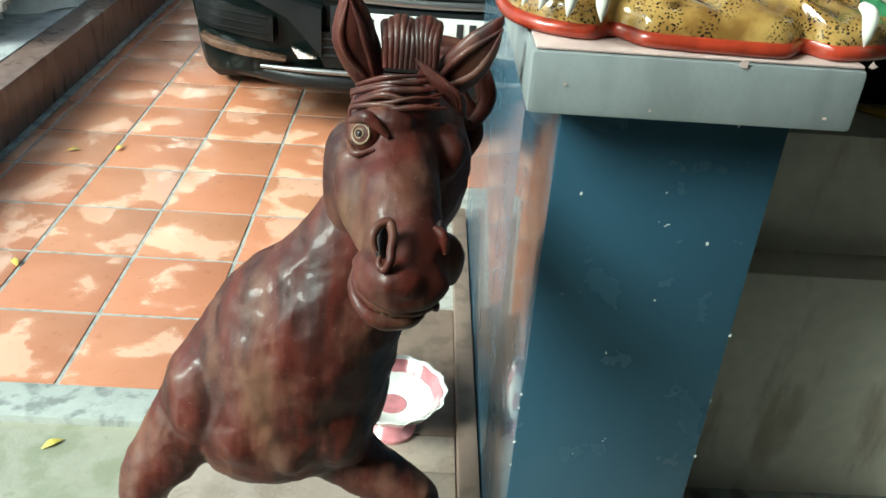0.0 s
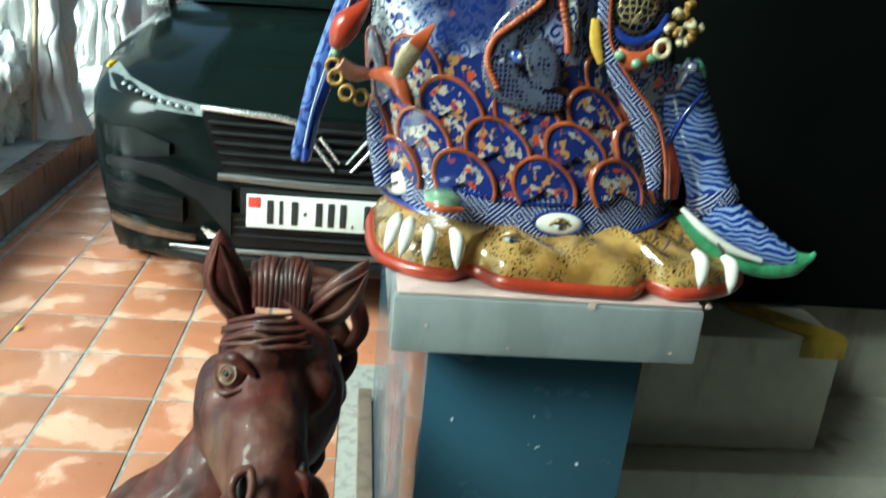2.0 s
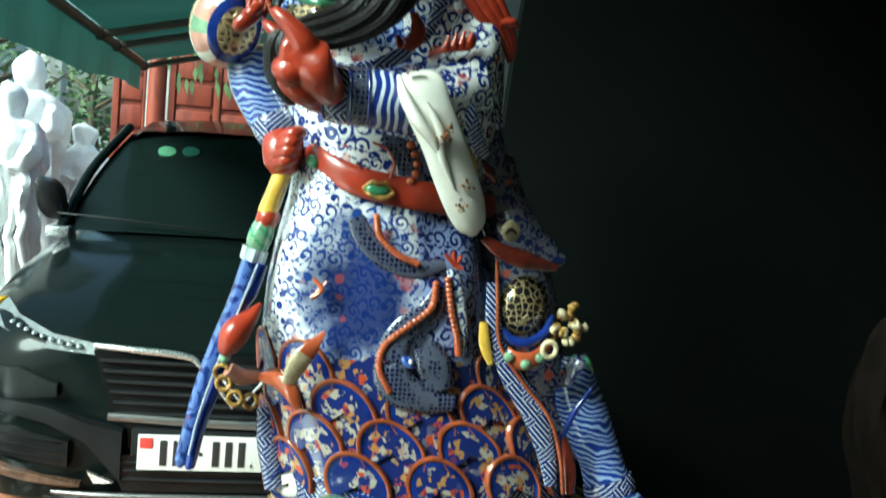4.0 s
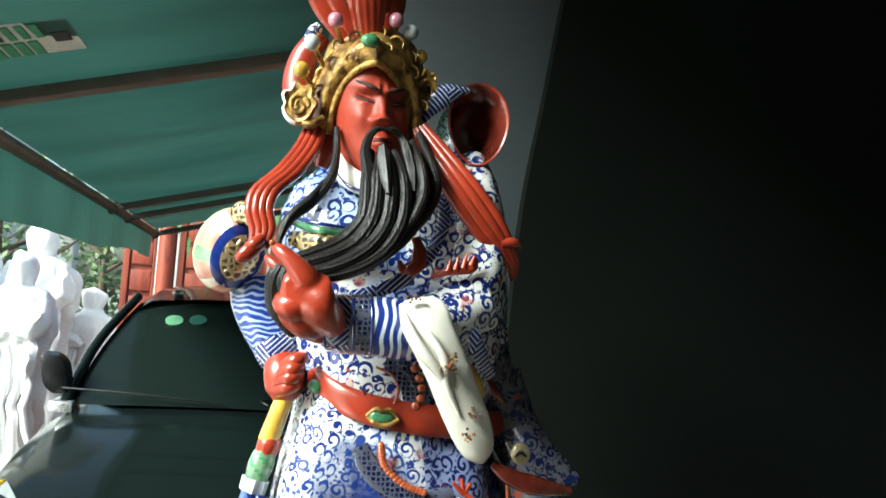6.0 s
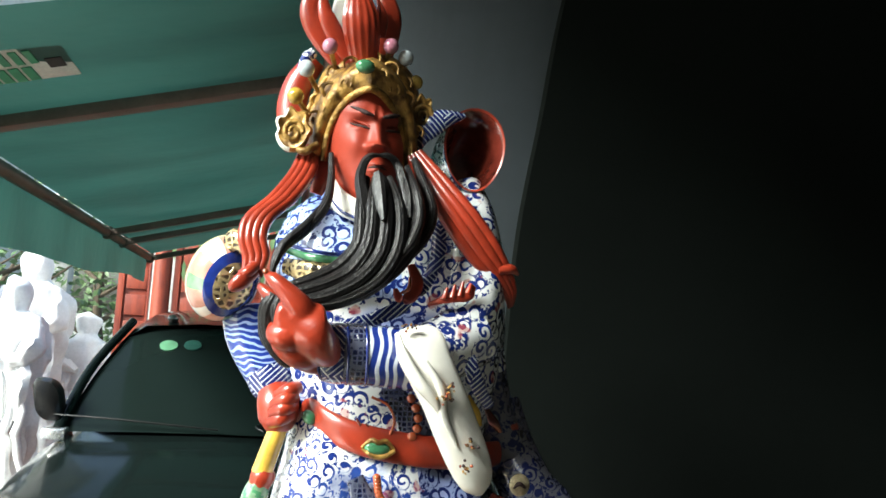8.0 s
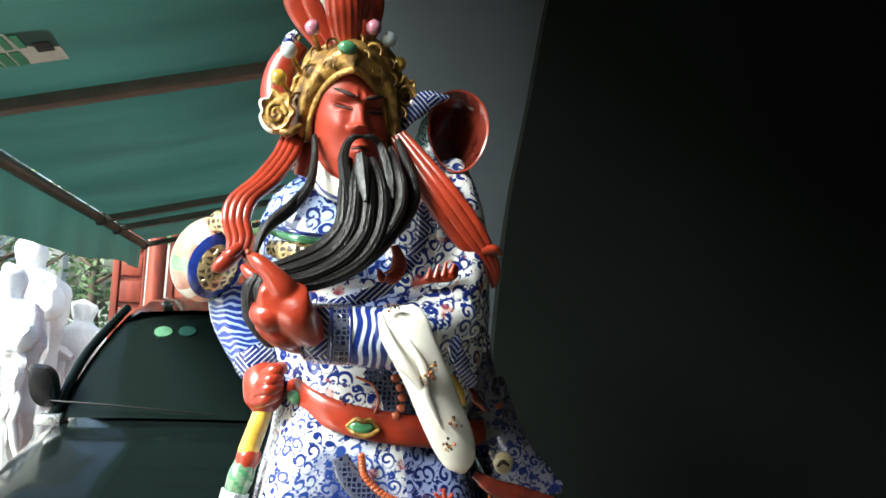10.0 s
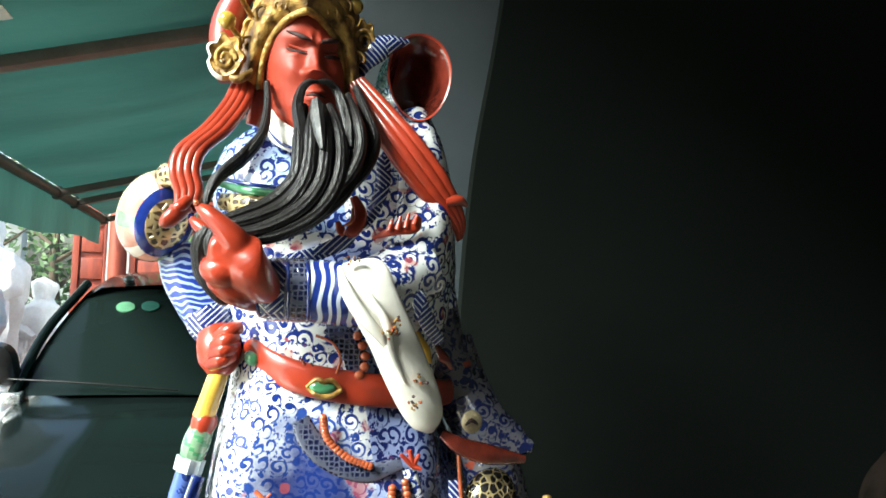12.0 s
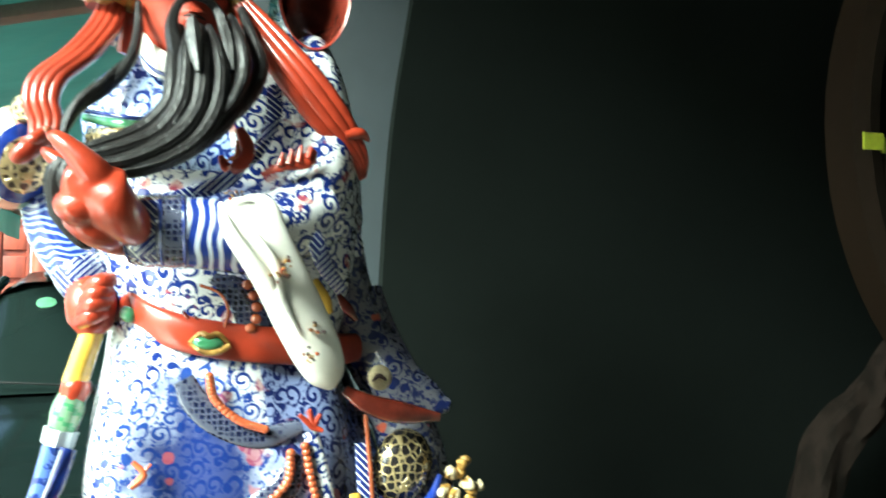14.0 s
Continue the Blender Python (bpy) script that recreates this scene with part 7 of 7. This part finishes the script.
# leaf plates at the temples, white along the outer edge
for s, c0, w, h in ((-1, (0.1970, 1.0580, 1.8291), 0.019, 0.024), (1, (0.3405, 1.0720, 1.8661), 0.014, 0.022)):
    c0 = Vector(c0)
    plate_ = []
    for g, dy in ((1.0, 0.006), (1.0, -0.001), (0.86, -0.004), (0.6, -0.001), (0.3, -0.003), (0.02, -0.002)):
        plate_.append([c0 + Vector((w * g * math.cos(a) * (1 + 0.13 * math.cos(7 * a) * (math.sin(a) > -0.3)), dy + s * 0.25 * w * math.cos(a), h * g * math.sin(a) * (1 + 0.13 * math.cos(7 * a) * (math.sin(a) > -0.3)))) for a in np.linspace(0, 2 * math.pi, 57)[:-1]])
    st.grid(plate_, lambda i, j, s=s: WHITE_P if s < 0 and i < 0.25 and 0.3 < j < 0.72 else GILT)
    st.tube([c0 + Vector(((0.011 - 0.0007 * k) * math.cos(b), -0.005, -0.003 + (0.013 - 0.0008 * k) * math.sin(b))) for k, b in enumerate(np.linspace(0, 9.5, 12))], np.linspace(0.0034, 0.002, 12), GILT, 8, 3)
    st.tube([c0 + Vector((-s * 0.006, -0.002, -h * 0.9)), c0 + Vector((-s * w * 0.8, -0.004, -h * 0.95)), c0 + Vector((-s * w * 1.5, -0.004, -h * 0.55))], [0.0036, 0.0048, 0.0036], GILT, 10, 6)
for p, r, m in (((0.2293, 1.0400, 1.9218), 15, PINK_GLAZE), ((0.2968, 1.0500, 1.9338), 15, PINK_GLAZE), ((0.2058, 1.0450, 1.8955), 16, GREY_GLAZE), ((0.3157, 1.0600, 1.9255), 15, GREY_GLAZE), ((0.1968, 1.0550, 1.8665), 16, YELLOW_GLAZE), ((0.3316, 1.0800, 1.9046), 14, YELLOW_GLAZE)):
    st.ball(p, (r * 0.00058, r * 0.00058, r * 0.0006), m, seg=18, rows=12)
    st.tube([Vector(p) + Vector((0, 0.004, 0)), (p[0] * 0.8 + 0.056, 1.075, p[2] - 0.016)], [0.003, 0.003], GILT, 7, 3)
st.ball((0.2674, 1.0150, 1.8964), (0.0108, 0.008, 0.0078), GREEN_GLAZE, (0, 4, 0), 18, 12)
# flame crest: broad petals, the middle one ribbed, a white piece behind it for the bright sky gap
st.tube([(0.2461, 1.0750, 1.9085), (0.2171, 1.0720, 1.9468), (0.2061, 1.0720, 1.9717), (0.2102, 1.0700, 1.9981), (0.2161, 1.0680, 2.0182)], [0.0084, 0.0144, 0.0132, 0.0084, 0.0012], RED_GLAZE, 18, 8, 0.5, (1, 0, 0))
st.tube([(0.2566, 1.0650, 1.9116), (0.2309, 1.0580, 1.9472), (0.2194, 1.0580, 1.9718), (0.2185, 1.0600, 1.9987)], [0.0072, 0.0102, 0.0072, 0.0012], RED_GLAZE, 16, 8, 0.5, (1, 0, 0))
st.tube([(0.2689, 1.0600, 1.9117), (0.2618, 1.0450, 1.9503), (0.2573, 1.0450, 1.9757), (0.2530, 1.0500, 2.0031), (0.2506, 1.0500, 2.0173)], [0.0144, 0.0204, 0.0156, 0.0060, 0.0012], RED_GLAZE, 60, 9, 0.55, (1, 0, 0), 15, 0.05)
# added white piece: sky light between the flames, no part of the crest
st.tube([(0.2501, 1.0850, 1.9488), (0.2415, 1.0850, 1.9746), (0.2408, 1.0850, 2.0084)], [0.0084, 0.0120, 0.0060], WHITE_P, 14, 7, 0.5, (1, 0, 0))
st.tube([(0.2901, 1.0800, 1.9189), (0.2951, 1.0750, 1.9650), (0.2905, 1.0750, 1.9913), (0.2816, 1.0750, 2.0206)], [0.0096, 0.0144, 0.0120, 0.0012], RED_GLAZE, 18, 8, 0.5, (1, 0, 0))
st.tube([(0.2856, 1.0600, 1.9454), (0.2849, 1.0580, 1.9678), (0.2780, 1.0580, 1.9900)], [0.0048, 0.0066, 0.0012], RED_GLAZE, 14, 8, 0.5, (1, 0, 0))
# cloth at the back of the head and the open rolled hood behind the shoulder
st.tube([(0.2164, 1.1200, 1.9281), (0.1990, 1.1250, 1.8998), (0.1933, 1.1250, 1.8649), (0.2053, 1.1150, 1.8221)], [0.0132, 0.0168, 0.0180, 0.0180], RED_GLAZE, 18, 8, 0.7)
st.tube([(0.2132, 1.1000, 1.9318), (0.2060, 1.1000, 1.9242), (0.1994, 1.1050, 1.9113)], [0.0060, 0.0072, 0.0048], SCROLL_FINE, 12, 7)
st.tube([(0.2183, 1.0750, 1.8118), (0.2224, 1.0700, 1.7907), (0.2180, 1.0700, 1.7679)], [0.0036, 0.0042, 0.0024], SCROLL_FINE, 10, 7)
st.tube([(0.2335, 1.0850, 1.8193), (0.2353, 1.0800, 1.7938), (0.2282, 1.0800, 1.7639)], [0.0132, 0.0132, 0.0072], RED_GLAZE, 14, 7, 0.6)
# inside the hood the red turns dark brown: the hollow's shade as colour
st.grid([[(0.4045 + rx * math.cos(a) * (1 + 0.12 * math.sin(a)) + dx, y, 1.832 + rz * math.sin(a) + 0.25 * (1.07 - y)) for a in np.linspace(0, 2 * math.pi, 37)[:-1]] for rx, rz, y, dx in ((0.022, 0.034, 1.14, -0.02), (0.034, 0.044, 1.10, -0.008), (0.0355, 0.048, 1.078, 0), (0.036, 0.049, 1.072, 0), (0.0335, 0.0465, 1.073, 0), (0.028, 0.038, 1.10, -0.004), (0.016, 0.022, 1.13, -0.010))],
        lambda i, j: SCROLL_FINE if i < 0.3 else COBALT_GLAZE if i < 0.45 else RED_GLAZE if i < 0.56 else LINING_GLAZE)
st.tube([(0.3386, 1.0850, 1.8307), (0.3470, 1.0720, 1.8490), (0.3652, 1.0680, 1.8621), (0.3909, 1.0720, 1.8700)], [0.0084, 0.0144, 0.0120, 0.0024], FRET, 16, 8, 0.5, (0, 0, 1))
# red ribbons over both shoulders, each in folds that run together
for d in (-1.5, -0.5, 0.5, 1.5):
    o = Vector((0.0065 * d, 0.0015 * abs(d), 0.001 * d))
    st.tube([Vector(p) + o * k for p, k in (((0.2192, 1.0750, 1.8158), 0.8), ((0.2113, 1.0600, 1.7847), 1.0), ((0.1930, 1.0450, 1.7525), 1.1), ((0.1702, 1.0350, 1.7271), 1.1), ((0.1652, 1.0280, 1.7055), 1.0), ((0.1706, 1.0250, 1.6849), 0.9), ((0.1679, 1.0220, 1.6638), 0.7))], [0.0054, 0.0057, 0.0063, 0.0063, 0.0060, 0.0057, 0.0048], RED_GLAZE, 14, 8, 0.9)
st.tube([(0.1697, 1.0180, 1.6708), (0.1595, 1.0120, 1.6592), (0.1511, 1.0120, 1.6516), (0.1479, 1.0140, 1.6491)], [0.0084, 0.0090, 0.0066, 0.0024], RED_GLAZE, 14, 7, 0.8)
st.tube([(0.1716, 1.0160, 1.6756), (0.1639, 1.0100, 1.6676), (0.1554, 1.0120, 1.6670)], [0.0054, 0.0060, 0.0024], RED_GLAZE, 12, 7)
for d in (-1.5, -0.5, 0.5, 1.5):
    o = Vector((0.0070 * d, 0.0015 * abs(d), 0.0048 * d))
    st.tube([Vector(p) + o * k for p, k in (((0.3329, 1.0600, 1.8168), 0.5), ((0.3518, 1.0450, 1.7885), 0.8), ((0.3728, 1.0300, 1.7586), 1.0), ((0.3946, 1.0220, 1.7304), 1.1), ((0.4154, 1.0220, 1.7055), 1.0), ((0.4336, 1.0280, 1.6856), 0.7), ((0.4470, 1.0350, 1.6681), 0.4), ((0.4501, 1.0400, 1.6526), 0.2))], [0.0042, 0.0054, 0.0066, 0.0069, 0.0066, 0.0054, 0.0036, 0.0012], RED_GLAZE, 14, 8, 0.9)
st.tube([(0.4292, 1.0250, 1.6913), (0.4438, 1.0250, 1.6937), (0.4534, 1.0300, 1.6885)], [0.0054, 0.0054, 0.0018], RED_GLAZE, 12, 6)
thing("warrior_statue", "glazed porcelain warrior figure in blue-white robe with red face", "statue", shape=st, angle=60)

# ---- white figures, rocks and trees beyond the kerb ----


def marble_figure(h, w, lean=0.0, seed=1, staff=False):
    """A robed standing figure as one simple carved block form."""
    r = random.Random(seed)
    s = Shape()
    rings, n = [], 40
    prof_ = [(0, 1.0), (0.05, 1.0), (0.08, 0.8), (0.25, 0.72), (0.45, 0.70), (0.60, 0.78), (0.72, 0.80), (0.80, 0.62), (0.835, 0.28), (0.86, 0.30), (0.90, 0.36), (0.95, 0.34), (0.985, 0.22), (1.0, 0.03)]
    k1, k2 = r.uniform(0, 6), r.uniform(0, 6)
    for t in np.linspace(0, 1, 46):
        rad = float(np.interp(t, [p[0] for p in prof_], [p[1] for p in prof_])) * w
        f = 0.11 * (1 if 0.08 < t < 0.8 else 0.2)
        rings.append([(rad * (1 + f * math.sin(9 * a + k1 + 5 * t) + f * 0.7 * math.sin(4 * a + k2 - 7 * t)) * math.cos(a) + lean * t * h,
                       rad * 0.8 * (1 + f * math.sin(7 * a + k2)) * math.sin(a), t * h) for a in np.linspace(0, 2 * math.pi, n + 1)[:-1]])
    s.grid(rings, MARBLE)
    for q in (-1, 1):
        s.tube([(q * w * 0.55, -w * 0.25, h * 0.75), (q * w * 0.62, -w * 0.5, h * 0.66), (q * w * 0.1, -w * 0.72, h * 0.60)], [w * 0.2, w * 0.24, w * 0.12], MARBLE, 16, 7, 1, None, 4, 0.1)
        s.tube([(q * w * 0.45, -w * 0.55, h * 0.63), (q * w * 0.5, -w * 0.66, h * 0.5), (q * w * 0.42, -w * 0.7, h * 0.36)], [w * 0.14, w * 0.2, w * 0.06], MARBLE, 14, 7, 0.6, (1, 0, 0), 5, 0.12)
    for k in range(5):
        s.tube([(w * (-0.6 + 0.3 * k), -w * 0.62, h * 0.56), (w * (-0.5 + 0.26 * k), -w * 0.68, h * 0.3), (w * (-0.7 + 0.36 * k), -w * 0.72, h * 0.07)], [w * 0.06, w * 0.11, w * 0.09], MARBLE, 10, 6)
    lumps(s, 0, 0.035, 7.0)
    return s


for x, y, h, w, seed, what in ((-1.72, 6.9, 1.60, 0.24, 1, "white marble robed standing figure"), (-1.56, 5.0, 1.42, 0.20, 2, "white marble figure with a bamboo staff"),
                               (-1.95, 5.9, 1.75, 0.27, 3, "tall white marble standing figure"), (-2.75, 7.5, 2.1, 0.36, 4, "large white marble figure"), (-1.55, 8.6, 1.35, 0.25, 5, "far white marble figure"),
                               (-2.25, 4.25, 0.8, 0.22, 6, "white marble figure on the bed"), (-2.6, 8.0, 2.1, 0.36, 7, "white marble figure behind"), (-1.95, 8.2, 1.9, 0.32, 8, "white marble robed figure in the rear row"), (-3.2, 8.3, 2.3, 0.36, 9, "white marble figure near the trees"), (-2.35, 5.6, 1.5, 0.28, 10, "white marble figure with carved folds"), (-1.75, 4.0, 0.9, 0.22, 11, "small white marble figure among rocks")):
    thing("marble_statue", what, "statue", "marble statues", shape=marble_figure(h, w * 1.25, 0, seed), at=(x, y, 0.204), angle=60)
thing("staff", "pale bamboo staff leaning by a marble figure", "staff", shape=Shape().tube([(-1.52, 4.72, 0.204), (-1.47, 4.75, 1.0), (-1.42, 4.78, 1.85)], [0.014, 0.013, 0.011], SPEAR_WOOD, 10, 6))


def rock(seed, r):
    s = Shape()
    rings = []
    for i in range(41):
        e = math.pi * (i / 40 - 0.5) * 0.995
        row = []
        for j in range(60):
            a = 2 * math.pi * j / 60
            d = Vector((math.cos(e) * math.cos(a), math.cos(e) * math.sin(a), math.sin(e)))
            k = 1 + 0.35 * noise.noise(d * 1.8 + Vector((seed * 7, 0, 0))) + 0.18 * noise.noise(d * 5 + Vector((0, seed * 3, 0))) - 0.30 * abs(noise.noise(d * 4 + Vector((0, 0, seed * 5)))) - 0.20 * abs(noise.noise(d * 9)) + 0.06 * noise.noise(d * 19)
            row.append((d.x * r[0] * k, d.y * r[1] * k, r[2] * 0.85 + d.z * r[2] * k))
        rings.append(row)
    return s.grid(rings, ROCK)


for k, (x, y, r) in enumerate(((-1.83, 3.55, (0.27, 0.32, 0.30)), (-1.72, 4.15, (0.22, 0.28, 0.36)), (-2.3, 3.4, (0.3, 0.3, 0.3)), (-1.72, 4.75, (0.2, 0.24, 0.34)), (-1.98, 2.85, (0.22, 0.2, 0.1)))):
    thing("rock", "rough pale limestone rock on the wet bed", "rock", "bed rocks", shape=rock(k + 1, r), at=(x, y, 0.2), angle=50)


def tree(seed, height, spread, count=850, leaf=0.07):
    r = random.Random(seed)
    t = Shape()
    t.tube([(0, 0, 0), (0.05, 0.02, height * 0.35), (-0.03, 0.0, height * 0.7), (0, 0, height * 0.92)], [0.09, 0.07, 0.05, 0.015], BARK, 10, 5)
    tips = []
    for k in range(11):
        a, z = r.uniform(0, 6.28), height * r.uniform(0.35, 0.95)
        e = Vector((math.cos(a) * spread * r.uniform(0.5, 1), math.sin(a) * spread * r.uniform(0.5, 1), z + r.uniform(0, 0.5)))
        t.tube([(0, 0, z - 0.2), (e.x * 0.5, e.y * 0.5, z), e], [0.03, 0.022, 0.006], BARK, 7, 4)
        tips.append(e)
    c = Shape()
    k0 = c.mat(LEAVES)
    for _ in range(count):
        tip = r.choice(tips)
        p = tip * r.uniform(0.6, 1.05) + Vector((r.gauss(0, 0.22), r.gauss(0, 0.22), r.gauss(0, 0.16)))
        p.z = max(p.z, height * 0.25)
        u = Vector((r.gauss(0, 1), r.gauss(0, 1), r.gauss(0, 0.6))).normalized() * leaf * r.uniform(0.6, 1.2)
        w = u.cross(Vector((r.gauss(0, 1), r.gauss(0, 1), r.gauss(0, 1)))).normalized() * leaf * 0.35
        b = len(c.v)
        c.v += [tuple(p - u), tuple(p + w + Vector((0, 0, leaf * 0.1))), tuple(p + u), tuple(p - w)]
        c.f.append((b, b + 1, b + 2, b + 3))
        c.m.append(k0)
    return t, c


for k, (x, y, h, s) in enumerate(((-2.7, 9.5, 2.8, 0.9), (-1.9, 10.8, 2.3, 0.8), (-3.6, 10.5, 3.6, 1.2), (-4.6, 8.4, 3.2, 1.2), (-1.3, 11.6, 2.2, 0.7), (-3.1, 7.6, 2.3, 0.6))):
    tr = thing("tree", "leafy green garden tree behind the marble figures", "tree", "garden trees", at=(x, y, G))
    a, b = tree(k + 3, h, s)
    part("trunk", a, tr)
    part("crown", b, tr, angle=0)
# overhanging twig of leaves above the awning and at the gate
tw = thing("hanging_branch", "green leafy twigs over the gate", "plant", at=(-0.2, 7.35, 2.05))
sh = Shape().tube([(-0.5, 0.3, 0.9), (-0.2, 0.1, 0.35), (0.1, 0, 0.05)], [0.02, 0.015, 0.006], BARK, 8, 5)
part("twig", sh, tw)
cr, rr = Shape(), random.Random(9)
for _ in range(60):
    p = Vector((rr.uniform(-0.5, 0.5), rr.uniform(-0.1, 0.1), rr.uniform(-0.12, 0.35)))
    cr.slab([p, p + Vector((0.02, 0, -0.05)), p + Vector((0.01, 0.0, -0.13)), p + Vector((-0.015, 0, -0.06))], (0, 0.004, 0), LEAVES)
part("leaves", cr, tw, angle=0)

# building beyond the awning with its tiled eave
bld = thing("building", "pale grey building with a tiled eave", "building", at=(0, 0, 0))
part("wall", Shape().box((-9.0, 14.0, G), (-4.6, 18.0, 9.5), FACADE), bld)
part("eave", Shape().box((-9.2, 13.6, 9.5), (-4.3, 18.2, 9.7), ROOF_TILE, 0.02), bld)
thing("white_post", "white painted post in the garden", "post", shape=Shape().box((-2.35, 10.0, G), (-2.1, 10.25, 2.8), FACADE, 0.02))
# garden wall that closes the far side
thing("wall_7", "pale garden wall behind the trees", "wall", kind="structure", shape=Shape().box((-14, 16, G), (-9.2, 16.3, 2.4), FACADE))
thing("wall_8", "pale house wall behind the gate", "wall", kind="structure", shape=Shape().box((-1.15, 8.2, G), (3.2, 8.4, 4.0), FACADE))

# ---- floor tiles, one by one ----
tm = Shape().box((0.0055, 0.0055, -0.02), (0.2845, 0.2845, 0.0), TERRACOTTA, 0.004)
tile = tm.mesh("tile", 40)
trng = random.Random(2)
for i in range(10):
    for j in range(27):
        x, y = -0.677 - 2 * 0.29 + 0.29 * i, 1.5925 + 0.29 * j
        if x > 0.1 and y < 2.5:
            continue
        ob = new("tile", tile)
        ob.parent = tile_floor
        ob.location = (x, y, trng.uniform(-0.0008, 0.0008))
half = Shape().box((0.004, 0.004, -0.02), (0.047, 0.286, 0.0), TERRACOTTA, 0.004).mesh("tile", 40)
for j in range(27):
    ob = new("tile", half)
    ob.parent = tile_floor
    ob.location = (-1.308, 1.5925 + 0.29 * j, 0)
pm = Shape().box((0.002, 0.002, -0.02), (0.386, 0.386, 0.002), PINK_TILE, 0.002).mesh("tile", 40)
for i, j in ((0, 0), (0, 1), (0, 2), (0, 3)):
    ob = new("tile", pm)
    ob.parent = pink_floor
    ob.location = (-0.335, 1.37 - 0.388 * (j + 1) + 0.0, 0)
    ob = new("tile", Shape().box((0.002, 0.002, -0.02), (0.190, 0.386, 0.002), PINK_TILE, 0.002).mesh("tile", 40))
    ob.parent = pink_floor
    ob.location = (0.053, 1.37 - 0.388 * (j + 1), 0)
ob = new("tile", Shape().box((0.002, 0.002, -0.02), (0.386, 0.112, 0.002), PINK_TILE, 0.002).mesh("tile", 40))
ob.parent = pink_floor
ob.location = (-0.335, 1.37, 0)
ob = new("tile", Shape().box((0.002, 0.002, -0.02), (0.190, 0.112, 0.002), PINK_TILE, 0.002).mesh("tile", 40))
ob.parent = pink_floor
ob.location = (0.053, 1.37, 0)
